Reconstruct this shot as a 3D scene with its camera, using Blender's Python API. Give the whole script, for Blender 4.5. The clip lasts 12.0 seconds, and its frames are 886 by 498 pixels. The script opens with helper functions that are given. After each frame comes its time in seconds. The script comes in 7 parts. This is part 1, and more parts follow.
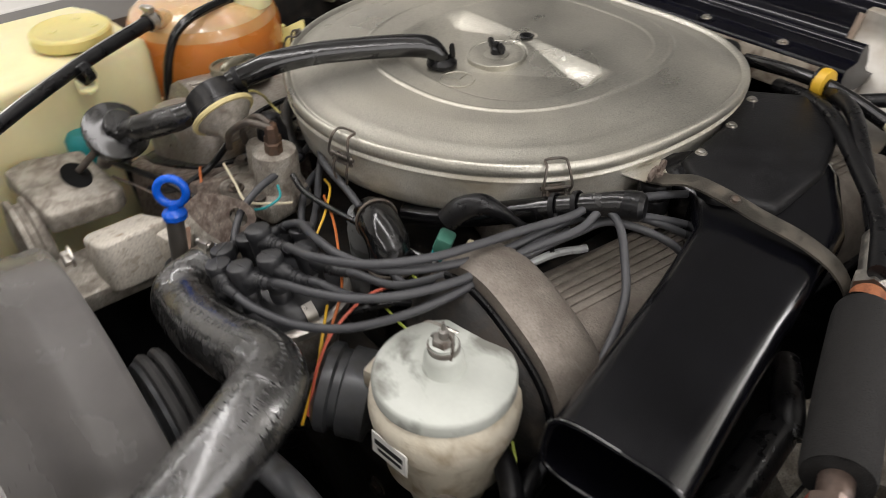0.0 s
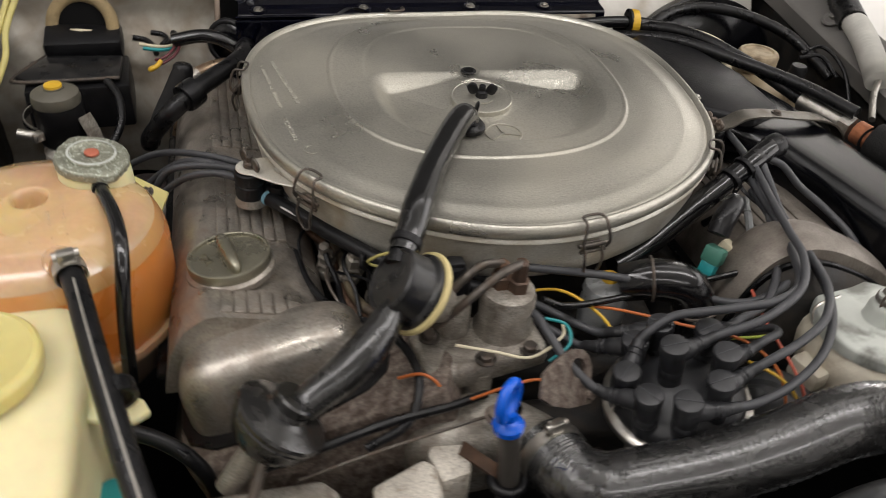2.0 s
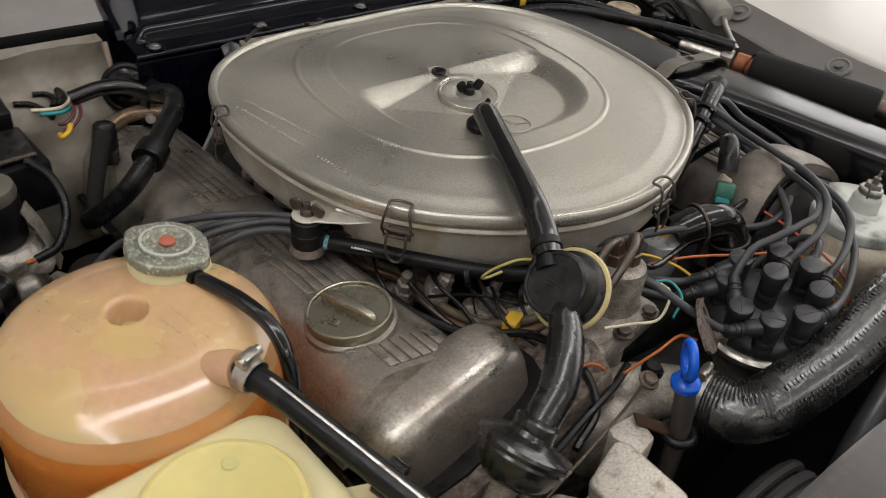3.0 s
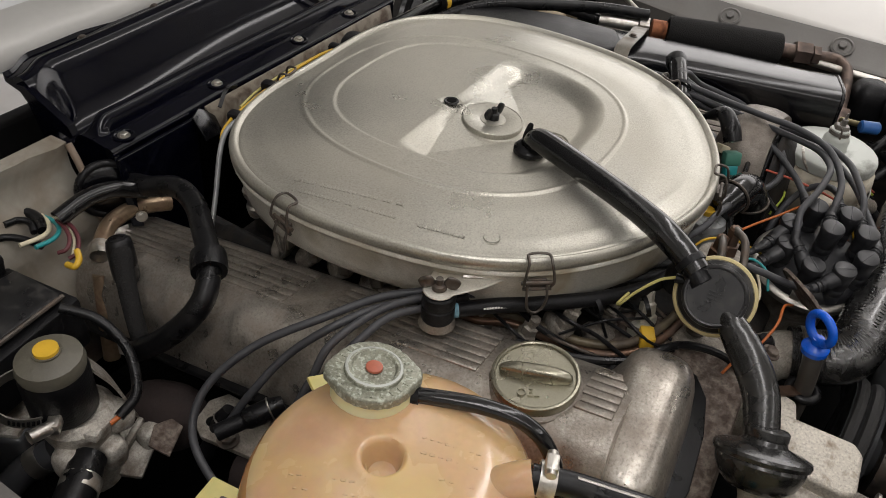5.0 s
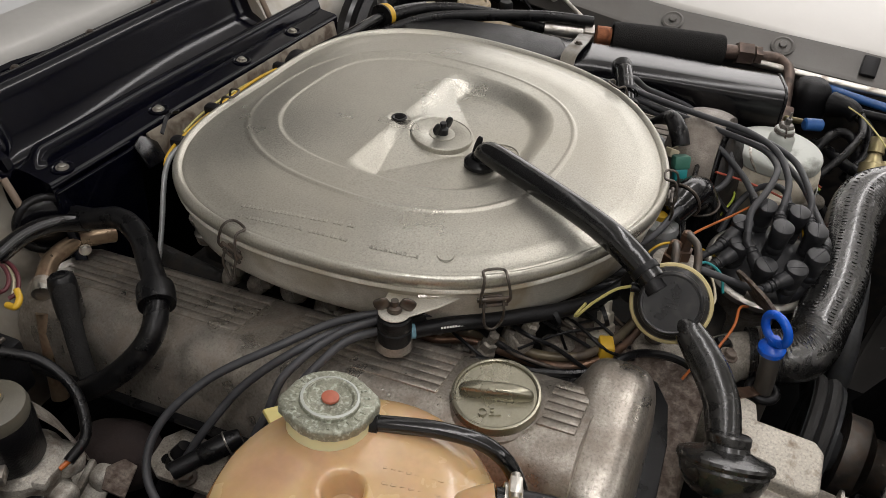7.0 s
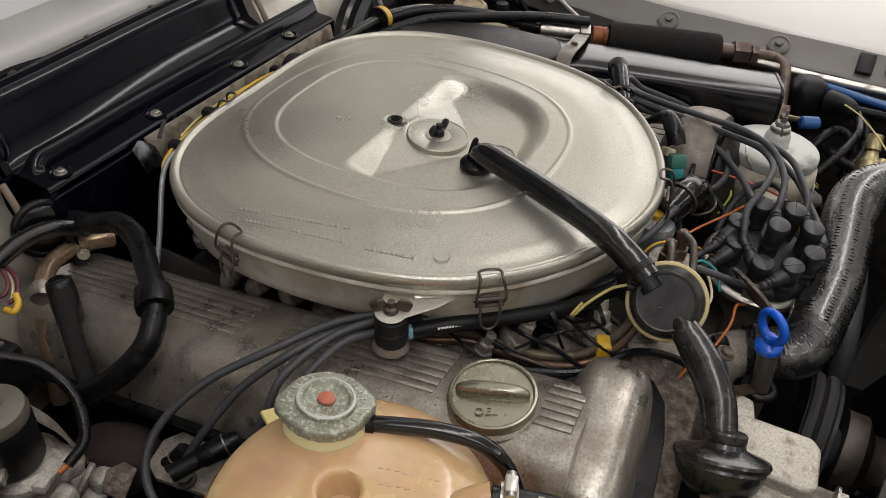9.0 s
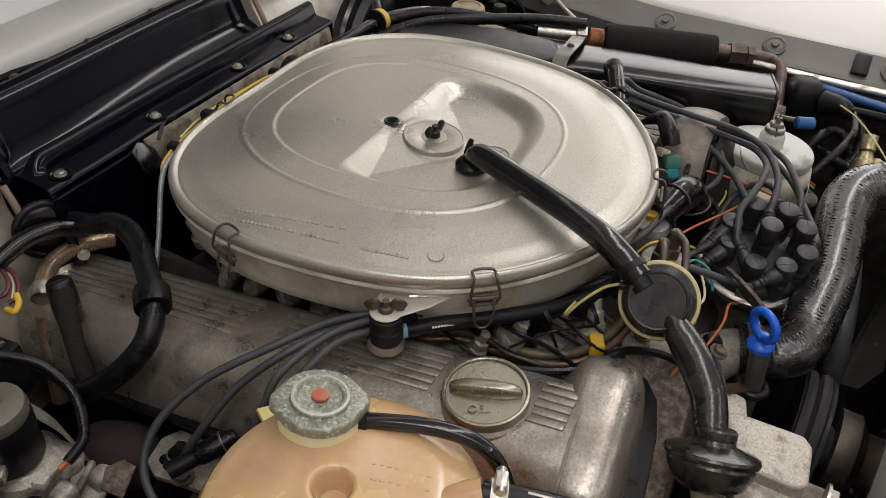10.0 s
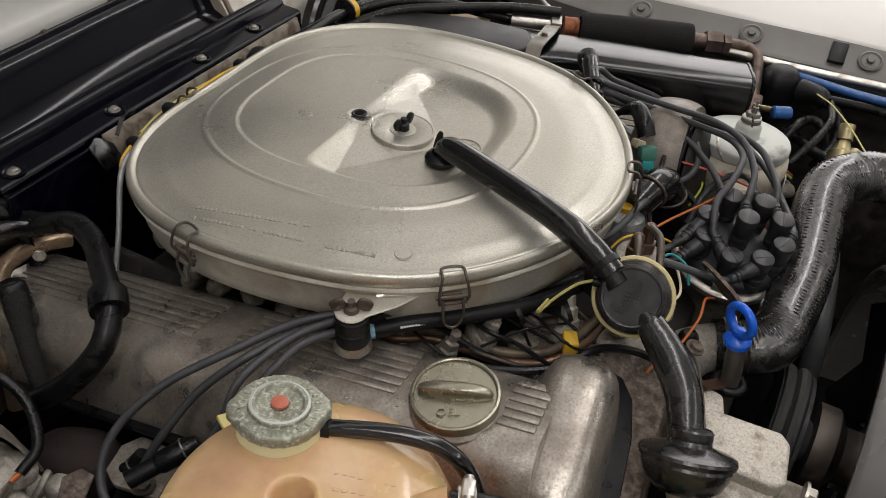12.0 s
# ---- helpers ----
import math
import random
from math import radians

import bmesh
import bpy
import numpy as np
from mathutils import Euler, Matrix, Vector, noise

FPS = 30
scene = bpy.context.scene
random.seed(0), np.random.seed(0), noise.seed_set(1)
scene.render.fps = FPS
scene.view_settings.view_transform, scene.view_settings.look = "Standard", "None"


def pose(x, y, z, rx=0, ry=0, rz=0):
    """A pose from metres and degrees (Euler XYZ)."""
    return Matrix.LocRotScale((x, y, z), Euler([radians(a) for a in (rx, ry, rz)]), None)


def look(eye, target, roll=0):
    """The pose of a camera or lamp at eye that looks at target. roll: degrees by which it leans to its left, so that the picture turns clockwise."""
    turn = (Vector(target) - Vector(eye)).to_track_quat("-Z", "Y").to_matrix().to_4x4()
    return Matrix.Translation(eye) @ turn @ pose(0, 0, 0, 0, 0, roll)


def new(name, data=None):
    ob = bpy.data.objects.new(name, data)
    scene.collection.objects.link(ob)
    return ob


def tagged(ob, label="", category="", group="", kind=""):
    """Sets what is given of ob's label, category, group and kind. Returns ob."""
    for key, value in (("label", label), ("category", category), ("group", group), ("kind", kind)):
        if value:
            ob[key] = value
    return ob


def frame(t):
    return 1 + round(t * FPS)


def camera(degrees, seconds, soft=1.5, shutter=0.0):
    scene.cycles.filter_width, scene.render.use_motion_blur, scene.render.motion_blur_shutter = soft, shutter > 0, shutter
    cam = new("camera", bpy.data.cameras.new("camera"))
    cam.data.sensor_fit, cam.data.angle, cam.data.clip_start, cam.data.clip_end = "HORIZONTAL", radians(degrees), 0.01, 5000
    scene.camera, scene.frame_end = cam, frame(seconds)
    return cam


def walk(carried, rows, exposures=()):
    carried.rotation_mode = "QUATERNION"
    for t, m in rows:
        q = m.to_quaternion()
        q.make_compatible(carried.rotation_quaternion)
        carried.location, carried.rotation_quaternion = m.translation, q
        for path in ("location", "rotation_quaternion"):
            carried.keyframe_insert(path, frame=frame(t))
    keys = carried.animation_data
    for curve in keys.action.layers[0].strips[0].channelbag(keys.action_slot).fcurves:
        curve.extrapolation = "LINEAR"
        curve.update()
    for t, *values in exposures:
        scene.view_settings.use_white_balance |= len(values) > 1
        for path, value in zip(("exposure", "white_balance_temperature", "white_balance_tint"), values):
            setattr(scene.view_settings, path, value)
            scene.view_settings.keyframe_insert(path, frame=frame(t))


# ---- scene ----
cam = camera(58.2, 12.0, 0.55, 0.4)
PATH = [
    (0, (0.582, -0.57, 0.356), (-0.629, 0.45, -0.866), -0.8),
    (0.5, (0.418, -0.656, 0.381), (-0.414, 0.674, -0.86), 1.1),
    (1, (0.2, -0.69, 0.394), (-0.207, 0.823, -0.849), 3.0),
    (1.5, (-0.009, -0.746, 0.384), (-0.016, 0.829, -0.848), 4.0),
    (2, (-0.209, -0.719, 0.371), (0.18, 0.816, -0.851), 4.9),
    (2.5, (-0.386, -0.642, 0.367), (0.353, 0.771, -0.839), 5.2),
    (2.7, (-0.438, -0.617, 0.366), (0.431, 0.72, -0.842), 5.5),
    (4.3, (-0.642, -0.362, 0.408), (0.691, 0.461, -0.835), 4.8),
    (4.5, (-0.655, -0.336, 0.412), (0.692, 0.45, -0.84), 4.9),
    (5, (-0.663, -0.307, 0.409), (0.708, 0.422, -0.852), 4.9),
    (5.5, (-0.656, -0.303, 0.412), (0.734, 0.386, -0.85), 4.7),
    (6, (-0.65, -0.303, 0.413), (0.759, 0.361, -0.841), 4.5),
    (6.5, (-0.647, -0.304, 0.413), (0.774, 0.349, -0.834), 4.3),
    (7, (-0.648, -0.306, 0.411), (0.78, 0.345, -0.829), 4.2),
    (9, (-0.648, -0.312, 0.412), (0.78, 0.346, -0.824), 3.5),
    (9.5, (-0.65, -0.318, 0.413), (0.779, 0.345, -0.821), 3.3),
    (10, (-0.651, -0.322, 0.416), (0.775, 0.345, -0.817), 3.2),
    (10.5, (-0.652, -0.325, 0.418), (0.773, 0.346, -0.814), 3.1),
    (11, (-0.653, -0.328, 0.417), (0.77, 0.351, -0.814), 3.1),
    (11.5, (-0.644, -0.328, 0.415), (0.779, 0.339, -0.822), 3.2),
    (12, (-0.627, -0.324, 0.407), (0.806, 0.297, -0.842), 3.6),
]
walk(cam, [(t, look(eye, target, roll)) for t, eye, target, roll in PATH], ((0.0, 0.44), (1.0, 0.42), (2.0, 0.28), (2.5, 0.17), (4.5, -0.04), (12.0, 0.0)))

# ---- light: a white garage with a ceiling tube and added lamps, all unseen ----
FLOOR_Z, CEIL_Z = -0.86, 1.85
world = bpy.data.worlds.new("garage_air")
scene.world = world
world.use_nodes = True
world.node_tree.nodes["Background"].inputs["Color"].default_value = (0.80, 0.78, 0.74, 1)
world.node_tree.nodes["Background"].inputs["Strength"].default_value = 0.01


def strip_light(name, x, y, sx, sy, watts):
    data = bpy.data.lights.new(name, "AREA")
    data.shape, data.size, data.size_y, data.energy, data.color = "RECTANGLE", sx, sy, watts, (1.0, 0.960, 0.955)
    ob = new(name, data)
    ob.matrix_world = pose(x, y, CEIL_Z - 0.34)
    return ob


# a long overhead tube, added fill strips, an uplight and a bright side panel
for lx, ly, sx, sy, watts in ((0.3, -0.45, 3.8, 0.16, 17), (-0.2, 0.40, 3.2, 0.12, 3), (-1.35, -0.9, 0.16, 1.6, 9), (0.0, -2.1, 2.4, 0.16, 11)):
    strip_light("tube_and_fill_light", lx, ly, sx, sy, watts)
up = strip_light("tube_and_fill_light", 0, 0, 3.8, 0.5, 6)
up.matrix_world = pose(0.3, -0.45, CEIL_Z - 0.30, 180, 0, 0)
# unseen panel added on the right to brighten what the lid reflects
side_panel = strip_light("side_panel_lamp", 0, 0, 2.7, 1.5, 25)
side_panel.matrix_world = pose(2.5, -0.45, 0.70, 90, 0, -90) @ pose(0, 0, 0, 180, 0, 0)
rear_light = strip_light("rear_highlight_lamp", 0, 0, 0.7, 1.6, 50)  # added lamp behind the car for the lid's highlight
rear_light.matrix_world = pose(2.05, 3.45, 0.75, 90, 0, 0) @ pose(0, 0, 0, 180, 0, 0)


# ---- materials ----
def mk(name, base, rough=0.5, metal=0.0, var=0.18, scale=30.0, bump=0.05, bscale=400.0, dirt=None, amount=0.5, dscale=12.0, coat=0.0, rvar=0.15, sss=0.0, spec=0.5, sharp=0.12, speck=0.0, sscale=650.0):
    m = bpy.data.materials.new(name)
    m.use_nodes = True
    t = m.node_tree
    p = t.nodes["Principled BSDF"]
    p.inputs["Metallic"].default_value = metal
    p.inputs["Coat Weight"].default_value = coat
    p.inputs["Coat Roughness"].default_value = 0.12
    p.inputs["Specular IOR Level"].default_value = spec
    if sss:
        p.inputs["Subsurface Weight"].default_value = sss
        p.inputs["Subsurface Radius"].default_value = (0.03, 0.015, 0.006)
        p.inputs["Subsurface Scale"].default_value = 0.6
    tc = t.nodes.new("ShaderNodeTexCoord")

    def noise_node(s, detail=6.0, distort=0.0):
        n = t.nodes.new("ShaderNodeTexNoise")
        n.inputs["Scale"].default_value, n.inputs["Detail"].default_value, n.inputs["Distortion"].default_value = s, detail, distort
        t.links.new(tc.outputs["Object"], n.inputs["Vector"])
        return n

    def ramp(src, lo, hi, a, b):
        r = t.nodes.new("ShaderNodeMapRange")
        r.inputs["From Min"].default_value, r.inputs["From Max"].default_value = lo, hi
        r.inputs["To Min"].default_value, r.inputs["To Max"].default_value = a, b
        t.links.new(src, r.inputs["Value"])
        return r.outputs["Result"]

    def mix(fac, a, b):
        n = t.nodes.new("ShaderNodeMix")
        n.data_type = "RGBA"
        t.links.new(fac, n.inputs["Factor"])
        for socket, v in ((n.inputs["A"], a), (n.inputs["B"], b)):
            if isinstance(v, tuple):
                socket.default_value = (*v, 1)
            else:
                t.links.new(v, socket)
        return n.outputs["Result"]

    big, small = noise_node(scale), noise_node(scale * 9, 3.0)
    dark, light = tuple(c * (1 - var) for c in base), tuple(min(1.0, c * (1 + var)) for c in base)
    col = mix(ramp(big.outputs["Fac"], 0.3, 0.7, 0, 1), dark, light)
    col = mix(ramp(small.outputs["Fac"], 0.35, 0.75, 0, 0.35), col, tuple(c * (1 - var * 1.4) for c in base))
    rsock = ramp(big.outputs["Fac"], 0.3, 0.7, max(0.03, rough - rvar * rough), min(1.0, rough + rvar * rough))
    if speck:
        sp = noise_node(sscale, 2.0)
        col = mix(ramp(sp.outputs["Fac"], 0.54, 0.66, 0, speck), col, tuple(c * 0.35 for c in base))
        col = mix(ramp(sp.outputs["Fac"], 0.44, 0.34, 0, speck * 0.8), col, tuple(min(1.0, c * 1.5 + 0.02) for c in base))
    if dirt:
        d = noise_node(dscale, 8.0, 0.4)
        edge = 0.72 - amount * 0.4
        fac = ramp(d.outputs["Fac"], edge - sharp, edge + sharp, 0, 0.9)
        col = mix(fac, col, dirt)
        radd = t.nodes.new("ShaderNodeMath")
        radd.operation = "MULTIPLY_ADD"
        t.links.new(fac, radd.inputs[0])
        radd.inputs[1].default_value = 0.3
        t.links.new(rsock, radd.inputs[2])
        rsock = radd.outputs[0]
        if metal:
            t.links.new(ramp(fac, 0, 1, metal, metal * 0.35), p.inputs["Metallic"])
    t.links.new(col, p.inputs["Base Color"])
    t.links.new(rsock, p.inputs["Roughness"])
    if bump:
        b = t.nodes.new("ShaderNodeBump")
        b.inputs["Strength"].default_value, b.inputs["Distance"].default_value = bump, 0.002
        f = noise_node(bscale, 4.0)
        t.links.new(f.outputs["Fac"], b.inputs["Height"])
        t.links.new(b.outputs["Normal"], p.inputs["Normal"])
    return m


M_LID = mk("grainy_aluminium_lid", (0.47, 0.463, 0.415), 0.235, 0.95, 0.11, 9, 0.16, 620, (0.38, 0.352, 0.285), 0.44, 5, rvar=0.28, sharp=0.26, speck=0.36, sscale=560)
M_BODY = mk("zinc_housing", (0.60, 0.58, 0.515), 0.42, 0.40, 0.12, 14, 0.14, 500, (0.30, 0.25, 0.17), 0.34, 16, rvar=0.25, speck=0.25)
M_COVER = mk("cast_aluminium_cover", (0.41, 0.38, 0.335), 0.29, 0.87, 0.14, 24, 0.16, 420, (0.17, 0.135, 0.105), 0.35, 42, rvar=0.35, sharp=0.22, speck=0.42, sscale=430)
M_CAST = mk("raw_cast_aluminium", (0.36, 0.335, 0.29), 0.52, 0.6, 0.12, 50, 0.5, 320, (0.11, 0.085, 0.065), 0.42, 60, sharp=0.16, speck=0.5)
M_RUSTY = mk("rusty_corroded_casting", (0.20, 0.165, 0.135), 0.62, 0.3, 0.25, 50, 0.6, 330, (0.055, 0.034, 0.026), 0.55, 140, sharp=0.16, speck=0.5, sscale=420)
M_CREAM = mk("oxidised_pale_casting", (0.56, 0.52, 0.45), 0.55, 0.25, 0.06, 40, 0.5, 420, (0.26, 0.20, 0.14), 0.20, 90, sharp=0.10, speck=0.4, sscale=500)
# dark oily block; on the wing walls it also stands in for shade
M_BLOCK = mk("oily_block_and_shaded_wall", (0.018, 0.017, 0.016), 0.6, 0.1, 0.4, 30, 0.4, 200, (0.04, 0.032, 0.025), 0.4, 60, spec=0.3)
# near black stands in for shade in the bay's depths and in holes
M_SHADOW = mk("painted_shade_black", (0.005, 0.005, 0.005), 0.9, 0.0, 0.4, 20, 0.2, 120, spec=0.1)
M_EXH = mk("rusty_manifold", (0.035, 0.024, 0.022), 0.8, 0.2, 0.35, 40, 0.5, 240, (0.03, 0.022, 0.02), 0.5, 20)
M_GLOSS = mk("gloss_black_paint", (0.002, 0.0021, 0.0032), 0.19, 0.0, 0.3, 20, 0.015, 60, rvar=0.3, spec=0.45)
M_COWL = mk("gloss_navy_black_panel", (0.0012, 0.0014, 0.0045), 0.12, 0.0, 0.2, 12, 0.012, 30, rvar=0.3, spec=0.28)
M_HOSE = mk("wet_look_black_rubber", (0.005, 0.005, 0.0055), 0.15, 0.0, 0.3, 60, 0.20, 95, (0.016, 0.015, 0.014), 0.05, 70, coat=0.15, rvar=0.5, spec=0.5)
M_RAD = mk("braided_rubber_hose", (0.017, 0.0168, 0.0165), 0.24, 0.0, 0.3, 50, 0.40, 300, (0.034, 0.032, 0.030), 0.15, 60, coat=0.8, rvar=0.4, spec=1.0)
M_RUBBER = mk("black_rubber", (0.0055, 0.0055, 0.0062), 0.32, 0.0, 0.3, 60, 0.12, 300, (0.018, 0.017, 0.016), 0.12, 90, spec=0.28, rvar=0.35)
M_MATT = mk("matt_black_plastic", (0.007, 0.007, 0.0078), 0.40, 0.0, 0.3, 40, 0.2, 500, spec=0.24)
M_DRUM = mk("smooth_black_plastic", (0.012, 0.012, 0.0125), 0.30, 0.0, 0.2, 60, 0.02, 300, (0.045, 0.042, 0.038), 0.16, 80, spec=0.4)
M_BOOT = mk("dusty_soft_rubber", (0.0095, 0.0093, 0.009), 0.25, 0.0, 0.3, 50, 0.10, 200, (0.030, 0.028, 0.025), 0.14, 70, spec=0.6, coat=0.3)
M_FOAM = mk("black_foam_sleeve", (0.017, 0.0165, 0.016), 0.92, 0.0, 0.25, 90, 0.6, 700, spec=0.2)
M_WIRE = mk("grey_ignition_lead", (0.044, 0.045, 0.049), 0.5, 0.0, 0.15, 80, 0.05, 400)
M_DIST = mk("dark_bakelite", (0.019, 0.0195, 0.0215), 0.40, 0.0, 0.2, 80, 0.05, 500)
M_STEEL = mk("plated_steel", (0.50, 0.48, 0.44), 0.32, 0.95, 0.15, 80, 0.08, 500, (0.2, 0.15, 0.1), 0.2, 60)
M_DULL = mk("dull_wire_steel", (0.11, 0.098, 0.086), 0.42, 0.8, 0.25, 120, 0.1, 700, (0.10, 0.07, 0.05), 0.4, 80)
M_BRASSY = mk("yellow_passivated_steel", (0.42, 0.36, 0.20), 0.35, 0.85, 0.15, 60, 0.05, 500, (0.2, 0.16, 0.1), 0.3, 50)
M_COPPER = mk("browned_copper_pipe", (0.16, 0.095, 0.062), 0.36, 0.8, 0.3, 60, 0.1, 300, (0.05, 0.04, 0.035), 0.4, 30)
M_BROWN = mk("brown_steel_fitting", (0.13, 0.095, 0.078), 0.4, 0.7, 0.2, 90, 0.1, 400, (0.04, 0.03, 0.026), 0.3, 60)
M_RUSTFIT = mk("rusty_fitting", (0.36, 0.13, 0.055), 0.65, 0.3, 0.3, 90, 0.3, 500, (0.14, 0.05, 0.025), 0.4, 80)
M_TANK = mk("peach_translucent_plastic", (0.56, 0.345, 0.205), 0.12, 0.0, 0.16, 20, 0.14, 40, (0.58, 0.42, 0.17), 0.50, 15, sss=0.25, sharp=0.13, coat=0.6)
M_TANKMID = mk("orange_peach_plastic", (0.58, 0.27, 0.10), 0.14, 0.0, 0.12, 18, 0.10, 40, (0.58, 0.36, 0.14), 0.35, 12, sss=0.3, sharp=0.2, coat=0.5)
M_COOLANT = mk("orange_coolant_behind_plastic", (0.66, 0.20, 0.03), 0.20, 0.0, 0.10, 16, 0.05, 40, (0.55, 0.25, 0.07), 0.2, 9, sss=0.35, sharp=0.3, coat=0.4)
M_TANKDARK = mk("dull_dark_brown", (0.20, 0.15, 0.11), 0.45, 0.0, 0.2, 20, 0.1, 100)
M_WASH = mk("yellowed_white_plastic", (0.77, 0.70, 0.42), 0.38, 0.0, 0.06, 14, 0.06, 60, (0.62, 0.55, 0.28), 0.2, 10, sss=0.3, sharp=0.3)
M_WASHCAP = mk("aged_yellow_plastic_cap", (0.60, 0.52, 0.20), 0.35, 0.0, 0.08, 20, 0.05, 60, sss=0.2)
M_CAP = mk("corroded_zinc_cap", (0.27, 0.275, 0.215), 0.40, 0.5, 0.14, 60, 0.5, 300, (0.50, 0.53, 0.45), 0.34, 330, sharp=0.07, speck=0.3)
M_RED = mk("faded_red_dot", (0.42, 0.12, 0.07), 0.5, 0.0, 0.15, 200, 0.05, 600)
M_OILCAP = mk("olive_grey_oil_cap", (0.30, 0.285, 0.22), 0.30, 0.8, 0.08, 30, 0.06, 600, rvar=0.25, speck=0.12)
M_BLUE = mk("bright_blue_plastic", (0.003, 0.10, 0.62), 0.26, 0.0, 0.1, 60, 0.02, 300)
M_PALEBLUE = mk("blue_valve_cap", (0.025, 0.10, 0.30), 0.35, 0.0, 0.15, 80, 0.05, 400)
M_YELLOW = mk("yellow_plastic", (0.62, 0.38, 0.03), 0.4, 0.0, 0.1, 60, 0.05, 300)
M_PALEYEL = mk("pale_yellow_sleeving", (0.50, 0.44, 0.15), 0.45, 0.0, 0.15, 60, 0.05, 300)
M_GASKET = mk("cream_rubber_seal", (0.55, 0.46, 0.22), 0.5, 0.0, 0.12, 60, 0.1, 400)
M_GREEN = mk("mint_green_connector", (0.05, 0.17, 0.125), 0.45, 0.0, 0.12, 80, 0.05, 400)
M_TEAL = mk("teal_connector", (0.015, 0.24, 0.25), 0.45, 0.0, 0.12, 80, 0.05, 400)
M_ORANGE = mk("orange_wire", (0.45, 0.12, 0.025), 0.45, 0.0, 0.1, 80, 0.0)
M_REDWIRE = mk("faded_red_wire", (0.48, 0.10, 0.06), 0.5, 0.0, 0.1, 80, 0.0)
M_LIME = mk("lime_wire", (0.40, 0.48, 0.06), 0.5, 0.0, 0.1, 80, 0.0)
M_WHITEW = mk("cream_wire", (0.62, 0.56, 0.40), 0.5, 0.0, 0.1, 80, 0.0)
M_PSLID = mk("pale_grey_painted_lid", (0.47, 0.49, 0.45), 0.45, 0.1, 0.06, 30, 0.08, 300, (0.15, 0.15, 0.13), 0.30, 24, sharp=0.06)
M_PSBODY = mk("chalky_cream_casting", (0.62, 0.57, 0.46), 0.6, 0.05, 0.1, 40, 0.3, 300, (0.30, 0.23, 0.14), 0.34, 45)
M_SILVER = mk("silver_foil_insulation", (0.52, 0.50, 0.455), 0.42, 0.35, 0.12, 10, 0.55, 40, (0.30, 0.235, 0.16), 0.34, 18, sharp=0.14)
# stained foil, its base darker than the silver one to hold the left side's shade
M_FOIL = mk("shaded_stained_foil", (0.36, 0.335, 0.285), 0.40, 0.4, 0.20, 14, 0.6, 40, (0.16, 0.12, 0.08), 0.34, 22, sharp=0.16)
M_FENDER = mk("satin_grey_inner_wing", (0.132, 0.129, 0.12), 0.38, 0.2, 0.10, 10, 0.06, 200, (0.12, 0.11, 0.10), 0.35, 9, sharp=0.25, speck=0.15)
M_PAINT = mk("pale_car_paint", (0.50, 0.485, 0.455), 0.32, 0.0, 0.03, 20, 0.0, coat=0.2)
# base lifted to grey to stand in for the shroud's reflections
M_SHROUD = mk("black_shroud_greyed_sheen", (0.105, 0.10, 0.096), 0.26, 0.0, 0.12, 20, 0.01, 60, spec=0.8)
M_TUBE = mk("smoky_guide_tube", (0.06, 0.054, 0.047), 0.35, 0.0, 0.15, 60, 0.05, 300)
M_PUMP = mk("dark_satin_pump_metal", (0.085, 0.088, 0.092), 0.36, 0.5, 0.1, 40, 0.08, 300, (0.04, 0.038, 0.036), 0.35, 40)
M_BELT = mk("worn_rubber_belt", (0.035, 0.034, 0.033), 0.6, 0.0, 0.2, 40, 0.2, 300)
M_LINING = mk("grey_bonnet_lining", (0.13, 0.127, 0.12), 0.7, 0.0, 0.12, 8, 0.3, 60)
M_WALL = mk("white_garage_wall", (0.80, 0.79, 0.76), 0.8, 0.0, 0.03, 3, 0.1, 60)
M_FLOOR = mk("grey_garage_floor", (0.30, 0.29, 0.28), 0.6, 0.0, 0.15, 3, 0.1, 80)
M_PLATE = mk("white_label", (0.66, 0.65, 0.62), 0.5, 0.0, 0.05, 60, 0.0)
M_INK = mk("black_ink", (0.015, 0.015, 0.015), 0.6, 0.0, 0.1, 60, 0.0)
# the pale base colour paints the reflection on the glass
M_GLASS = mk("glass_with_painted_reflection", (0.55, 0.56, 0.56), 0.12, 0.0, 0.03, 3, 0.0, coat=0.5)
M_CLEAR = mk("clear_grey_fuel_hose", (0.30, 0.31, 0.31), 0.3, 0.2, 0.2, 60, 0.05, 300)


# ---- mesh helpers ----
def vec(p):
    return Vector(p)


def curve_points(points, steps):
    pts = [vec(p) for p in points]
    if len(pts) < 3 or steps < 2:
        return pts
    ext = [2 * pts[0] - pts[1]] + pts + [2 * pts[-1] - pts[-2]]
    out = []
    for i in range(1, len(ext) - 2):
        a, b, c, d = ext[i - 1 : i + 3]
        for k in range(steps):
            s = k / steps
            out.append(0.5 * (2 * b + (c - a) * s + (2 * a - 5 * b + 4 * c - d) * s * s + (3 * b - a - 3 * c + d) * s ** 3))
    return out + [pts[-1]]


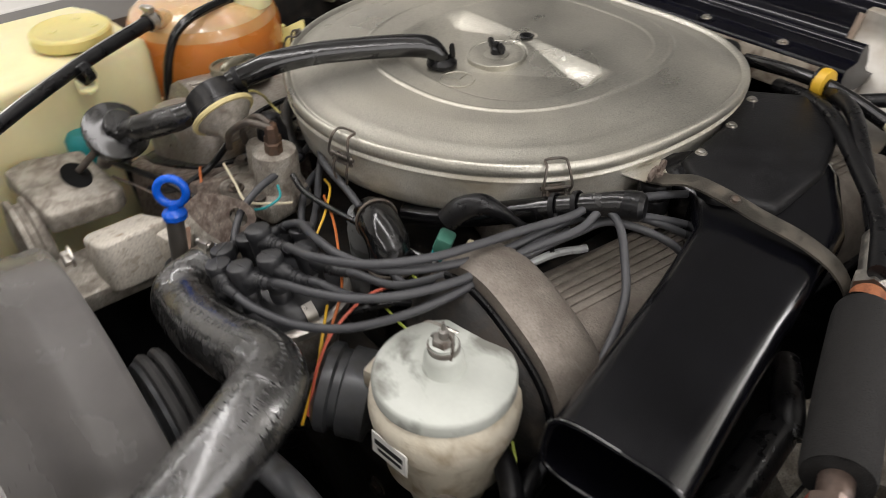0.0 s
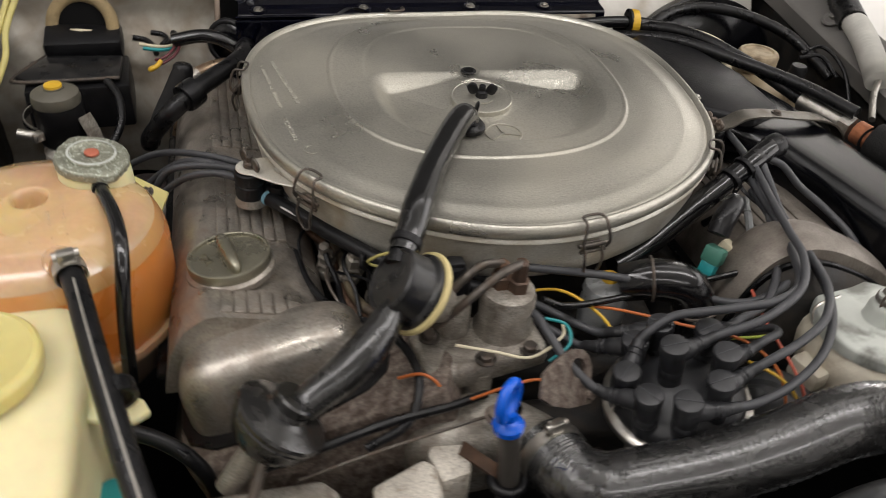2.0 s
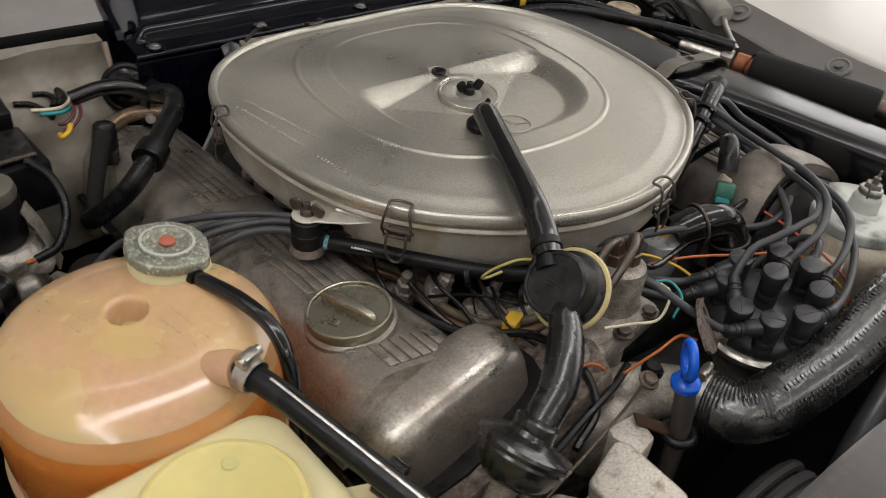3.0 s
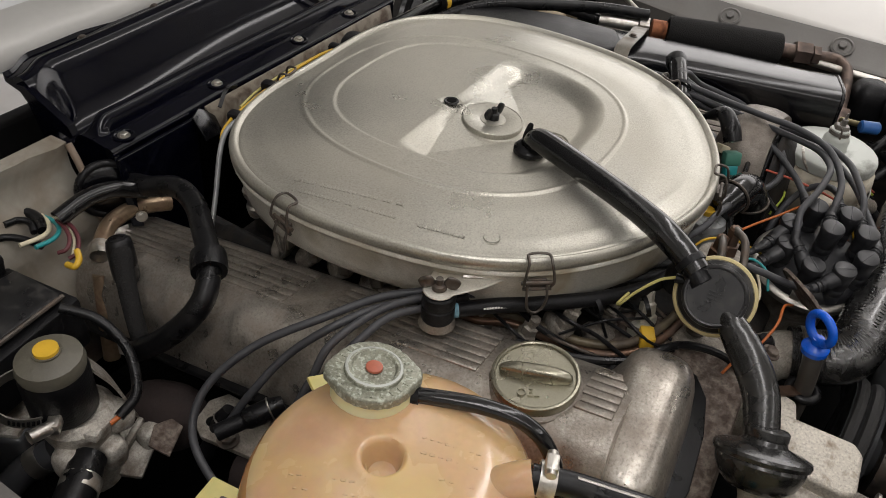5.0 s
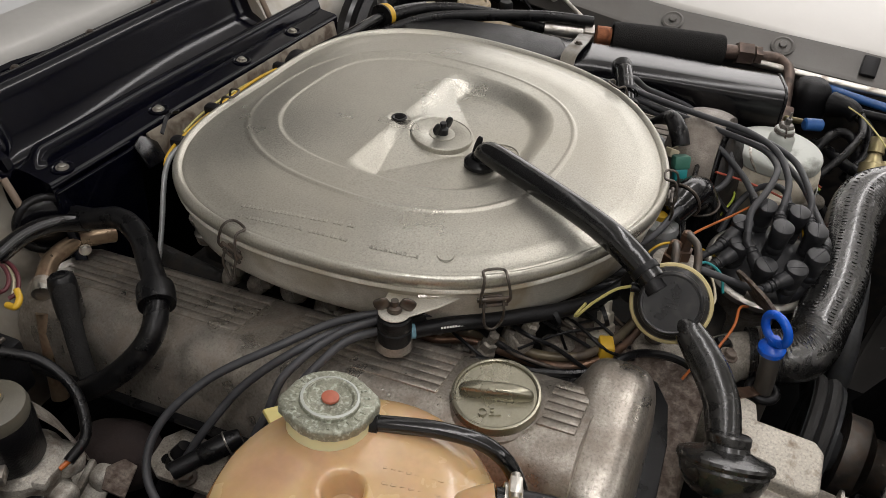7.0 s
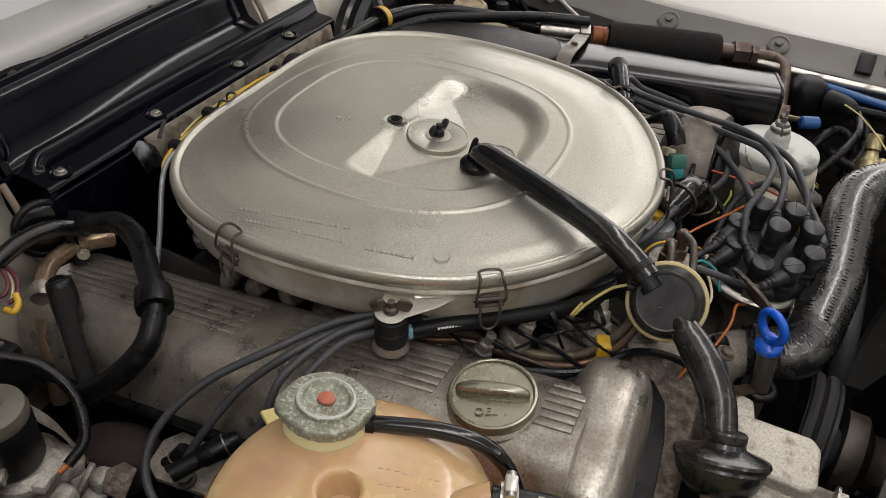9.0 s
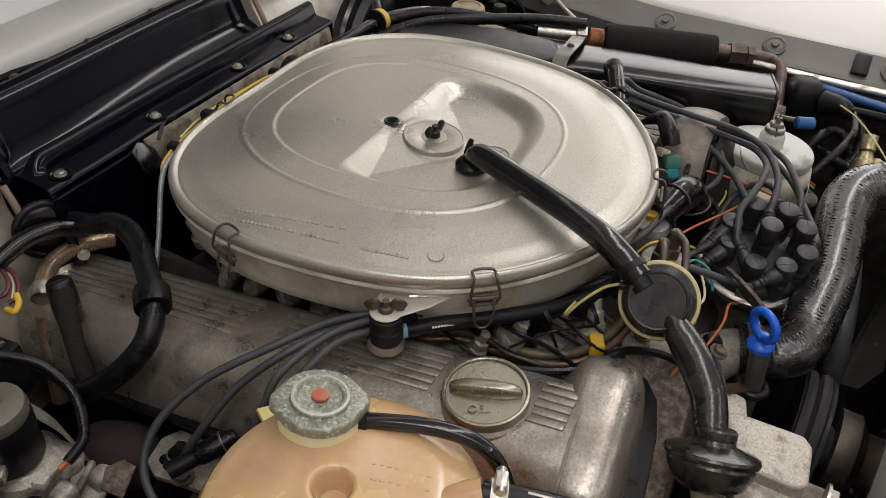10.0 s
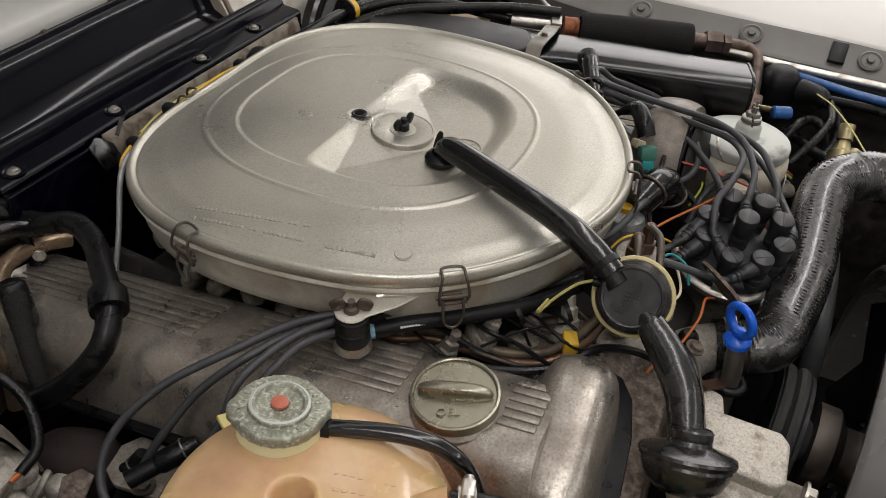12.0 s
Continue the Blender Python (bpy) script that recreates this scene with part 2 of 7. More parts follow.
def tube(points, r, seg=12, steps=6, ridge=0.0, every=2, flat=1.0, up=(0, 0, 1)):
    """A round hose along smooth points; r is one radius or one a point; ridge: rings of a corrugated or braided hose; flat squashes it upright."""
    bm = bmesh.new()
    path = curve_points(points, steps)
    n = len(path)
    if isinstance(r, (int, float)):
        radii = [r] * n
    else:
        at = np.linspace(0, len(r) - 1, n)
        radii = [float(v) for v in np.interp(at, range(len(r)), r)]
    normal, rings = None, []
    for i, p in enumerate(path):
        d = (path[min(i + 1, n - 1)] - path[max(i - 1, 0)]).normalized()
        if normal is None:
            ref = vec(up) if abs(d.dot(vec(up))) < 0.95 else vec((1, 0, 0))
            normal = (ref - d * ref.dot(d)).normalized()
        else:
            normal = (normal - d * normal.dot(d)).normalized()
        side = d.cross(normal)
        rr = radii[i] + (ridge if i % every == 0 else 0.0)
        rings.append([bm.verts.new(p + rr * (flat * math.cos(a) * normal + math.sin(a) * side)) for a in (2 * math.pi * k / seg for k in range(seg))])
    for a, b in zip(rings, rings[1:]):
        for k in range(seg):
            bm.faces.new((a[k], a[(k + 1) % seg], b[(k + 1) % seg], b[k]))
    bm.faces.new(rings[0][::-1])
    bm.faces.new(rings[-1])
    return bm


def lathe(profile, seg=32):
    """A turned solid round z from (radius, height) pairs, bottom to top."""
    bm = bmesh.new()
    rings = []
    for r, z in profile:
        if r < 1e-6:
            rings.append([bm.verts.new((0, 0, z))])
        else:
            rings.append([bm.verts.new((r * math.cos(2 * math.pi * k / seg), r * math.sin(2 * math.pi * k / seg), z)) for k in range(seg)])
    for a, b in zip(rings, rings[1:]):
        for k in range(seg):
            q = (k + 1) % seg
            if len(a) == 1 and len(b) == 1:
                continue
            if len(a) == 1:
                bm.faces.new((a[0], b[q], b[k]))
            elif len(b) == 1:
                bm.faces.new((a[k], a[q], b[0]))
            else:
                bm.faces.new((a[k], a[q], b[q], b[k]))
    if len(rings[0]) > 1:
        bm.faces.new(rings[0][::-1])
    if len(rings[-1]) > 1:
        bm.faces.new(rings[-1])
    return bm


def ring_solid(r, tube_r, seg=32, sides=10):
    return lathe_loop([(r + tube_r * math.cos(a), tube_r * math.sin(a)) for a in (2 * math.pi * k / sides for k in range(sides))], seg)


def lathe_loop(profile, seg=32):
    bm = bmesh.new()
    rings = [[bm.verts.new((r * math.cos(2 * math.pi * k / seg), r * math.sin(2 * math.pi * k / seg), z)) for r, z in profile] for k in range(seg)]
    n = len(profile)
    for k in range(seg):
        a, b = rings[k], rings[(k + 1) % seg]
        for i in range(n):
            j = (i + 1) % n
            bm.faces.new((a[i], b[i], b[j], a[j]))
    bmesh.ops.recalc_face_normals(bm, faces=bm.faces)
    return bm


def box(sx, sy, sz, bev=0.002, seg=2):
    bm = bmesh.new()
    bmesh.ops.create_cube(bm, size=1.0, matrix=Matrix.Diagonal((sx, sy, sz, 1)))
    if bev:
        bmesh.ops.bevel(bm, geom=list(bm.edges), offset=bev, segments=seg, profile=0.5, affect="EDGES")
    return bm


def prism(outline, z0, z1, bev=0.0, seg=2):
    """A plate with a flat outline of (x, y) pairs."""
    bm = bmesh.new()
    low = [bm.verts.new((x, y, z0)) for x, y in outline]
    high = [bm.verts.new((x, y, z1)) for x, y in outline]
    n = len(outline)
    bm.faces.new(low[::-1])
    bm.faces.new(high)
    for k in range(n):
        bm.faces.new((low[k], low[(k + 1) % n], high[(k + 1) % n], high[k]))
    bmesh.ops.recalc_face_normals(bm, faces=bm.faces)
    if bev:
        bmesh.ops.bevel(bm, geom=list(bm.edges), offset=bev, segments=seg, profile=0.5, affect="EDGES")
    return bm


def loft(sections, closed=True, caps=True):
    """A skin over rows of points; each row has as many points."""
    bm = bmesh.new()
    rows = [[bm.verts.new(p) for p in row] for row in sections]
    n = len(rows[0])
    for a, b in zip(rows, rows[1:]):
        for k in range(n if closed else n - 1):
            bm.faces.new((a[k], a[(k + 1) % n], b[(k + 1) % n], b[k]))
    if caps and closed:
        bm.faces.new(rows[0][::-1])
        bm.faces.new(rows[-1])
    bmesh.ops.recalc_face_normals(bm, faces=bm.faces)
    return bm


def strap(points, width, thick, across=(1, 0, 0), steps=6):
    """A bent flat bar along points, its width lying along across."""
    path, rows = curve_points(points, steps), []
    for i, p in enumerate(path):
        d = (path[min(i + 1, len(path) - 1)] - path[max(i - 1, 0)]).normalized()
        w = vec(across) - d * d.dot(vec(across))
        w.normalize()
        nn = d.cross(w)
        rows.append([p + s * w * width / 2 + q * nn * thick / 2 for s, q in ((-1, -1), (1, -1), (1, 1), (-1, 1))])
    return loft(rows)


def blob(hx, hy, hz, power=4.0, seg=28, rings=16):
    """A box with very round edges (a superellipsoid)."""
    bm = bmesh.new()

    def s(a, e):
        return math.copysign(abs(a) ** e, a)

    e = 2.0 / power
    rows = []
    for i in range(1, rings):
        f = -math.pi / 2 + math.pi * i / rings
        rows.append([bm.verts.new((hx * s(math.cos(f), e) * s(math.cos(a), e), hy * s(math.cos(f), e) * s(math.sin(a), e), hz * s(math.sin(f), e))) for a in (2 * math.pi * k / seg for k in range(seg))])
    for a, b in zip(rows, rows[1:]):
        for k in range(seg):
            bm.faces.new((a[k], a[(k + 1) % seg], b[(k + 1) % seg], b[k]))
    lo, hi = bm.verts.new((0, 0, -hz)), bm.verts.new((0, 0, hz))
    for k in range(seg):
        bm.faces.new((lo, rows[0][(k + 1) % seg], rows[0][k]))
        bm.faces.new((hi, rows[-1][k], rows[-1][(k + 1) % seg]))
    return bm


def moved(bm, m):
    bmesh.ops.transform(bm, matrix=m, verts=bm.verts)
    return bm


def facing(at, axis, spin=0.0):
    """The pose that lays local z along axis."""
    q = vec(axis).normalized().to_track_quat("Z", "Y")
    return Matrix.Translation(at) @ q.to_matrix().to_4x4() @ pose(0, 0, 0, 0, 0, spin)


def join(*bms):
    out = bmesh.new()
    for b in bms:
        me = bpy.data.meshes.new("tmp")
        b.to_mesh(me)
        out.from_mesh(me)
        bpy.data.meshes.remove(me)
        b.free()
    return out


SEAT = Matrix()  # how a group of things sits: the engine is turned a little in its bay and leans forward
ENGINE_SEAT = Matrix(((1.0, 0.030, 0.0, 0.002), (-0.024, 1.0, -0.012, 0.0), (-0.004, 0.011, 1.0, -0.001), (0, 0, 0, 1)))


def mesh_of(name, bm, material, angle=38):
    me = bpy.data.meshes.new(name)
    bm.transform(SEAT)
    bm.to_mesh(me)
    bm.free()
    me.materials.append(material)
    for p in me.polygons:
        p.use_smooth = True
    me.set_sharp_from_angle(angle=radians(angle))
    return me


def thing(name, label, category, at=(0, 0, 0), group="", kind=""):
    ob = new(name)
    ob.empty_display_size = 0.02
    ob.matrix_world = Matrix.Translation(SEAT @ vec(at))
    return tagged(ob, label, category, group, kind)


def part(name, bm, material, parent, label="", angle=38):
    """One mesh under a thing or a part; its points are given in the world."""
    ob = new(name, mesh_of(name, bm, material, angle))
    ob.parent = parent
    top = parent
    while top.parent:
        top = top.parent
    ob.matrix_parent_inverse = top.matrix_basis.inverted() if top is parent else Matrix()
    if label:
        ob["label"] = label
    return ob


def single(name, bm, material, label, category, group="", kind="", angle=38):
    return tagged(new(name, mesh_of(name, bm, material, angle)), label, category, group, kind)


def screw(at, axis=(0, 0, 1), r=0.006, h=0.004):
    head = lathe([(r * 1.5, 0), (r * 1.5, h * 0.3), (r, h * 0.3), (r, h), (r * 0.8, h * 1.15), (0, h * 1.15)], 12)
    return moved(head, facing(at, axis))


def hexbolt(at, axis=(0, 0, 1), r=0.006, h=0.005):
    head = lathe([(r * 1.45, 0), (r * 1.45, h * 0.25)], 18)
    nut = lathe([(r, h * 0.25), (r, h * 0.9), (r * 0.86, h)], 6)
    return moved(join(head, nut), facing(at, axis))


def smooth(a, b, x):
    s = min(1.0, max(0.0, (x - a) / (b - a)))
    return s * s * (3 - 2 * s)


# ---- the garage and the car's bay ----
def slab(name, sx, sy, sz, at, material, label, category, bev=0.004):
    return single(name, moved(box(sx, sy, sz, bev), pose(*at)), material, label, category, kind="structure")


slab("floor", 7.2, 7.2, 0.1, (0, 0, FLOOR_Z - 0.05), M_FLOOR, "grey concrete garage floor under the car", "floor")
slab("wall_north", 7.2, 0.1, CEIL_Z - FLOOR_Z, (0, 3.55, (CEIL_Z + FLOOR_Z) / 2), M_WALL, "plain white painted garage wall", "wall")
slab("wall_south", 7.2, 0.1, CEIL_Z - FLOOR_Z, (0, -3.55, (CEIL_Z + FLOOR_Z) / 2), M_WALL, "plain white painted garage wall", "wall")
slab("wall_east", 0.1, 7.0, CEIL_Z - FLOOR_Z, (2.6, 0, (CEIL_Z + FLOOR_Z) / 2), M_WALL, "plain white painted garage wall", "wall")
slab("wall_west", 0.1, 7.0, CEIL_Z - FLOOR_Z, (-2.6, 0, (CEIL_Z + FLOOR_Z) / 2), M_WALL, "plain white painted garage wall", "wall")
slab("ceiling", 7.2, 7.2, 0.1, (0, 0, CEIL_Z + 0.05), M_WALL, "plain white garage ceiling", "ceiling")

bay = thing("engine_bay", "grey painted engine bay of a parked car", "car body", (0, 0, FLOOR_Z), kind="structure")
# undertray, bulkhead and front panel: the bay's shade is put into their colour
part("undertray", moved(box(1.2, 1.30, 0.02, 0.004), pose(0, -0.12, -0.50)), M_SHADOW, bay, "undertray sheet, near black for the shade below")
part("bulkhead", moved(box(1.24, 0.03, 0.44, 0.006), pose(0, 0.47, -0.28)), M_SHADOW, bay, "bulkhead behind the engine, shade in its colour")
part("front_panel", moved(box(1.24, 0.03, 0.42, 0.006), pose(0, -0.74, -0.30)), M_SHADOW, bay, "front cross panel, shade in its colour")


def wing_rise(y):
    return 0.10 * max(0.0, y + 0.10) - 0.04 * max(0.0, -0.38 - y)


def wing(side):
    """The rail on top of an inner wing: a leaning face with a turned-down lower lip."""
    x = 0.538 * side
    rows = []
    for y in np.linspace(-0.72, 0.62, 28):
        d = wing_rise(y)
        rows.append([(x + side * dx, y, z + d) for dx, z in ((0.003, -0.090), (-0.001, -0.086), (-0.002, -0.064), (0.001, -0.0610), (0.004, -0.0600), (0.037, -0.0405), (0.041, -0.0375), (0.043, -0.0365), (0.047, -0.0385), (0.048, -0.06), (0.046, -0.090))])
    return loft(rows)


def wing_wall(side):
    """The wall under the rail; the shade there is put into its colour."""
    x = 0.560 * side
    return loft([[(x + side * dx, y, z + (wing_rise(y) if z > -0.1 else 0)) for dx, z in ((0.0, -0.52), (-0.010, -0.20), (0.0, -0.088), (0.03, -0.088), (0.03, -0.52))] for y in np.linspace(-0.72, 0.62, 12)])


for side in (-1, 1):
    part("inner_wing", wing(side), M_FENDER, bay, "satin grey wing rail with a folded lip")
    part("wing_wall", wing_wall(side), M_BLOCK, bay, "inner wing wall with painted shade")
for y in (-0.435, -0.273, -0.110, 0.06, 0.22):
    at = vec((0.5595, y, -0.0468 + wing_rise(y)))
    part("wing_bolt", join(moved(lathe([(0.0165, 0), (0.0165, 0.0012), (0.0135, 0.0028), (0.0115, 0.0012), (0.0095, 0.0012)], 28), facing(at, (-0.51, 0, 0.86))), hexbolt(at, (-0.51, 0, 0.86), 0.0058, 0.006)), M_FENDER, bay, "painted wing bolt on a wide washer")
part("wing_clip", moved(box(0.034, 0.022, 0.007, 0.002), pose(0.557, -0.392, -0.0465, 0, -31, 0)), M_MATT, bay, "black clip on the rail")
part("wing_pipe", tube([(0.524, -0.66, -0.066), (0.522, -0.45, -0.066), (0.521, -0.33, -0.066), (0.525, -0.25, -0.066), (0.530, -0.20, -0.068)], 0.0060), M_STEEL, bay, "bright steel pipe along the wing")
part("wing_trim", tube([(0.500, -0.68, -0.076), (0.500, -0.46, -0.076), (0.513, -0.36, -0.074), (0.520, -0.32, -0.074)], 0.0060), M_PALEBLUE, bay, "blue hose along the wing")
part("outer_skin", moved(box(0.34, 1.7, 0.03, 0.012, 4), pose(0.757, -0.05, -0.0375, 0, -3, 0) @ pose(0, 0, 0, 1.2, 0, 0)), M_PAINT, bay, "pale painted outer wing")
part("outer_skin", moved(box(0.34, 1.7, 0.03, 0.012, 4), pose(-0.757, -0.05, -0.0375, 0, 3, 0) @ pose(0, 0, 0, 1.2, 0, 0)), M_PAINT, bay, "silver grey painted outer wing")


bon = thing("bonnet", "raised bonnet with a grey lined underside", "bonnet", (0, 0.62, 0.06), kind="structure")
BM = pose(0, 0.68, 0.07, 97, 0, 0)
part("skin", moved(box(1.50, 1.25, 0.02, 0.008, 3), BM @ pose(0, 0.625, -0.016)), M_PAINT, bon, "silver grey outer skin")
part("lining", moved(box(1.38, 1.14, 0.02, 0.008, 3), BM @ pose(0, 0.625, 0.008)), M_LINING, bon, "grey lining")
for bx in (-0.52, 0.0, 0.52):
    part("stiffener", moved(box(0.07, 1.10, 0.03, 0.01, 2), BM @ pose(bx, 0.625, 0.026)), M_LINING, bon, "grey stiffening rib")


# ---- rear: the black cowl with ribs and bolts, insulation on both sides ----
def cowl_section(x):
    """Front flange, a rounded rib, the deep water trough, the broad rear ridge and the gutter behind it."""
    e = smooth(-0.243, -0.222, x)  # the rib runs out at the end
    f = 0.0 if x < -0.20 else 0.004 * smooth(-0.20, -0.05, x)
    k = 0.017 * e
    r = 0.420 + 0.010 * smooth(-0.2, 0.1, x) - 0.02 * smooth(-0.20, -0.245, x)
    front = [(0.288, -0.060), (0.287, -0.034), (0.2885, -0.0305), (0.292, -0.029), (0.311, -0.0275), (0.3145, -0.0265), (0.317, -0.0265 + 0.45 * k), (0.3205, -0.0265 + 0.88 * k), (0.3255, -0.0265 + k), (0.3305, -0.0265 + 0.92 * k), (0.335, -0.0275 + 0.55 * k), (0.342, -0.034)]
    trough = [(0.346, -0.041), (0.351, -0.047), (0.357, -0.052), (0.364, -0.0555), (0.371, -0.057), (0.378, -0.056), (0.385, -0.0525), (0.391, -0.047), (r - 0.023, -0.039), (r - 0.018, -0.029), (r - 0.0135, -0.018), (r - 0.0095, -0.0075), (r - 0.005, 0.0015), (r + 0.001, 0.0078), (r + 0.007, 0.0108), (r + 0.013, 0.0115), (r + 0.018, 0.0095), (r + 0.021, 0.004), (r + 0.034, 0.004), (r + 0.037, 0.008), (r + 0.037, -0.002), (r + 0.01, -0.008), (0.392, -0.066), (0.350, -0.066), (0.30, -0.064)]
    return [(x, y + f, z) for y, z in front] + [(x, y, z) for y, z in trough]


M_STRIP = mk("satin_grey_scuttle_paint", (0.40, 0.395, 0.375), 0.35, 0.1, 0.06, 14, 0.03, 100)
cowl = thing("rain_tray", "gloss black rain tray with a rounded rib behind the engine", "rain tray", (0, 0.3, -0.07))
part("tray", loft([cowl_section(x) for x in list(np.linspace(-0.247, -0.20, 14)) + list(np.linspace(-0.19, 0.250, 32))]), M_COWL, cowl, "", 50)
part("end_wall", loft([[(-0.247 + dx, y, z) for y, z in ((0.345, -0.034), (0.372, -0.030), (0.400, -0.014), (0.414, 0.004), (0.402, 0.006), (0.345, -0.020), (0.340, -0.030))] for dx in (-0.004, 0.004)]), M_COWL, cowl, "folded end of the tray")
part("seal_strip", loft([[(x, 0.457 + d + 0.004 * smooth(-0.1, 0.1, x), z) for d, z in ((0.0, 0.004), (0.003, 0.014), (0.012, 0.026), (0.060, 0.032), (0.060, 0.022), (0.0, -0.004))] for x in np.linspace(-0.52, 0.45, 30)]), M_STRIP, cowl, "grey painted strip below the windscreen", 50)
for x, y, z in ((-0.222, 0.3, -0.0288), (-0.086, 0.304, -0.0286), (0.060, 0.306, -0.0284), (0.165, 0.306, -0.0284)):
    part("bolt_seat", moved(lathe([(0.0115, -0.001), (0.0115, 0.0016), (0.0095, 0.0022), (0.0085, 0.0010), (0.0, 0.0010)], 24), pose(x, y, z)), M_COWL, cowl, "pressed bolt seat")
    part("bolt", hexbolt((x, y, z + 0.0008), (0, -0.1, 1), 0.0044, 0.004), M_STEEL, cowl, "plated bolt")
for x in (-0.14, -0.03, 0.08, 0.19):
    part("gutter_screw", screw((x, 0.447 + 0.010 * smooth(-0.2, 0.1, x), 0.004), (0, 0, 1), 0.0038, 0.003), M_DULL, cowl, "dull gutter screw")
part("front_skirt", moved(box(0.104, 0.006, 0.16, 0.002), pose(-0.199, 0.283, -0.113, 3, 0, 0)), M_COWL, cowl, "black skirt below the tray")
part("skirt_edge", tube([(-0.250, 0.2845, -0.0315), (-0.2, 0.2845, -0.0305), (-0.150, 0.2845, -0.0305)], 0.0018, 8), M_COWL, cowl, "rolled edge")
part("skirt_fold", loft([[(-0.248, 0.286, -0.034), (-0.243, 0.279, -0.036), (-0.240, 0.282, -0.036), (-0.245, 0.289, -0.034)], [(-0.262, 0.262, -0.100), (-0.254, 0.255, -0.102), (-0.251, 0.258, -0.102), (-0.258, 0.266, -0.100)]]), M_COWL, cowl, "folded skirt end")
part("skirt_screw", screw((-0.252, 0.258, -0.092), (-0.5, -0.8, 0.2), 0.004, 0.003), M_STEEL, cowl, "small bright screw")
part("skirt_flap", moved(prism([(-0.02, -0.012), (0.016, -0.016), (0.022, 0.010), (0.0, 0.020), (-0.018, 0.016)], -0.0015, 0.0015, 0.001), pose(-0.136, 0.272, -0.046, 55, 10, 20)), M_GLOSS, cowl, "black bracket flap")
M_RAIL = mk("pale_rail_paint", (0.24, 0.21, 0.165), 0.5, 0.05, 0.15, 30, 0.3, 200, (0.06, 0.035, 0.02), 0.42, 50, sharp=0.10)
single("cowl_rail", moved(box(0.36, 0.004, 0.036, 0.001), pose(0.055, 0.2825, -0.050, -14, 0, 0.5)), M_RAIL, "pale painted rail under the cowl with rust specks", "rail", kind="structure")
glass_rows = [[(x, 0.535 - 0.05 * (1 - (x / 0.6) ** 2) + d, z) for d, z in ((0, 0.014), (0.55, 0.26), (0.555, 0.25), (0.004, 0.006))] for x in np.linspace(-0.6, 0.6, 15)]
single("windscreen", loft(glass_rows), M_GLASS, "foot of the windscreen with its reflection painted pale", "windscreen", kind="structure")
part("scuttle", moved(box(0.34, 0.22, 0.02, 0.008, 3), pose(-0.45, 0.575, 0.004, 0, -4, 0)), M_PAINT, bay, "silver painted scuttle")
part("scuttle", moved(box(0.40, 0.22, 0.02, 0.008, 3), pose(0.44, 0.52, 0.004, 0, 4, 0)), M_PAINT, bay, "silver painted scuttle")


def insulation(x0, x1, z0, z1, y, sag, curl):
    """A crumpled foil-faced blanket on the bulkhead, bulging at its foot."""
    rows = []
    for i in range(25):
        u = i / 24
        x = x0 + (x1 - x0) * u
        row = []
        for j in range(17):
            v = j / 16
            z = z0 + (z1 - z0) * v + curl * (u - 0.5)
            bulge = sag * math.sin(math.pi * min(1, v * 1.15)) + 0.014 * noise.noise(Vector((x * 14, z * 16, 3.1))) + 0.007 * noise.noise(Vector((x * 36, z * 36, 7)))
            row.append((x, y - bulge - 0.05 * (1 - v) ** 2, z))
        row += [(x, y + 0.02, row[-1][2]), (x, y + 0.02, z0 + curl * (u - 0.5))]
        rows.append(row)
    return loft(rows)


M_BEIGEFOAM = mk("tan_foam_rubber", (0.27, 0.20, 0.10), 0.8, 0.0, 0.25, 60, 0.5, 300)
ins = thing("bulkhead_insulation", "crumpled silver foil insulation on the bulkhead", "insulation", (-0.4, 0.38, -0.22), "bulkhead insulation")
part("blanket", insulation(-0.58, -0.274, -0.24, -0.016, 0.318, 0.024, 0.0), M_FOIL, ins, "", 60)
part("edge", tube([(-0.273, 0.316, -0.018), (-0.274, 0.304, -0.040), (-0.275, 0.295, -0.066), (-0.275, 0.290, -0.095), (-0.274, 0.283, -0.130), (-0.274, 0.274, -0.17), (-0.274, 0.262, -0.22)], 0.0035, 10), M_TANKDARK, ins, "rolled brown edge")
ins = thing("bulkhead_insulation", "creased silver foil insulation behind the brake booster", "insulation", (0.37, 0.40, -0.17), "bulkhead insulation")
part("blanket", insulation(0.21, 0.53, -0.17, 0.0, 0.40, 0.03, 0.0), M_SILVER, ins, "", 60)
part("edge", tube([(0.209, 0.395, -0.002), (0.209, 0.372, -0.05), (0.209, 0.352, -0.11), (0.209, 0.35, -0.168)], 0.004, 10), M_TANKDARK, ins, "rolled brown edge")
hole = thing("bulkhead_plug", "round black rubber plug at the insulation's edge", "plug", (-0.257, 0.29, -0.08))
part("ring", moved(ring_solid(0.026, 0.0045, 32), facing((-0.262, 0.290, -0.066), (-0.45, -1, 0.25))), M_RUBBER, hole, "rubber rim")
part("disc", moved(lathe([(0.026, -0.01), (0.026, 0.002), (0.018, 0.006), (0, 0.006)], 28), facing((-0.262, 0.290, -0.066), (-0.45, -1, 0.25))), M_GLOSS, hole, "black disc")
grom = thing("bulkhead_grommet", "tan foam ring round wires in the silver insulation", "grommet", (-0.437, 0.30, -0.08))
part("ring", moved(ring_solid(0.036, 0.008, 36, 12) , facing((-0.437, 0.300, -0.046), (-0.1, -1, 0.45))), M_BEIGEFOAM, grom, "tan foam ring")
# flat black disc paints the shade inside the ring
part("opening", moved(lathe([(0.032, -0.006), (0.032, 0.001), (0, 0.001)], 28), facing((-0.437, 0.300, -0.046), (-0.1, -1, 0.45))), M_SHADOW, grom, "dark opening")
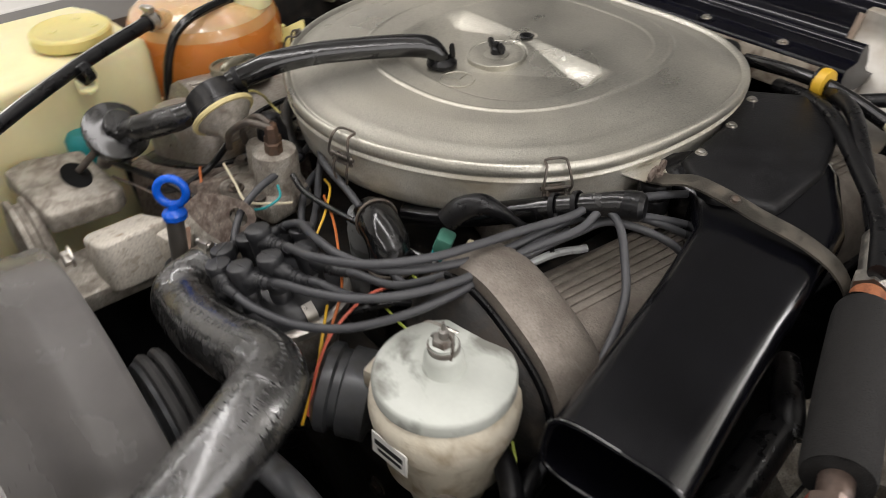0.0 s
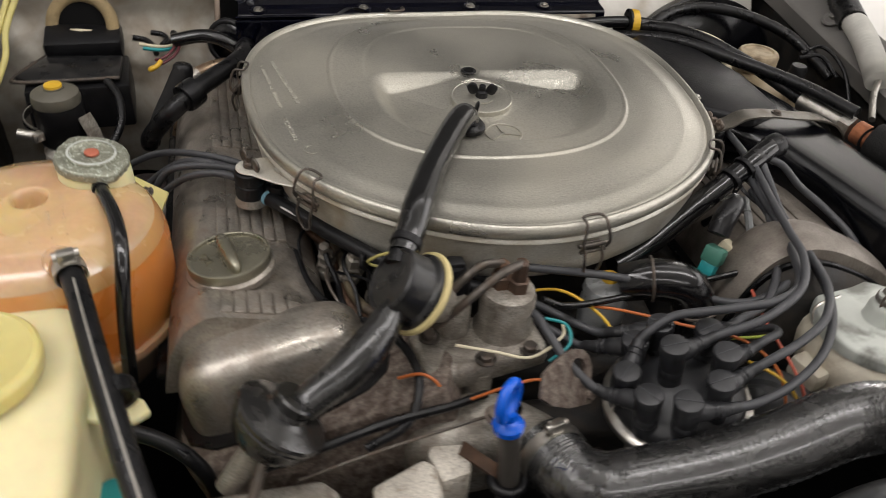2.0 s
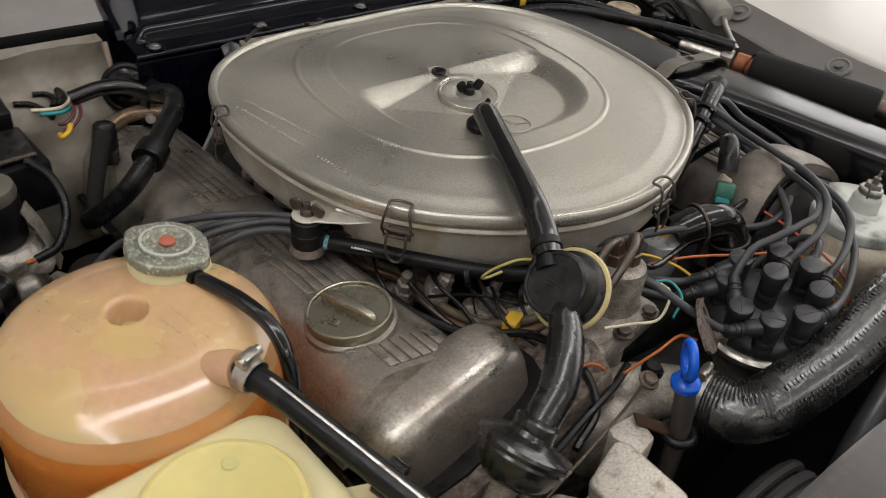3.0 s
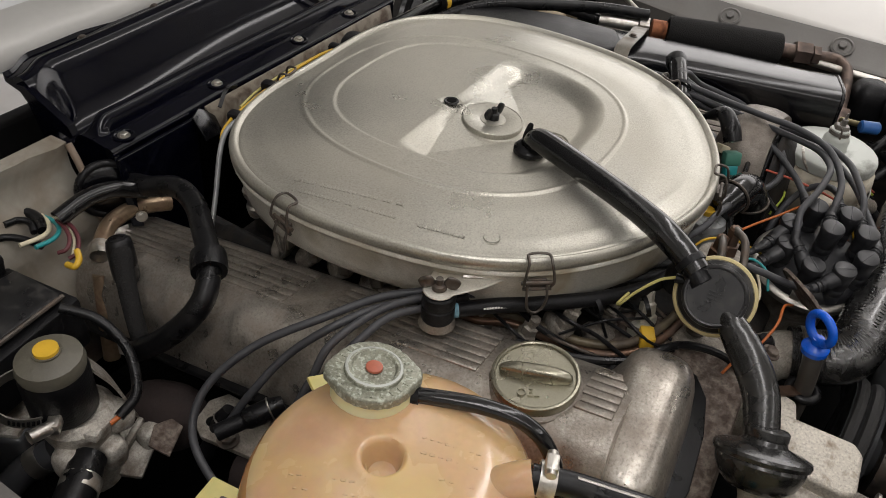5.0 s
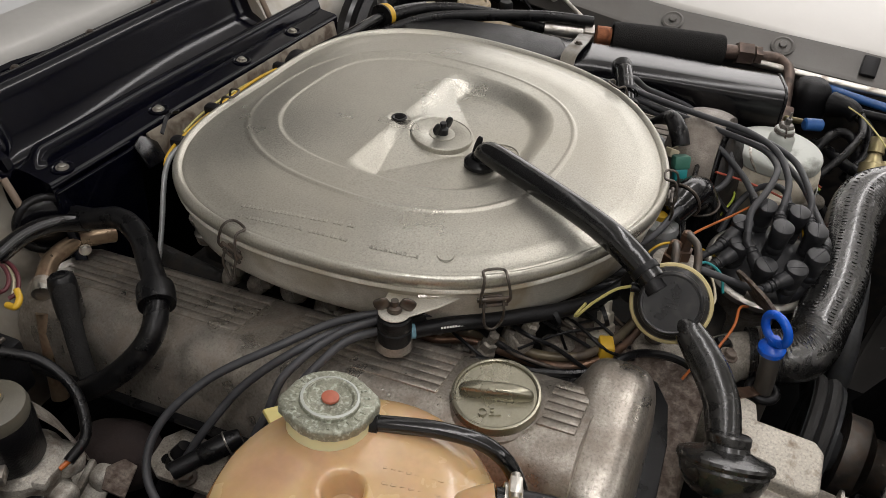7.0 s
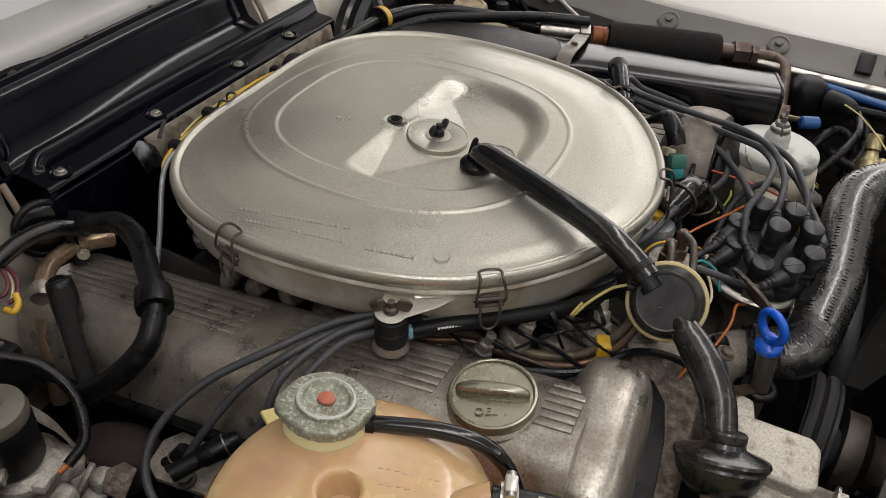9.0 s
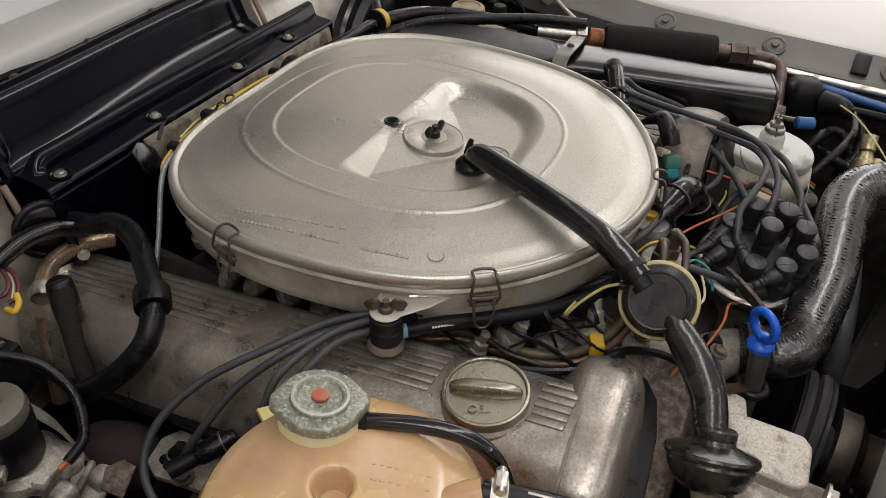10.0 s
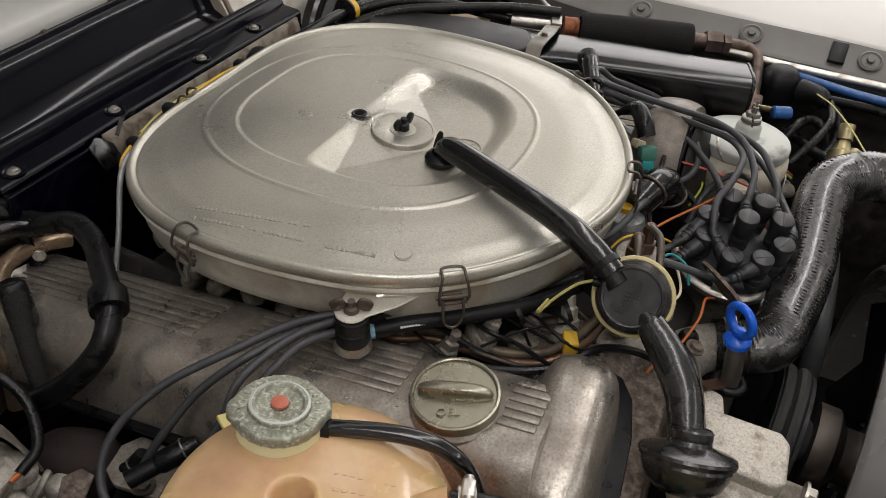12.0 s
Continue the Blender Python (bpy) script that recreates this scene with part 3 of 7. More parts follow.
for k, m_ in enumerate((M_WHITEW, M_ORANGE, M_RUBBER)):
    part("wire", tube([(-0.462, 0.296, -0.052 - 0.004 * k), (-0.445, 0.288, -0.047 - 0.004 * k), (-0.418, 0.288, -0.050 - 0.004 * k), (-0.398, 0.292, -0.058 - 0.004 * k)], 0.0022, 8), m_, grom)


# ---- the engine's mass ----
SEAT = ENGINE_SEAT
engine = thing("engine_block", "oily dark vee engine block under the air cleaner", "engine", (0, 0, -0.45))
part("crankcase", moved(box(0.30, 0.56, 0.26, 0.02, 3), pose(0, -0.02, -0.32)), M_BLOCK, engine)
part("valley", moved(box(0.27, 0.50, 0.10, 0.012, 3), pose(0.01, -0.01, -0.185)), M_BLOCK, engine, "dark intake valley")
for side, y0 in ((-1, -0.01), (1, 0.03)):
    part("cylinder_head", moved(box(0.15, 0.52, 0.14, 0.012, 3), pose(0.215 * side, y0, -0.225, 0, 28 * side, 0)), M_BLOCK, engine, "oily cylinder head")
for i, y in enumerate((-0.12, -0.05, 0.02, 0.09, 0.16)):
    for side in (-1, 1):
        part("intake_runner", tube([(0.03 * side, y, -0.115), (0.10 * side, y + 0.01, -0.10), (0.155 * side, y + 0.012, -0.135)], 0.021, 14), M_CAST, engine, "grimy cast intake runner")
        part("injector", moved(lathe([(0.010, 0), (0.010, 0.012), (0.007, 0.014), (0.007, 0.026), (0.0085, 0.028), (0.0085, 0.036), (0, 0.037)], 14), facing((0.168 * side, y + 0.022, -0.112), (0.25 * side, 0, 1))), M_STEEL, engine, "plated injector")
        part("injector_pipe", tube([(0.168 * side, y + 0.022, -0.078), (0.14 * side, y + 0.03, -0.065), (0.08 * side, y + 0.03, -0.075)], 0.003, 8), M_STEEL, engine, "thin steel fuel pipe")


for k, y in enumerate((0.125, 0.09, 0.055, 0.02, -0.015, -0.05)):
    x = -0.199 + 0.12 * (0.10 - y)
    x = -0.199 if x < -0.199 else x
    part("runner_flange", moved(join(blob(0.014, 0.008 + 0.003 * (k % 3), 0.018, 2.8, 18, 10), moved(box(0.03, 0.006, 0.012, 0.002), pose(0.004, 0.012, 0.006, 20 * k, 0, 30))), pose(x + 0.008, y, -0.112 + 0.005 * (k % 3), 10 + 30 * (k % 2), 20, 25 * k)), M_CAST, engine, "bare cast runner flange")
    part("union_nut", moved(join(lathe([(0.0075, 0), (0.0075, 0.012)], 6), moved(lathe([(0.0055, 0.012), (0.0055, 0.019), (0.004, 0.021), (0, 0.021)], 14), pose(0, 0, 0))), facing((x - 0.004, y - 0.015, -0.098), (-0.2, -0.1, 1))), M_STEEL, engine, "plated union nut")
# stained casting of the right cover, with a darker base than the left one
M_CASE = mk("darker_stained_cover", (0.24, 0.215, 0.185), 0.42, 0.6, 0.12, 30, 0.3, 500, (0.09, 0.07, 0.055), 0.38, 45, sharp=0.22, speck=0.3)


def valve_cover(side, m, label):
    """A ribbed cast cover whose front end swells into a tall round chain housing; m turns it into its bank."""
    s = side
    base = thing("valve_cover", label, "valve cover", tuple(m @ vec((0.24 * s, 0, -0.15))), "valve covers")
    prof = [(0.168, -0.130), (0.172, -0.105), (0.177, -0.088), (0.187, -0.077), (0.200, -0.0685), (0.262, -0.055), (0.272, -0.056), (0.288, -0.066), (0.301, -0.088), (0.309, -0.124)]
    rows = [[(s * x, y, z) for x, z in prof] for y in np.linspace(-0.258, 0.275, 12)]
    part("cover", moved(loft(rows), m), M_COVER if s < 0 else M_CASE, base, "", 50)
    part("foot_gasket", moved(box(0.158, 0.51, 0.006, 0.002, 1), m @ pose(0.238 * s, 0.02, -0.127)), M_RUBBER, base, "thin black foot gasket")
    for k in range(6):
        x = 0.204 + 0.0102 * k
        z = -0.068 + (x - 0.196) * 0.197 + 0.0006
        for y0, y1 in ((-0.252, -0.222), (-0.140, 0.012), (0.050, 0.262)) if s < 0 else ((-0.22, 0.245),):
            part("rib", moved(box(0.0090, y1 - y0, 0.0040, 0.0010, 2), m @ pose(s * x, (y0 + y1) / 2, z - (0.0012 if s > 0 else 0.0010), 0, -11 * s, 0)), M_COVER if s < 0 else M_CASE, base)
    cx, cz = 0.216 * s, -0.121
    HW, HH, LEAN_A = (0.076, 0.0645, 13) if s < 0 else (0.091, 0.080, 24)
    rows = []
    for y, k, drop in ((-0.214, 0.74, 0.008), (-0.226, 0.84, 0.005), (-0.234, 0.915, 0.002), (-0.240, 0.965, 0.0005), (-0.246, 0.99, 0), (-0.253, 1.0, 0), (-0.268, 1.0, 0), (-0.279, 0.985, 0), (-0.287, 0.955, 0), (-0.293, 0.905, 0), (-0.2975, 0.83, 0), (-0.3005, 0.72, 0), (-0.3025, 0.55, 0), (-0.3035, 0.3, 0)) if s < 0 else ((-0.214, 0.78, 0.008), (-0.221, 0.87, 0.004), (-0.228, 0.935, 0.001), (-0.235, 0.975, 0), (-0.243, 0.995, 0), (-0.255, 1.0, 0), (-0.268, 0.995, 0), (-0.279, 0.97, 0), (-0.286, 0.94, 0), (-0.289, 0.925, 0)):
        row = []
        for i in range(64):
            a = 2 * math.pi * i / 64
            p = 2 / (4.4 if s < 0 else 2.7)
            ux, uz = math.copysign(abs(math.cos(a)) ** p, math.cos(a)), math.copysign(abs(math.sin(a)) ** p, math.sin(a))
            x, z = HW * k * ux, HH * k * uz - drop
            row.append((cx + x * math.cos(radians(LEAN_A)) - s * z * math.sin(radians(-LEAN_A)), y, cz + z * math.cos(radians(LEAN_A)) + s * x * math.sin(radians(-LEAN_A))))
        rows.append(row)
    if s > 0:
        rows = [[(x + 0.004, -0.214 + (y + 0.214) * 0.84, z + 0.010) for x, y, z in row] for row in rows]
    else:
        rows = [[(x, -0.3005 + (y + 0.3035) * 0.84 - 0.28 * max(0.0, -0.06 - z) * smooth(-0.285, -0.25, y), z - 0.0075) for x, y, z in row] for row in rows]
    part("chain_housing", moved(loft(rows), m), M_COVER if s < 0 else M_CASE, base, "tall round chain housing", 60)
    if s < 0:
        g = Matrix.Translation((cx, -0.004, -0.124)) @ Matrix.Rotation(radians(-16.7), 4, "Y")
        edge = [(-0.087, -0.20), (-0.087, -0.272), (-0.080, -0.292), (-0.060, -0.306), (-0.02, -0.312), (0.03, -0.310), (0.064, -0.303), (0.082, -0.290), (0.088, -0.272), (0.088, -0.20)]
        part("gasket", moved(prism(edge, -0.0015, 0.0015, 0.0006, 1), m @ g), M_RUBBER, base, "thin black gasket")
        part("front_case", moved(prism([(-0.090, -0.20), (-0.090, -0.30), (-0.07, -0.325), (0.12, -0.332), (0.135, -0.30), (0.13, -0.20)], -0.13, -0.0018, 0.004, 2), m @ g), M_RUSTY, base, "rusty flaking front case")
    else:
        def slice_of(y, k):
            row = []
            y += 0.012
            for i in range(64):
                a = 2 * math.pi * i / 64
                p = 2 / 2.7
                x = HW * k * math.copysign(abs(math.cos(a)) ** p, math.cos(a))
                z = HH * k * math.copysign(abs(math.sin(a)) ** p, math.sin(a))
                row.append((cx + x * math.cos(radians(LEAN_A)) - s * z * math.sin(radians(-LEAN_A)), y, cz + z * math.cos(radians(LEAN_A)) + s * x * math.sin(radians(-LEAN_A))))
            return row

        part("gasket", moved(loft([slice_of(-0.2890, 0.925), slice_of(-0.2900, 0.94), slice_of(-0.2918, 0.94), slice_of(-0.2930, 0.925)]), m), M_RUBBER, base, "thin black gasket")
        part("front_case", moved(loft([slice_of(-0.2936, 0.86), slice_of(-0.2950, 0.90), slice_of(-0.298, 0.90), slice_of(-0.306, 0.80), slice_of(-0.312, 0.66), slice_of(-0.316, 0.56)]), m), M_BLOCK, base, "front case half", 60)
    if s < 0:
        marks = [moved(box(0.0030, 0.0016, 0.0010, 0.0003, 1), m @ pose(-0.279 + 0.0006 * k, 0.262 - 0.0052 * k, -0.0590, 0, 24, 20 * (k % 3))) for k in range(9)]
        part("cast_mark", join(*marks), M_COVER, base, "row of cast marks")
    for y in (-0.02, 0.21):
        part("boss", moved(screw((0.235 * s, y, -0.0605), (0, 0, 1), 0.004, 0.002), m), M_STEEL, base, "small cover screw")
    return base


def bank(x, y, z, yaw, pitch, dx=0.0):
    """A turn about a point near the cover's front."""
    return pose(dx, 0, 0) @ Matrix.Translation((x, y, z)) @ Matrix.Rotation(radians(yaw), 4, "Z") @ Matrix.Rotation(radians(pitch), 4, "X") @ Matrix.Translation((-x, -y, -z))


valve_cover(-1, bank(-0.24, -0.20, -0.06, 5.0, -6.0), "worn cast aluminium valve cover with fine ribs, beside the coolant tank")
valve_cover(1, bank(0.24, -0.20, -0.06, 0.0, -6.0, 0.044) @ pose(0, 0.027, 0.0), "worn cast aluminium valve cover with fine ribs, beside the intake horn")
front = thing("timing_case", "stained cast timing case at the front of the engine", "timing case", (0, -0.3, -0.4))
part("case", moved(box(0.44, 0.045, 0.26, 0.014, 3), pose(0.01, -0.300, -0.275)), M_BLOCK, front)
for bx, bz in ((-0.17, -0.19), (-0.06, -0.175), (0.05, -0.18), (0.16, -0.19), (0.2, -0.27)):
    part("case_bolt", hexbolt((bx, -0.323, bz), (0, -1, 0), 0.007, 0.007), M_DULL, front, "dull case bolt")

oil = thing("oil_filler_cap", "olive grey oil filler cap with a grip bar", "oil cap", (-0.250, -0.188, -0.062))
ax = facing((-0.250, -0.188, -0.0615), (-0.10, 0.08, 1), 0)
part("collar", moved(lathe([(0.037, 0), (0.037, 0.005), (0.034, 0.008)], 40), ax), M_COVER, oil, "cast filler collar")
part("cap", moved(lathe([(0.0335, 0.006), (0.0345, 0.008), (0.0348, 0.0145), (0.0342, 0.0160), (0.0325, 0.0164), (0.0315, 0.0158), (0.0310, 0.0138), (0, 0.0142)], 56), ax), M_OILCAP, oil)
part("grip", moved(blob(0.0290, 0.0062, 0.0085, 2.6, 28, 14), ax @ pose(0, 0, 0.0165, 0, 0, 57)), M_OILCAP, oil)


def raised_text(body, size, m, material, parent, depth=0.0004):
    cu = bpy.data.curves.new("lettering", "FONT")
    cu.body, cu.size, cu.extrude, cu.align_x, cu.align_y = body, size, depth, "CENTER", "CENTER"
    tmp = new("lettering", cu)
    bpy.context.view_layer.update()
    me = bpy.data.meshes.new_from_object(tmp.evaluated_get(bpy.context.evaluated_depsgraph_get()))
    bpy.data.objects.remove(tmp)
    bm = bmesh.new()
    bm.from_mesh(me)
    bpy.data.meshes.remove(me)
    return part("lettering", moved(bm, m), material, parent, "raised letters")


raised_text("OEL", 0.0098, ax @ pose(0.0135, -0.0125, 0.0146, 0, 0, 65), M_OILCAP, oil, 0.0012)


# ---- the air cleaner ----
SEAT = Matrix()


def rim(a):
    """The lid's outline: round to the front, with broad corners to the rear."""
    r = 0.2423
    for k, c, d in ((1, 0.0006, 0.0101), (2, 0.0048, -0.0013), (3, -0.0006, 0.0102), (4, -0.0078, -0.0013), (5, 0.0004, -0.0033), (6, -0.0008, 0.0001)):
        r += c * math.cos(k * a) + d * math.sin(k * a)
    return r


def lid_height(x, y, s):
    """A shallow dome with a pressed ridge, a plateau to the rear and a bowl to the front with a ramp between them."""
    z = -0.0050 + 0.0030 * smooth(0.945, 0.86, s) + 0.0040 * smooth(0.90, 0.70, s)
    n = 2.4
    d1 = (abs(x / 0.152) ** n + abs((y - 0.034) / 0.164) ** n) ** (1 / n)
    d2 = (abs((x - 0.008) / 0.124) ** 2.8 + abs((y - 0.030) / 0.136) ** 2.8) ** (1 / 2.8)
    z += 0.0018 * smooth(1.016, 1.0, d1) - 0.0010 * smooth(0.994, 0.975, d1) - 0.0012 * smooth(1.005, 0.985, d2) * smooth(0.03, 0.06, y)
    w = abs(x)
    front, rear = 0.040 - 0.17 * w, 0.050 - 0.01 * w
    depth = min(0.0145, 0.0026 + 0.120 * w + 0.15 * max(0.0, 0.035 - y))
    ramp = min(1.0, max(0.0, (rear - y) / (rear - front)))
    ramp = 0.4 * smooth(0, 1, ramp) + 0.6 * ramp
    z -= depth * ramp * smooth(0.985, 0.80, d2)
    r = math.hypot(x, y)
    z += (-0.0078 + 0.09 * y - z) * smooth(0.0345, 0.0290, r)  # a seat for the disc under the wing nut
    z -= 0.0012 * smooth(0.0125, 0.0085, math.hypot(x + 0.003, y - 0.049))
    return z


air = thing("air_cleaner", "large dull aluminium air cleaner with embossed lid", "air cleaner", (0, 0, -0.07))
bm = bmesh.new()
SEG, RINGS = 400, 190
grid = []
for i in range(RINGS + 1):
    s = (i / RINGS) * 0.955
    grid.append([bm.verts.new((s * rim(a) * math.cos(a), s * rim(a) * math.sin(a), lid_height(s * rim(a) * math.cos(a), s * rim(a) * math.sin(a), s))) for a in (2 * math.pi * k / SEG for k in range(SEG))] if i else [bm.verts.new((0, 0, lid_height(0, 0, 0)))])
bead = [(0.962, -0.0058), (0.968, -0.0038), (0.975, -0.0020), (0.984, -0.0018), (0.993, -0.0040), (0.998, -0.0085), (0.997, -0.0125), (0.990, -0.0145), (0.984, -0.0150)]
for s, z in bead:
    grid.append([bm.verts.new((s * rim(a) * math.cos(a), s * rim(a) * math.sin(a), z)) for a in (2 * math.pi * k / SEG for k in range(SEG))])
for a, b in zip(grid, grid[1:]):
    for k in range(SEG):
        q = (k + 1) % SEG
        if len(a) == 1:
            bm.faces.new((a[0], b[k], b[q]))
        else:
            bm.faces.new((a[k], b[k], b[q], a[q]))
lid = part("lid", bm, M_LID, air, "dull aluminium lid with an embossed bowl", 60)
sect = [(0.975, -0.0145), (0.990, -0.0165), (0.993, -0.0190), (0.984, -0.0215), (0.976, -0.0260), (0.962, -0.0480), (0.950, -0.0590), (0.925, -0.0660), (0.87, -0.0705), (0.70, -0.0730)]
part("housing", loft([[(s * rim(a) * math.cos(a), s * rim(a) * math.sin(a), z) for a in (2 * math.pi * k / 120 for k in range(120))] for s, z in sect][::-1]), M_BODY, air, "grey metal housing below the rim", 50)
DISC = facing((0, 0, -0.0040), (0, -0.06, 1))
part("disc", moved(lathe([(0.0322, -0.0060), (0.0322, 0.0002), (0.0316, 0.0009), (0.0302, 0.0009), (0.0296, 0.0003), (0.0150, 0.0003), (0.0128, -0.0010), (0, -0.0010)], 64), DISC), M_LID, air, "flat pressed disc")
part("nut_washer", moved(lathe([(0.0135, 0), (0.0135, 0.0012), (0.007, 0.0016)], 24), DISC @ pose(0, 0, -0.0010)), M_LID, air)
wn = join(lathe([(0.0065, 0), (0.006, 0.006), (0.0035, 0.0075), (0.0035, 0.012), (0.003, 0.0125), (0, 0.0125)], 16),
          moved(blob(0.0022, 0.0055, 0.0062, 3, 12, 8), pose(0, 0.0098, 0.0085, -28, 0, 0)), moved(blob(0.0022, 0.0055, 0.0062, 3, 12, 8), pose(0, -0.0098, 0.0085, 28, 0, 0)))
part("wing_nut", moved(wn, DISC @ pose(0, 0, 0.0004, 0, 0, 80)), M_MATT, air, "blackened wing nut")
part("plug", moved(lathe_loop([(0.0050, 0.0), (0.0080, 0.0), (0.0084, 0.0008), (0.0072, 0.0016), (0.0050, 0.0010)], 24), pose(-0.003, 0.049, lid_height(-0.003, 0.049, 0.2) + 0.0004)), M_RUBBER, air, "black rubber grommet")
part("plug_hole", moved(lathe([(0.0048, 0), (0.0048, 0.0012)], 20), pose(-0.003, 0.049, lid_height(-0.003, 0.049, 0.2) + 0.0006)), M_SHADOW, air)
BX, BY = 0.008, -0.064
slope = [(lid_height(BX + dx, BY + dy, 0.3) - lid_height(BX - dx, BY - dy, 0.3)) / 0.03 for dx, dy in ((0.015, 0), (0, 0.015))]
BADGE = facing((BX, BY, lid_height(BX, BY, 0.3) + 0.0006), (-slope[0], -slope[1], 1))
badge = join(moved(ring_solid(0.0180, 0.0009, 48, 8), BADGE), *(moved(prism([(-0.0020, 0.0), (0.0020, 0.0), (0.0004, 0.0165), (-0.0004, 0.0165)], -0.0004, 0.0006), BADGE @ pose(0, 0, 0, 0, 0, a)) for a in (10, 130, 250)))
part("badge", badge, M_LID, air, "embossed maker's badge")
random.seed(5)
for p0, p1 in (((-0.209, 0.089), (-0.187, -0.011)), ((-0.220, 0.084), (-0.204, -0.014)), ((-0.201, -0.037), (-0.192, -0.076))):
    a, b = vec((*p0, 0)), vec((*p1, 0))
    turn = math.degrees(math.atan2((b - a).y, (b - a).x))
    bits, u, total = [], 0.0, (b - a).length
    while u < total:
        p = a.lerp(b, u / total)
        w = random.uniform(0.0022, 0.0036)
        if random.random() > 0.13:
            h = math.hypot(p.x, p.y) / rim(math.atan2(p.y, p.x))
            bits.append(moved(box(w, 0.0040, 0.0010, 0.0003, 1), pose(p.x, p.y, lid_height(p.x, p.y, h) + 0.0001, 0, 0, turn)))
            if random.random() > 0.4:
                bits.append(moved(box(w * 0.4, 0.0054, 0.0010, 0.0003, 1), pose(p.x, p.y, lid_height(p.x, p.y, h) + 0.0001, 0, 0, turn + 25)))
        u += w + 0.0012
    part("embossing", join(*bits), M_LID, air, "row of worn embossed marks")
part("stamp", moved(ring_solid(0.0068, 0.0005, 28, 6), pose(-0.179, -0.095, lid_height(-0.179, -0.095, 0.87) + 0.0001)), M_LID, air, "small embossed ring")


def clip(a):
    """A spring wire clip over the rim: two legs with a top loop, a hinge plate and a hanging loop."""
    r = rim(a)
    m = pose(r * math.cos(a), r * math.sin(a), 0, 0, 0, math.degrees(a) - 90)
    t = thing("lid_clip", "dull spring wire clip holding the air cleaner lid", "clip", (r * math.cos(a), r * math.sin(a), -0.03), "lid clips")
    w = 0.00125
    part("bail", moved(tube([(-0.0115, 0.006, -0.024), (-0.0125, 0.0085, -0.016), (-0.0095, 0.004, 0.000), (-0.0080, -0.006, 0.0012), (0.0080, -0.006, 0.0012), (0.0095, 0.004, 0.000), (0.0125, 0.0085, -0.016), (0.0115, 0.006, -0.024)], w, 8, 5), m), M_DULL, t)
    part("hinge", moved(join(moved(box(0.017, 0.003, 0.010, 0.001), pose(0, 0.0015, -0.024)), tube([(-0.014, 0.0045, -0.021), (0.014, 0.0045, -0.021)], 0.0018, 8), tube([(-0.012, 0.005, -0.027), (0.012, 0.005, -0.027)], 0.0016, 8)), m), M_DULL, t)
    part("loop", moved(tube([(-0.008, 0.005, -0.023), (-0.0085, 0.009, -0.034), (-0.006, 0.008, -0.047), (0, 0.0085, -0.051), (0.006, 0.008, -0.047), (0.0085, 0.009, -0.034), (0.008, 0.005, -0.023)], w, 8, 5), m), M_DULL, t)
    return t


for x, y in ((0.041, -0.229), (0.202, -0.123), (-0.185, -0.143), (-0.243, 0.074), (-0.055, 0.225)):
    clip(math.atan2(y, x))


def lid_bracket(at, out, post_z, label):
    """A pressed bracket on the housing with a wing nut on a rubber post."""
    x, y, z = at
    t = thing("mounting_bracket", label, "bracket", (x, y, post_z), "air cleaner mounts")
    d = vec((out[0], out[1], 0)).normalized()
    side = vec((-d.y, d.x, 0))
    tip, root = vec(at) + d * 0.010, vec(at) - d * 0.045
    pts = [root - side * 0.036, root + side * 0.036, vec(at) + side * 0.013, tip + side * 0.005, tip - side * 0.005, vec(at) - side * 0.013]
    part("plate", prism([(p.x, p.y) for p in pts], z - 0.001, z + 0.0012, 0.0005, 1), M_BODY, t, "pressed grey plate")
    part("tab", moved(box(0.034, 0.012, 0.003, 0.001), pose(*(vec(at) - d * 0.028 + side * 0.024 + vec((0, 0, 0.006))), 20, 0, math.degrees(math.atan2(side.y, side.x)))), M_STEEL, t)
    m = Matrix.Translation((x, y, z + 0.002))
    part("wing_nut", moved(join(lathe([(0.006, 0), (0.0055, 0.004), (0.003, 0.005), (0.003, 0.009), (0, 0.0095)], 14), moved(blob(0.002, 0.0065, 0.0055, 3, 12, 8), pose(0, 0.010, 0.006, -25, 0, 0)), moved(blob(0.002, 0.0065, 0.0055, 3, 12, 8), pose(0, -0.010, 0.006, 25, 0, 0))), m @ pose(0, 0, 0, 0, 0, 10)), M_RUSTY, t, "rusty wing nut")
    h = z - 0.002 - post_z
    part("rubber_post", moved(lathe([(0.0145, 0), (0.015, 0.002), (0.015, h * 0.45), (0.0142, h * 0.5), (0.015, h * 0.55), (0.015, h - 0.002), (0.0140, h)], 24), pose(x, y, post_z)), M_RUBBER, t)
    part("foot", moved(lathe([(0.0185, -0.004), (0.0170, 0.0), (0.0158, 0.004)], 24), pose(x, y, post_z - 0.005)), M_COVER, t)
    return t


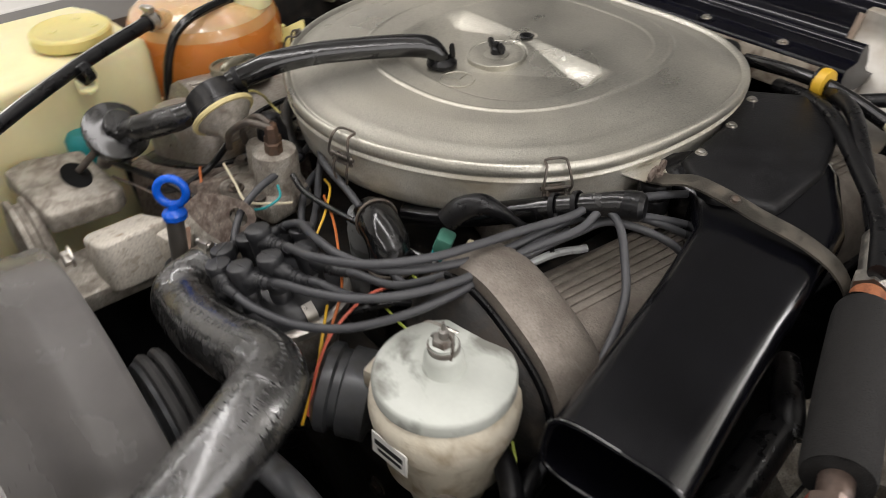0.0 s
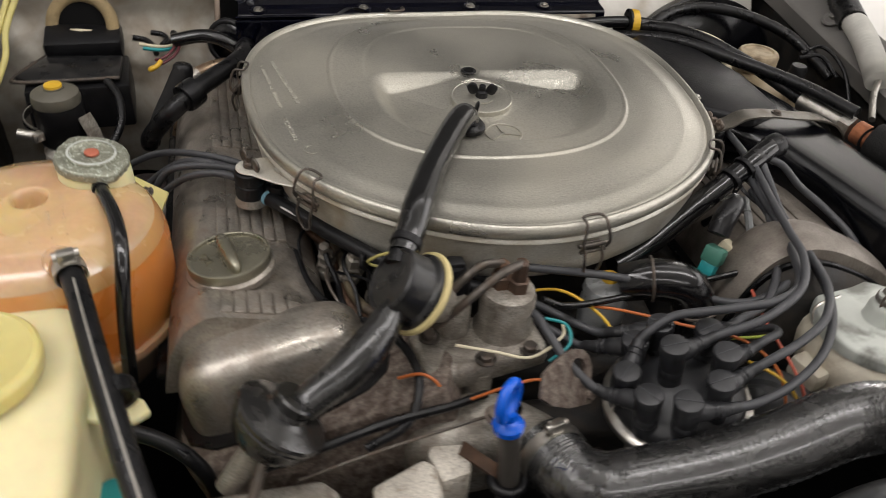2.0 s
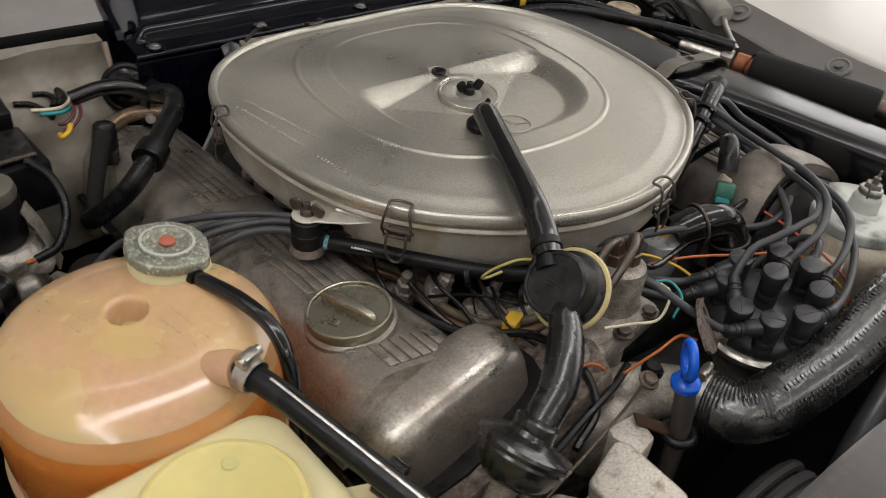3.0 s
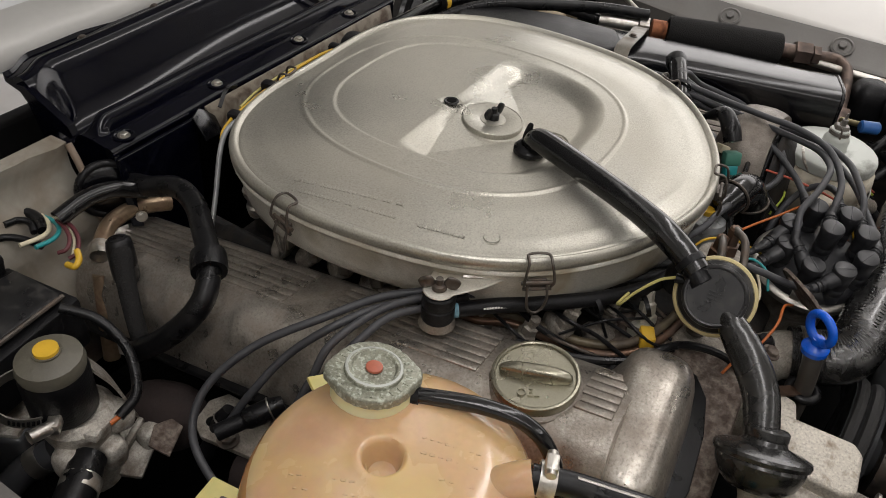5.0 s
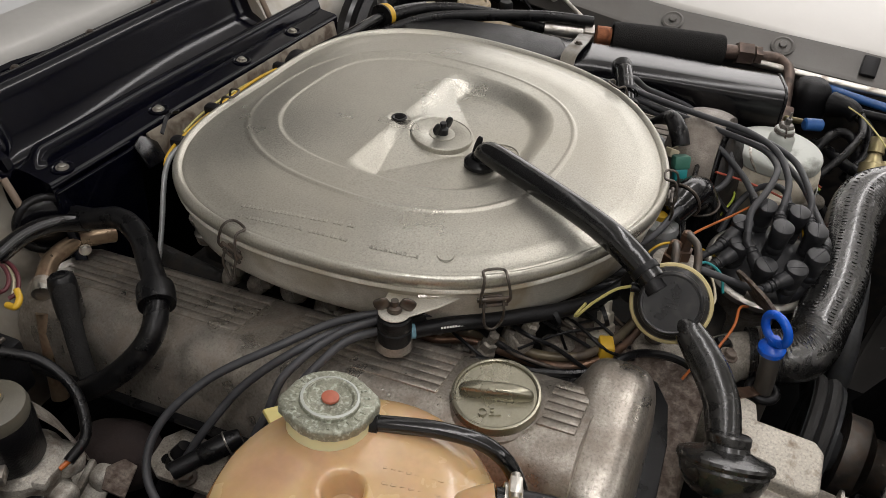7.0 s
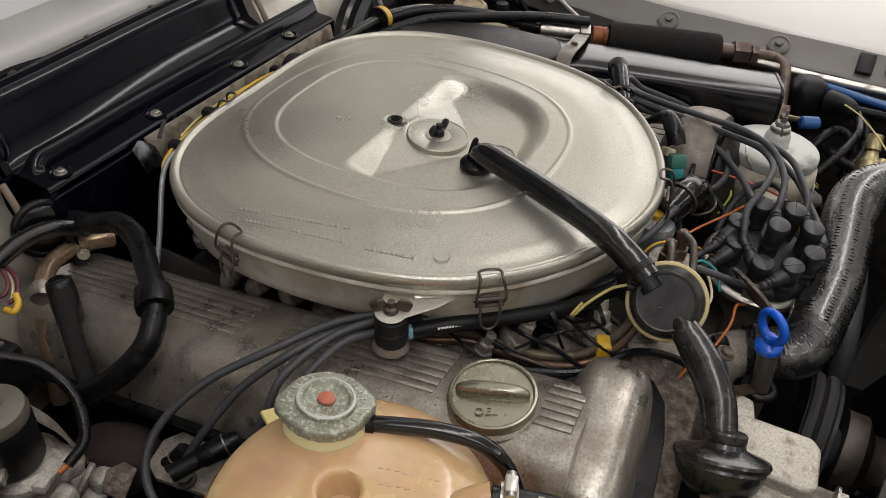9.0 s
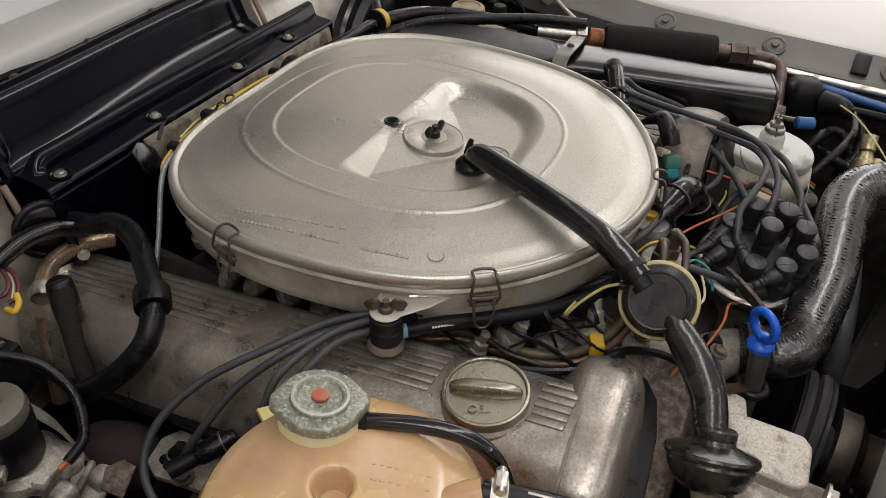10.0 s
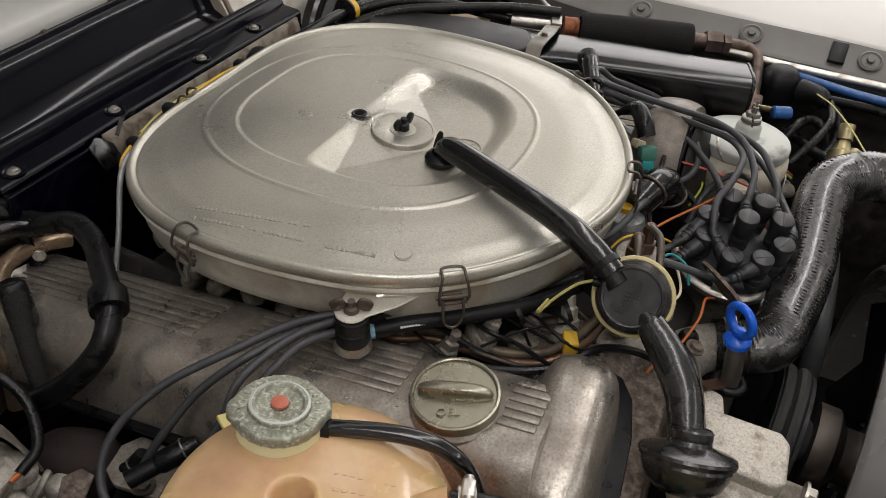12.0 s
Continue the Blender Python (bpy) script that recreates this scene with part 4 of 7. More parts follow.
def tank_side_bracket():
    """The pressed bracket on the housing beside the coolant tank, with a folded tab and a rubber post."""
    t = thing("mounting_bracket", "pressed bracket with a dark wing nut on a black rubber post", "bracket", (-0.235, -0.079, -0.056), "air cleaner mounts")
    ring = [(-0.235 + 0.0135 * math.cos(a), -0.079 + 0.0135 * math.sin(a)) for a in (math.pi * (0.45 + 1.05 * k / 10) for k in range(11))]
    part("plate", prism(ring + [(-0.214, -0.108), (-0.190, -0.120), (-0.176, -0.112), (-0.190, -0.084), (-0.208, -0.062)], -0.0285, -0.0265, 0.0006, 1), M_BODY, t, "pressed grey plate")
    part("tab", moved(join(box(0.031, 0.009, 0.003, 0.001), moved(tube([(-0.0155, -0.004, 0), (0.0155, -0.004, 0)], 0.0025, 8), pose(0, 0, 0.0006))), pose(-0.2000, -0.0985, -0.0275, -20, 0, -56)), M_STEEL, t, "folded bright tab")
    part("wing_nut", moved(join(lathe([(0.0065, 0), (0.006, 0.004), (0.0032, 0.005), (0.0032, 0.010), (0, 0.0105)], 14), moved(blob(0.0019, 0.0068, 0.0058, 3, 12, 8), pose(0, 0.0105, 0.006, -25, 0, 0)), moved(blob(0.0019, 0.0068, 0.0058, 3, 12, 8), pose(0, -0.0105, 0.006, 25, 0, 0))), pose(-0.235, -0.079, -0.026, 0, 0, 28)), M_DULL, t, "dark wing nut")
    part("rubber_post", moved(lathe([(0.0135, 0), (0.0142, 0.002), (0.0142, 0.0135), (0.0132, 0.0147), (0.0142, 0.016), (0.0142, 0.0265), (0.0130, 0.028)], 28), pose(-0.236, -0.080, -0.057)), M_MATT, t)
    part("foot", moved(lathe([(0.0160, -0.006), (0.0150, -0.003), (0.0144, -0.0005), (0.0138, 0.0008)], 24), pose(-0.236, -0.080, -0.0575)), M_COVER, t, "cast foot")


tank_side_bracket()
lid_bracket((0.248, -0.040, -0.028), (1, -0.2), -0.062, "pressed bracket with a rusty wing nut beside the intake strap")


SEAT = ENGINE_SEAT


# ---- breather: hose from the lid, drum with a cream seal, hose down to the flange ----
def hose_clamp(at, axis, r, parent=None, name="clamp"):
    band = lathe_loop([(r, -0.005), (r + 0.0012, -0.0055), (r + 0.0012, 0.0055), (r, 0.005)], 28)
    barrel = moved(join(moved(box(0.012, 0.009, 0.008, 0.001), pose(0, r + 0.005, 0)), moved(lathe([(0.0035, -0.009), (0.0035, 0.009)], 10), pose(0, r + 0.006, 0, 0, 90, 0))), pose(0, 0, 0))
    return part(name, moved(join(band, barrel), facing(at, axis)), M_STEEL, parent, "plated worm clamp")


SEAT = Matrix()
br = thing("breather_hose", "gloss black breather hose from the air cleaner lid", "hose", (-0.12, -0.27, -0.05))
part("upper_hose", tube([(-0.026, -0.058, -0.006), (-0.028, -0.060, 0.004), (-0.036, -0.070, 0.0125), (-0.052, -0.100, 0.0165), (-0.081, -0.160, 0.0185), (-0.094, -0.190, 0.0175), (-0.105, -0.216, 0.0140), (-0.114, -0.238, 0.0070), (-0.123, -0.256, 0.0)], [0.0095, 0.0105, 0.0122, 0.0120, 0.0116, 0.0116, 0.0122, 0.0118, 0.0108], 24, 7), M_HOSE, br)
part("lid_seal", moved(lathe_loop([(0.009, -0.004), (0.0165, -0.003), (0.0165, 0.001), (0.013, 0.005), (0.010, 0.006)], 24), pose(-0.026, -0.056, -0.006)), M_RUBBER, br)
part("pull_tab", moved(blob(0.0018, 0.0035, 0.011, 3, 12, 8), pose(-0.018, -0.048, 0.006, 12, 8, 0)), M_RUBBER, br)
axis = (-0.78, -0.05, 0.62)
DR = facing((-0.1115, -0.2735, -0.025), axis)
part("drum", moved(lathe([(0.030, 0), (0.031, 0.003), (0.030, 0.006), (0.0268, 0.008), (0.0258, 0.022), (0.0262, 0.024), (0.0258, 0.0285), (0.0238, 0.030), (0.0225, 0.0298), (0.0222, 0.0280), (0.0, 0.0276)], 44), DR), M_DRUM, br, "black plastic drum")
part("seal", moved(lathe_loop([(0.028, -0.0025), (0.0332, -0.0025), (0.0342, 0.0), (0.0335, 0.0022), (0.0312, 0.0028), (0.028, 0.002)], 48), DR), M_GASKET, br, "cream rubber seal")
part("neck", moved(lathe([(0.014, -0.026), (0.017, -0.016), (0.025, -0.009), (0.030, -0.002)], 32), DR), M_CAST, br)
part("raised_mark", join(*(moved(box(0.0026, 0.0012, 0.0008, 0.0002, 1), DR @ pose(0.0032 * dx, 0.0030 * dy, 0.0279, 0, 0, 12 * dx)) for dx in (-1.5, -0.5, 0.5, 1.5) for dy in (-1, 0, 1))), M_DRUM, br)
part("spigot", tube([(-0.119, -0.247, 0.003), (-0.127, -0.262, -0.006)], 0.0100, 20, 1), M_MATT, br)
part("lower_spigot", tube([(-0.1285, -0.278, -0.0175), (-0.1335, -0.286, -0.0215)], 0.0062, 16, 1), M_MATT, br)
part("side_spigot", tube([(-0.120, -0.252, -0.014), (-0.122, -0.240, -0.014)], 0.0042, 14, 1), M_MATT, br)
part("upper_clip", moved(lathe_loop([(0.0112, -0.003), (0.0125, -0.003), (0.0125, 0.003), (0.0112, 0.003)], 24), facing((-0.1185, -0.247, 0.0035), (-0.45, -0.85, -0.35))), M_MATT, br, "black clip")
part("lower_hose", tube([(-0.133, -0.285, -0.021), (-0.1375, -0.294, -0.0245), (-0.147, -0.307, -0.031), (-0.161, -0.321, -0.037), (-0.178, -0.334, -0.0445), (-0.194, -0.341, -0.052), (-0.204, -0.345, -0.058)], [0.0075, 0.0115, 0.0138, 0.0144, 0.0140, 0.0134, 0.0130], 24, 6), M_BOOT, br)
FL = facing((-0.219, -0.350, -0.0605), (0.60, 0.16, 0.78))
part("flange", moved(lathe([(0.012, -0.028), (0.020, -0.026), (0.027, -0.020), (0.031, -0.012), (0.0325, -0.006), (0.0318, -0.0038), (0.0345, -0.0028), (0.0353, 0.0), (0.0346, 0.0024), (0.031, 0.0040), (0.022, 0.0062), (0.0165, 0.0085), (0.0155, 0.0120), (0.0160, 0.0135), (0.0160, 0.0185), (0.0145, 0.020)], 56), FL), M_BOOT, br, "stepped rubber boot", 30)
part("tail", moved(lathe([(0.008, -0.070), (0.010, -0.034), (0.012, -0.028)], 16), FL), M_CAST, br)

# ---- coolant expansion tank ----
SEAT = ENGINE_SEAT @ pose(-0.005, -0.004, 0.007)
tank = thing("expansion_tank", "peach plastic coolant expansion tank with orange coolant", "coolant tank", (-0.40, -0.147, -0.2))
C = (-0.3985, -0.1545)

TANK_R = 0.100


def tank_ring(s, z, n=56):
    return [(C[0] + s * TANK_R * math.cos(a) * (1 + 0.02 * math.cos(3 * a)), C[1] + s * TANK_R * math.sin(a), z) for a in (2 * math.pi * k / n for k in range(n))]


def dome(prof, n=56):
    return loft([tank_ring(s, z, n) for s, z in prof])


prof = [(1.0, -0.060), (0.995, -0.054), (0.97, -0.045), (0.91, -0.033), (0.80, -0.024), (0.66, -0.019), (0.50, -0.0165), (0.34, -0.0155), (0.18, -0.015), (0.06, -0.015)]
shell = bmesh.new()
rings = []
n = 72
DIMPLE = (-0.3995, -0.1465)
for k, (sc, zz) in enumerate(prof[3:6]):
    rings.append([shell.verts.new(p) for p in tank_ring(sc, zz, n)])
for sc in (0.60, 0.48, 0.36, 0.27, 0.20, 0.165, 0.145, 0.128, 0.108, 0.088, 0.066, 0.04):
    ring = []
    for x, y, z in tank_ring(sc, 0.0, n):
        f = smooth(0.66, 0.2, sc)
        x, y = x + (DIMPLE[0] - C[0]) * f, y + (DIMPLE[1] - C[1]) * f
        d = math.hypot(x - DIMPLE[0], y - DIMPLE[1])
        ring.append(shell.verts.new((x, y, -0.0155 - 0.002 * smooth(0.5, 0.66, sc) - 0.022 * smooth(0.0145, 0.0070, d) + 0.0012 * smooth(0.021, 0.0165, d) * smooth(0.0135, 0.0155, d))))
    rings.append(ring)
for r0, r1 in zip(rings, rings[1:]):
    for k in range(n):
        shell.faces.new((r0[k], r0[(k + 1) % n], r1[(k + 1) % n], r1[k]))
shell.faces.new(rings[-1])
shell.faces.new(rings[0][::-1])
part("upper_shell", shell, M_TANK, tank, "pale peach upper shell with a moulded dimple", 50)
part("coolant_band", dome([(0.955, -0.128), (0.99, -0.118), (1.0, -0.10), (1.0005, -0.0595), (0.995, -0.054), (0.971, -0.0452)]), M_COOLANT, tank, "shell filled with orange coolant", 50)
part("fluid_edge", dome([(0.971, -0.0454), (0.945, -0.0385), (0.911, -0.0331)]), M_TANKMID, tank, "shell around the coolant level", 50)
part("seam", dome([(0.96, -0.129), (1.03, -0.129), (1.035, -0.125), (1.03, -0.121), (0.98, -0.121)]), M_TANK, tank, "moulded seam flange")
part("lower_shell", dome([(0.40, -0.200), (0.72, -0.190), (0.90, -0.165), (0.955, -0.130)]), M_TANKDARK, tank, "dark brown lower shell", 50)
part("neck", moved(lathe([(0.030, -0.030), (0.029, -0.012), (0.027, -0.006)], 32), pose(-0.356, -0.107, 0)), M_WASH, tank, "yellowed filler neck")
part("mount_ear", moved(prism([(-0.022, -0.02), (0.022, -0.012), (0.018, 0.018), (-0.022, 0.022)], -0.002, 0.002, 0.0012), pose(-0.333, -0.062, -0.080, 20, 14, -20)), M_WASHCAP, tank, "yellow mounting ear")
part("mount_ear", moved(prism([(-0.024, -0.02), (0.022, -0.014), (0.020, 0.02), (-0.022, 0.022)], -0.002, 0.002, 0.0012), pose(-0.448, -0.042, -0.112, 12, 0, 10)), M_WASHCAP, tank, "yellow mounting ear")
part("ear_bolt", hexbolt((-0.448, -0.040, -0.110), (0, 0, 1), 0.007, 0.005), M_DULL, tank)
part("ear_bolt", hexbolt((-0.330, -0.054, -0.076), (-0.2, -0.3, 1), 0.005, 0.004), M_DULL, tank)
part("outlet", tube([(-0.372, -0.205, -0.035), (-0.362, -0.222, -0.022), (-0.356, -0.232, -0.018)], 0.0125, 18, 4), M_TANK, tank, "moulded outlet stub")
random.seed(9)
for p0, p1, n in (((-0.442, -0.108), (-0.425, -0.142), 8), ((-0.448, -0.116), (-0.432, -0.150), 7), ((-0.372, -0.160), (-0.362, -0.195), 8), ((-0.382, -0.166), (-0.372, -0.198), 7), ((-0.392, -0.186), (-0.386, -0.204), 4)):
    bits = []
    for k in range(n):
        x, y = p0[0] + (p1[0] - p0[0]) * k / (n - 1), p0[1] + (p1[1] - p0[1]) * k / (n - 1)
        r = math.hypot(x - C[0], y - C[1]) / TANK_R
        bits.append(moved(box(random.uniform(0.0024, 0.0042), random.uniform(0.0010, 0.0022), 0.0007, 0.0003, 1), pose(x, y, -0.0155 - 0.0045 * max(0.0, r - 0.35), 0, 0, -62 + random.uniform(-12, 12))))
    part("moulded_mark", join(*bits), M_TANK, tank, "row of moulded marks")

cap = thing("tank_cap", "corroded zinc pressure cap with red centre dot", "cap", (-0.356, -0.107, -0.012))
CP = facing((-0.356, -0.107, -0.003), (0.12, -0.02, 1))
lobes = []
for z, k in ((-0.0055, 0.96), (-0.005, 0.99), (-0.004, 1.0), (0.0005, 1.0), (0.0022, 0.975), (0.0030, 0.94)):
    lobes.append([(k * r * math.cos(a), k * r * math.sin(a), z) for a, r in ((2 * math.pi * i / 96, 0.0295 + 0.0042 * abs(math.cos(2 * math.pi * i / 96 - 0.4)) ** 22 + 0.0003 * math.cos(24 * 2 * math.pi * i / 96)) for i in range(96))])
part("rim", moved(loft(lobes), CP @ pose(0, 0, 0, 0, 0, 22)), M_CAP, cap, "lobed grip rim")
part("disc", moved(lathe([(0.0205, 0.0028), (0.0200, 0.0052), (0.0185, 0.0062), (0.0160, 0.0060), (0.0145, 0.0040), (0.0100, 0.0036), (0, 0.0040)], 36), CP), M_CAP, cap, "raised centre ring")
part("crust", moved(lathe_loop([(0.0172, 0.0056), (0.0180, 0.0066), (0.0196, 0.0060), (0.0188, 0.0054)], 40), CP), M_PSLID, cap, "white corrosion on the ring")
part("dot", moved(lathe([(0.0060, 0.0046), (0.0058, 0.0062), (0.0045, 0.0068), (0, 0.0068)], 20), CP), M_RED, cap, "faded red dot")
for k in range(18):
    a = 2 * math.pi * k / 22
    part("raised_mark", moved(box(0.0016, 0.0042, 0.0008, 0.0002, 1), CP @ pose(0.0243 * math.cos(a), 0.0243 * math.sin(a), 0.0031, 0, 0, math.degrees(a) - 90)), M_CAP, cap)

ov = thing("overflow_hose", "thin black overflow hose from the tank cap", "hose", (-0.32, -0.24, -0.2))
part("hose", tube([(-0.349, -0.130, -0.016), (-0.342, -0.148, -0.013), (-0.330, -0.178, -0.012), (-0.322, -0.206, -0.016), (-0.320, -0.226, -0.030), (-0.322, -0.240, -0.060), (-0.325, -0.250, -0.11), (-0.33, -0.256, -0.19)], 0.0058, 14), M_HOSE, ov)
part("sleeve", tube([(-0.350, -0.128, -0.0165), (-0.346, -0.139, -0.0145)], 0.0068, 14, 1), M_RUBBER, ov)

rod = thing("vent_hose", "braided black hose from the expansion tank to the radiator", "hose", (-0.31, -0.35, -0.05))
part("hose", tube([(-0.356, -0.230, -0.017), (-0.345, -0.256, -0.018), (-0.330, -0.300, -0.023), (-0.313, -0.348, -0.030), (-0.290, -0.410, -0.042), (-0.262, -0.48, -0.058), (-0.235, -0.56, -0.08), (-0.22, -0.66, -0.12)], 0.0086, 16), M_RUBBER, rod)
hose_clamp((-0.352, -0.239, -0.0175), (0.4, -1, -0.05), 0.0105, rod)
part("tracer", tube([(-0.345, -0.256, -0.0095), (-0.330, -0.300, -0.0145), (-0.313, -0.348, -0.0215), (-0.290, -0.410, -0.0335), (-0.262, -0.48, -0.0495)], 0.0012, 6), M_STEEL, rod, "pale tracer braid")

# ---- washer bottle ----
SEAT = ENGINE_SEAT
wash = thing("washer_bottle", "yellowed white plastic washer bottle", "washer bottle", (-0.43, -0.38, -0.3))
wo = [(-0.50, -0.262), (-0.362, -0.250), (-0.345, -0.262), (-0.335, -0.335), (-0.330, -0.42), (-0.338, -0.52), (-0.36, -0.545), (-0.52, -0.545), (-0.54, -0.50), (-0.54, -0.28)]
part("bottle", prism(wo, -0.30, -0.030, 0.014, 5), M_WASH, wash, "", 50)
part("lug", moved(prism([(-0.02, -0.012), (0.018, -0.010), (0.026, 0.0), (0.018, 0.010), (-0.02, 0.014)], -0.003, 0.003, 0.002), pose(-0.320, -0.345, -0.047, 0, 0, -12)), M_WASH, wash, "moulded lug with a hose hook")
part("hook", moved(lathe_loop([(0.0095, -0.006), (0.013, -0.006), (0.013, 0.006), (0.0095, 0.006)], 20), facing((-0.314, -0.346, -0.030), (0.4, -1, -0.2))), M_RUBBER, wash, "black rubber hose holder")
part("cap", moved(lathe([(0.047, -0.016), (0.048, -0.012), (0.048, -0.004), (0.046, -0.0015), (0.043, -0.0008), (0.041, -0.002), (0, -0.001)], 56), pose(-0.409, -0.324, -0.010)), M_WASHCAP, wash, "round yellow cap")
for x, y in ((-0.43, -0.31), (-0.395, -0.30), (-0.408, -0.345)):
    part("dimple", moved(lathe([(0.005, 0), (0.0042, 0.0008), (0, 0.0004)], 14), pose(x, y, -0.0112)), M_WASHCAP, wash)
single("washer_hose", tube([(-0.345, -0.32, -0.09), (-0.30, -0.33, -0.10), (-0.27, -0.34, -0.13), (-0.262, -0.335, -0.2)], 0.006, 12), M_RUBBER, "black hose beside the washer bottle", "hose")
single("washer_pump", moved(lathe([(0.016, 0), (0.018, 0.005), (0.018, 0.04), (0.012, 0.048), (0, 0.05)], 24), pose(-0.325, -0.37, -0.15)), M_TEAL, "teal washer pump on the bottle's side", "pump")

# ---- water outlet and radiator hose ----
wat = thing("water_outlet", "stained cast water outlet with a clamped stub", "thermostat housing", (-0.03, -0.345, -0.15))
part("stub", tube([(-0.085, -0.300, -0.140), (-0.05, -0.318, -0.132), (-0.022, -0.338, -0.126), (-0.010, -0.358, -0.122)], [0.028, 0.027, 0.0235, 0.023], 22), M_CAST, wat)
part("base", moved(blob(0.045, 0.032, 0.04, 4), pose(-0.075, -0.318, -0.15)), M_CAST, wat)
part("bolt", hexbolt((-0.05, -0.335, -0.10), (0, -0.3, 1), 0.006, 0.006), M_RUSTY, wat)
rh = thing("radiator_hose", "gloss black ribbed upper radiator hose", "hose", (0.15, -0.42, -0.13))
part("hose", tube([(-0.012, -0.350, -0.124), (-0.006, -0.368, -0.121), (0.004, -0.390, -0.117), (0.022, -0.401, -0.112), (0.050, -0.405, -0.104), (0.096, -0.409, -0.090), (0.148, -0.407, -0.074), (0.190, -0.404, -0.058), (0.218, -0.410, -0.048), (0.238, -0.428, -0.043), (0.254, -0.455, -0.043), (0.272, -0.51, -0.055), (0.290, -0.60, -0.09), (0.296, -0.70, -0.17)], 0.0258, 32, 16, 0.0011, 2), M_RAD, rh, "", 60)
RH = curve_points([vec(p) for p in ((0.004, -0.390, -0.117), (0.022, -0.401, -0.112), (0.050, -0.405, -0.104), (0.096, -0.409, -0.090), (0.148, -0.407, -0.074), (0.190, -0.404, -0.058), (0.218, -0.410, -0.048), (0.238, -0.428, -0.043), (0.254, -0.455, -0.043), (0.272, -0.51, -0.055))], 24)
for turn in (-62, -28, 12, 48):
    bits, gone = [], 0.0
    for p, q in zip(RH, RH[1:]):
        gone += (q - p).length
        if gone > 0.0036:
            gone = 0.0
            d = (q - p).normalized()
            out = Matrix.Rotation(radians(turn), 3, d) @ (Vector((0, 0, 1)) - d * d.z).normalized()
            bits.append(moved(blob(0.0009, 0.0026, 0.0009, 3, 8, 5), Matrix.Translation(p + out * 0.0262) @ Matrix((d, out.cross(d), out)).transposed().to_4x4()))
    part("stitching", join(*bits), M_RAD, rh, "row of moulded stitches")
hose_clamp((-0.008, -0.362, -0.122), (0.3, -0.95, 0.12), 0.0272, rh)

# ---- dipstick ----
SEAT = ENGINE_SEAT @ pose(-0.001, 0.006, -0.009)
dip = thing("dipstick", "bright blue ring handle dipstick in a black tube", "dipstick", (-0.045, -0.378, -0.2))
part("handle", moved(ring_solid(0.0138, 0.0040, 36, 12), facing((-0.051, -0.369, -0.041), (0.75, -0.62, 0.1))), M_BLUE, dip)
part("collar", moved(lathe([(0.0065, -0.004), (0.0115, -0.002), (0.0120, 0.003), (0.0100, 0.006), (0.0055, 0.008), (0.005, 0.014)], 26), facing((-0.049, -0.372, -0.066), (-0.05, 0.07, 1))), M_BLUE, dip)
part("tube", tube([(-0.048, -0.3735, -0.070), (-0.046, -0.377, -0.095), (-0.044, -0.380, -0.125), (-0.042, -0.384, -0.22)], [0.0085, 0.0088, 0.0085, 0.0075], 18), M_TUBE, dip, "dark guide tube")
part("lug", moved(ring_solid(0.0125, 0.0042, 28, 10), pose(-0.0445, -0.380, -0.120)), M_RUBBER, dip)
part("bracket", strap([(-0.05, -0.375, -0.118), (-0.065, -0.365, -0.112), (-0.078, -0.358, -0.104)], 0.012, 0.002, (0.5, 0.8, 0)), M_COPPER, dip, "rusty bracket")

SEAT = ENGINE_SEAT
# ---- pale castings in front of the left head ----
blk = thing("pale_bracket", "pale oxidised cast bracket in front of the engine", "bracket", (-0.12, -0.40, -0.25))
TIP = pose(-0.1, 0, -0.109, 0, -13, 0) @ pose(0.1, 0, 0.109)
part("casting", moved(prism([(-0.151, -0.372), (-0.110, -0.358), (-0.102, -0.366), (-0.099, -0.424), (-0.107, -0.433), (-0.143, -0.437), (-0.151, -0.429)], -0.165, -0.111, 0.004, 3), TIP), M_CREAM, blk)
part("foot", moved(prism([(-0.158, -0.376), (-0.150, -0.372), (-0.146, -0.434), (-0.158, -0.430)], -0.165, -0.128, 0.003, 2), TIP), M_CREAM, blk, "raised near edge")
part("rear_casting", prism([(-0.185, -0.380), (-0.100, -0.372), (-0.100, -0.462), (-0.182, -0.462)], -0.182, -0.160, 0.003, 2), M_CAST, blk, "grey mounting plate")
part("bolt", hexbolt((-0.135, -0.452, -0.132), (0, -1, 0), 0.008, 0.010), M_STEEL, blk)
idl = thing("pump_bracket", "grey cast bracket with an oval opening", "bracket", (-0.24, -0.41, -0.25))
pl = prism([(-0.292, -0.380), (-0.185, -0.372), (-0.172, -0.385), (-0.178, -0.455), (-0.30, -0.465), (-0.312, -0.44)], -0.130, -0.106, 0.005, 3)
part("plate", pl, M_CAST, idl, "grey cast plate")
# black oval on the plate paints the shade of an opening
part("opening", moved(lathe([(0.020, 0), (0.020, 0.0012)], 32), pose(-0.238, -0.404, -0.1062) @ Matrix.Diagonal((1.5, 0.75, 1, 1))), M_SHADOW, idl, "dark oval opening")
part("cable", tube([(-0.235, -0.40, -0.100), (-0.228, -0.385, -0.085), (-0.222, -0.37, -0.070)], 0.004, 10), M_DULL, idl)
part("wheel", moved(lathe([(0.050, 0), (0.052, 0.003), (0.052, 0.010), (0.046, 0.012), (0.046, 0.018), (0.052, 0.020), (0.052, 0.026), (0.03, 0.03), (0, 0.03)], 44), facing((-0.235, -0.455, -0.165), (0, -1, 0))), M_CAST, idl, "grooved grey pulley")

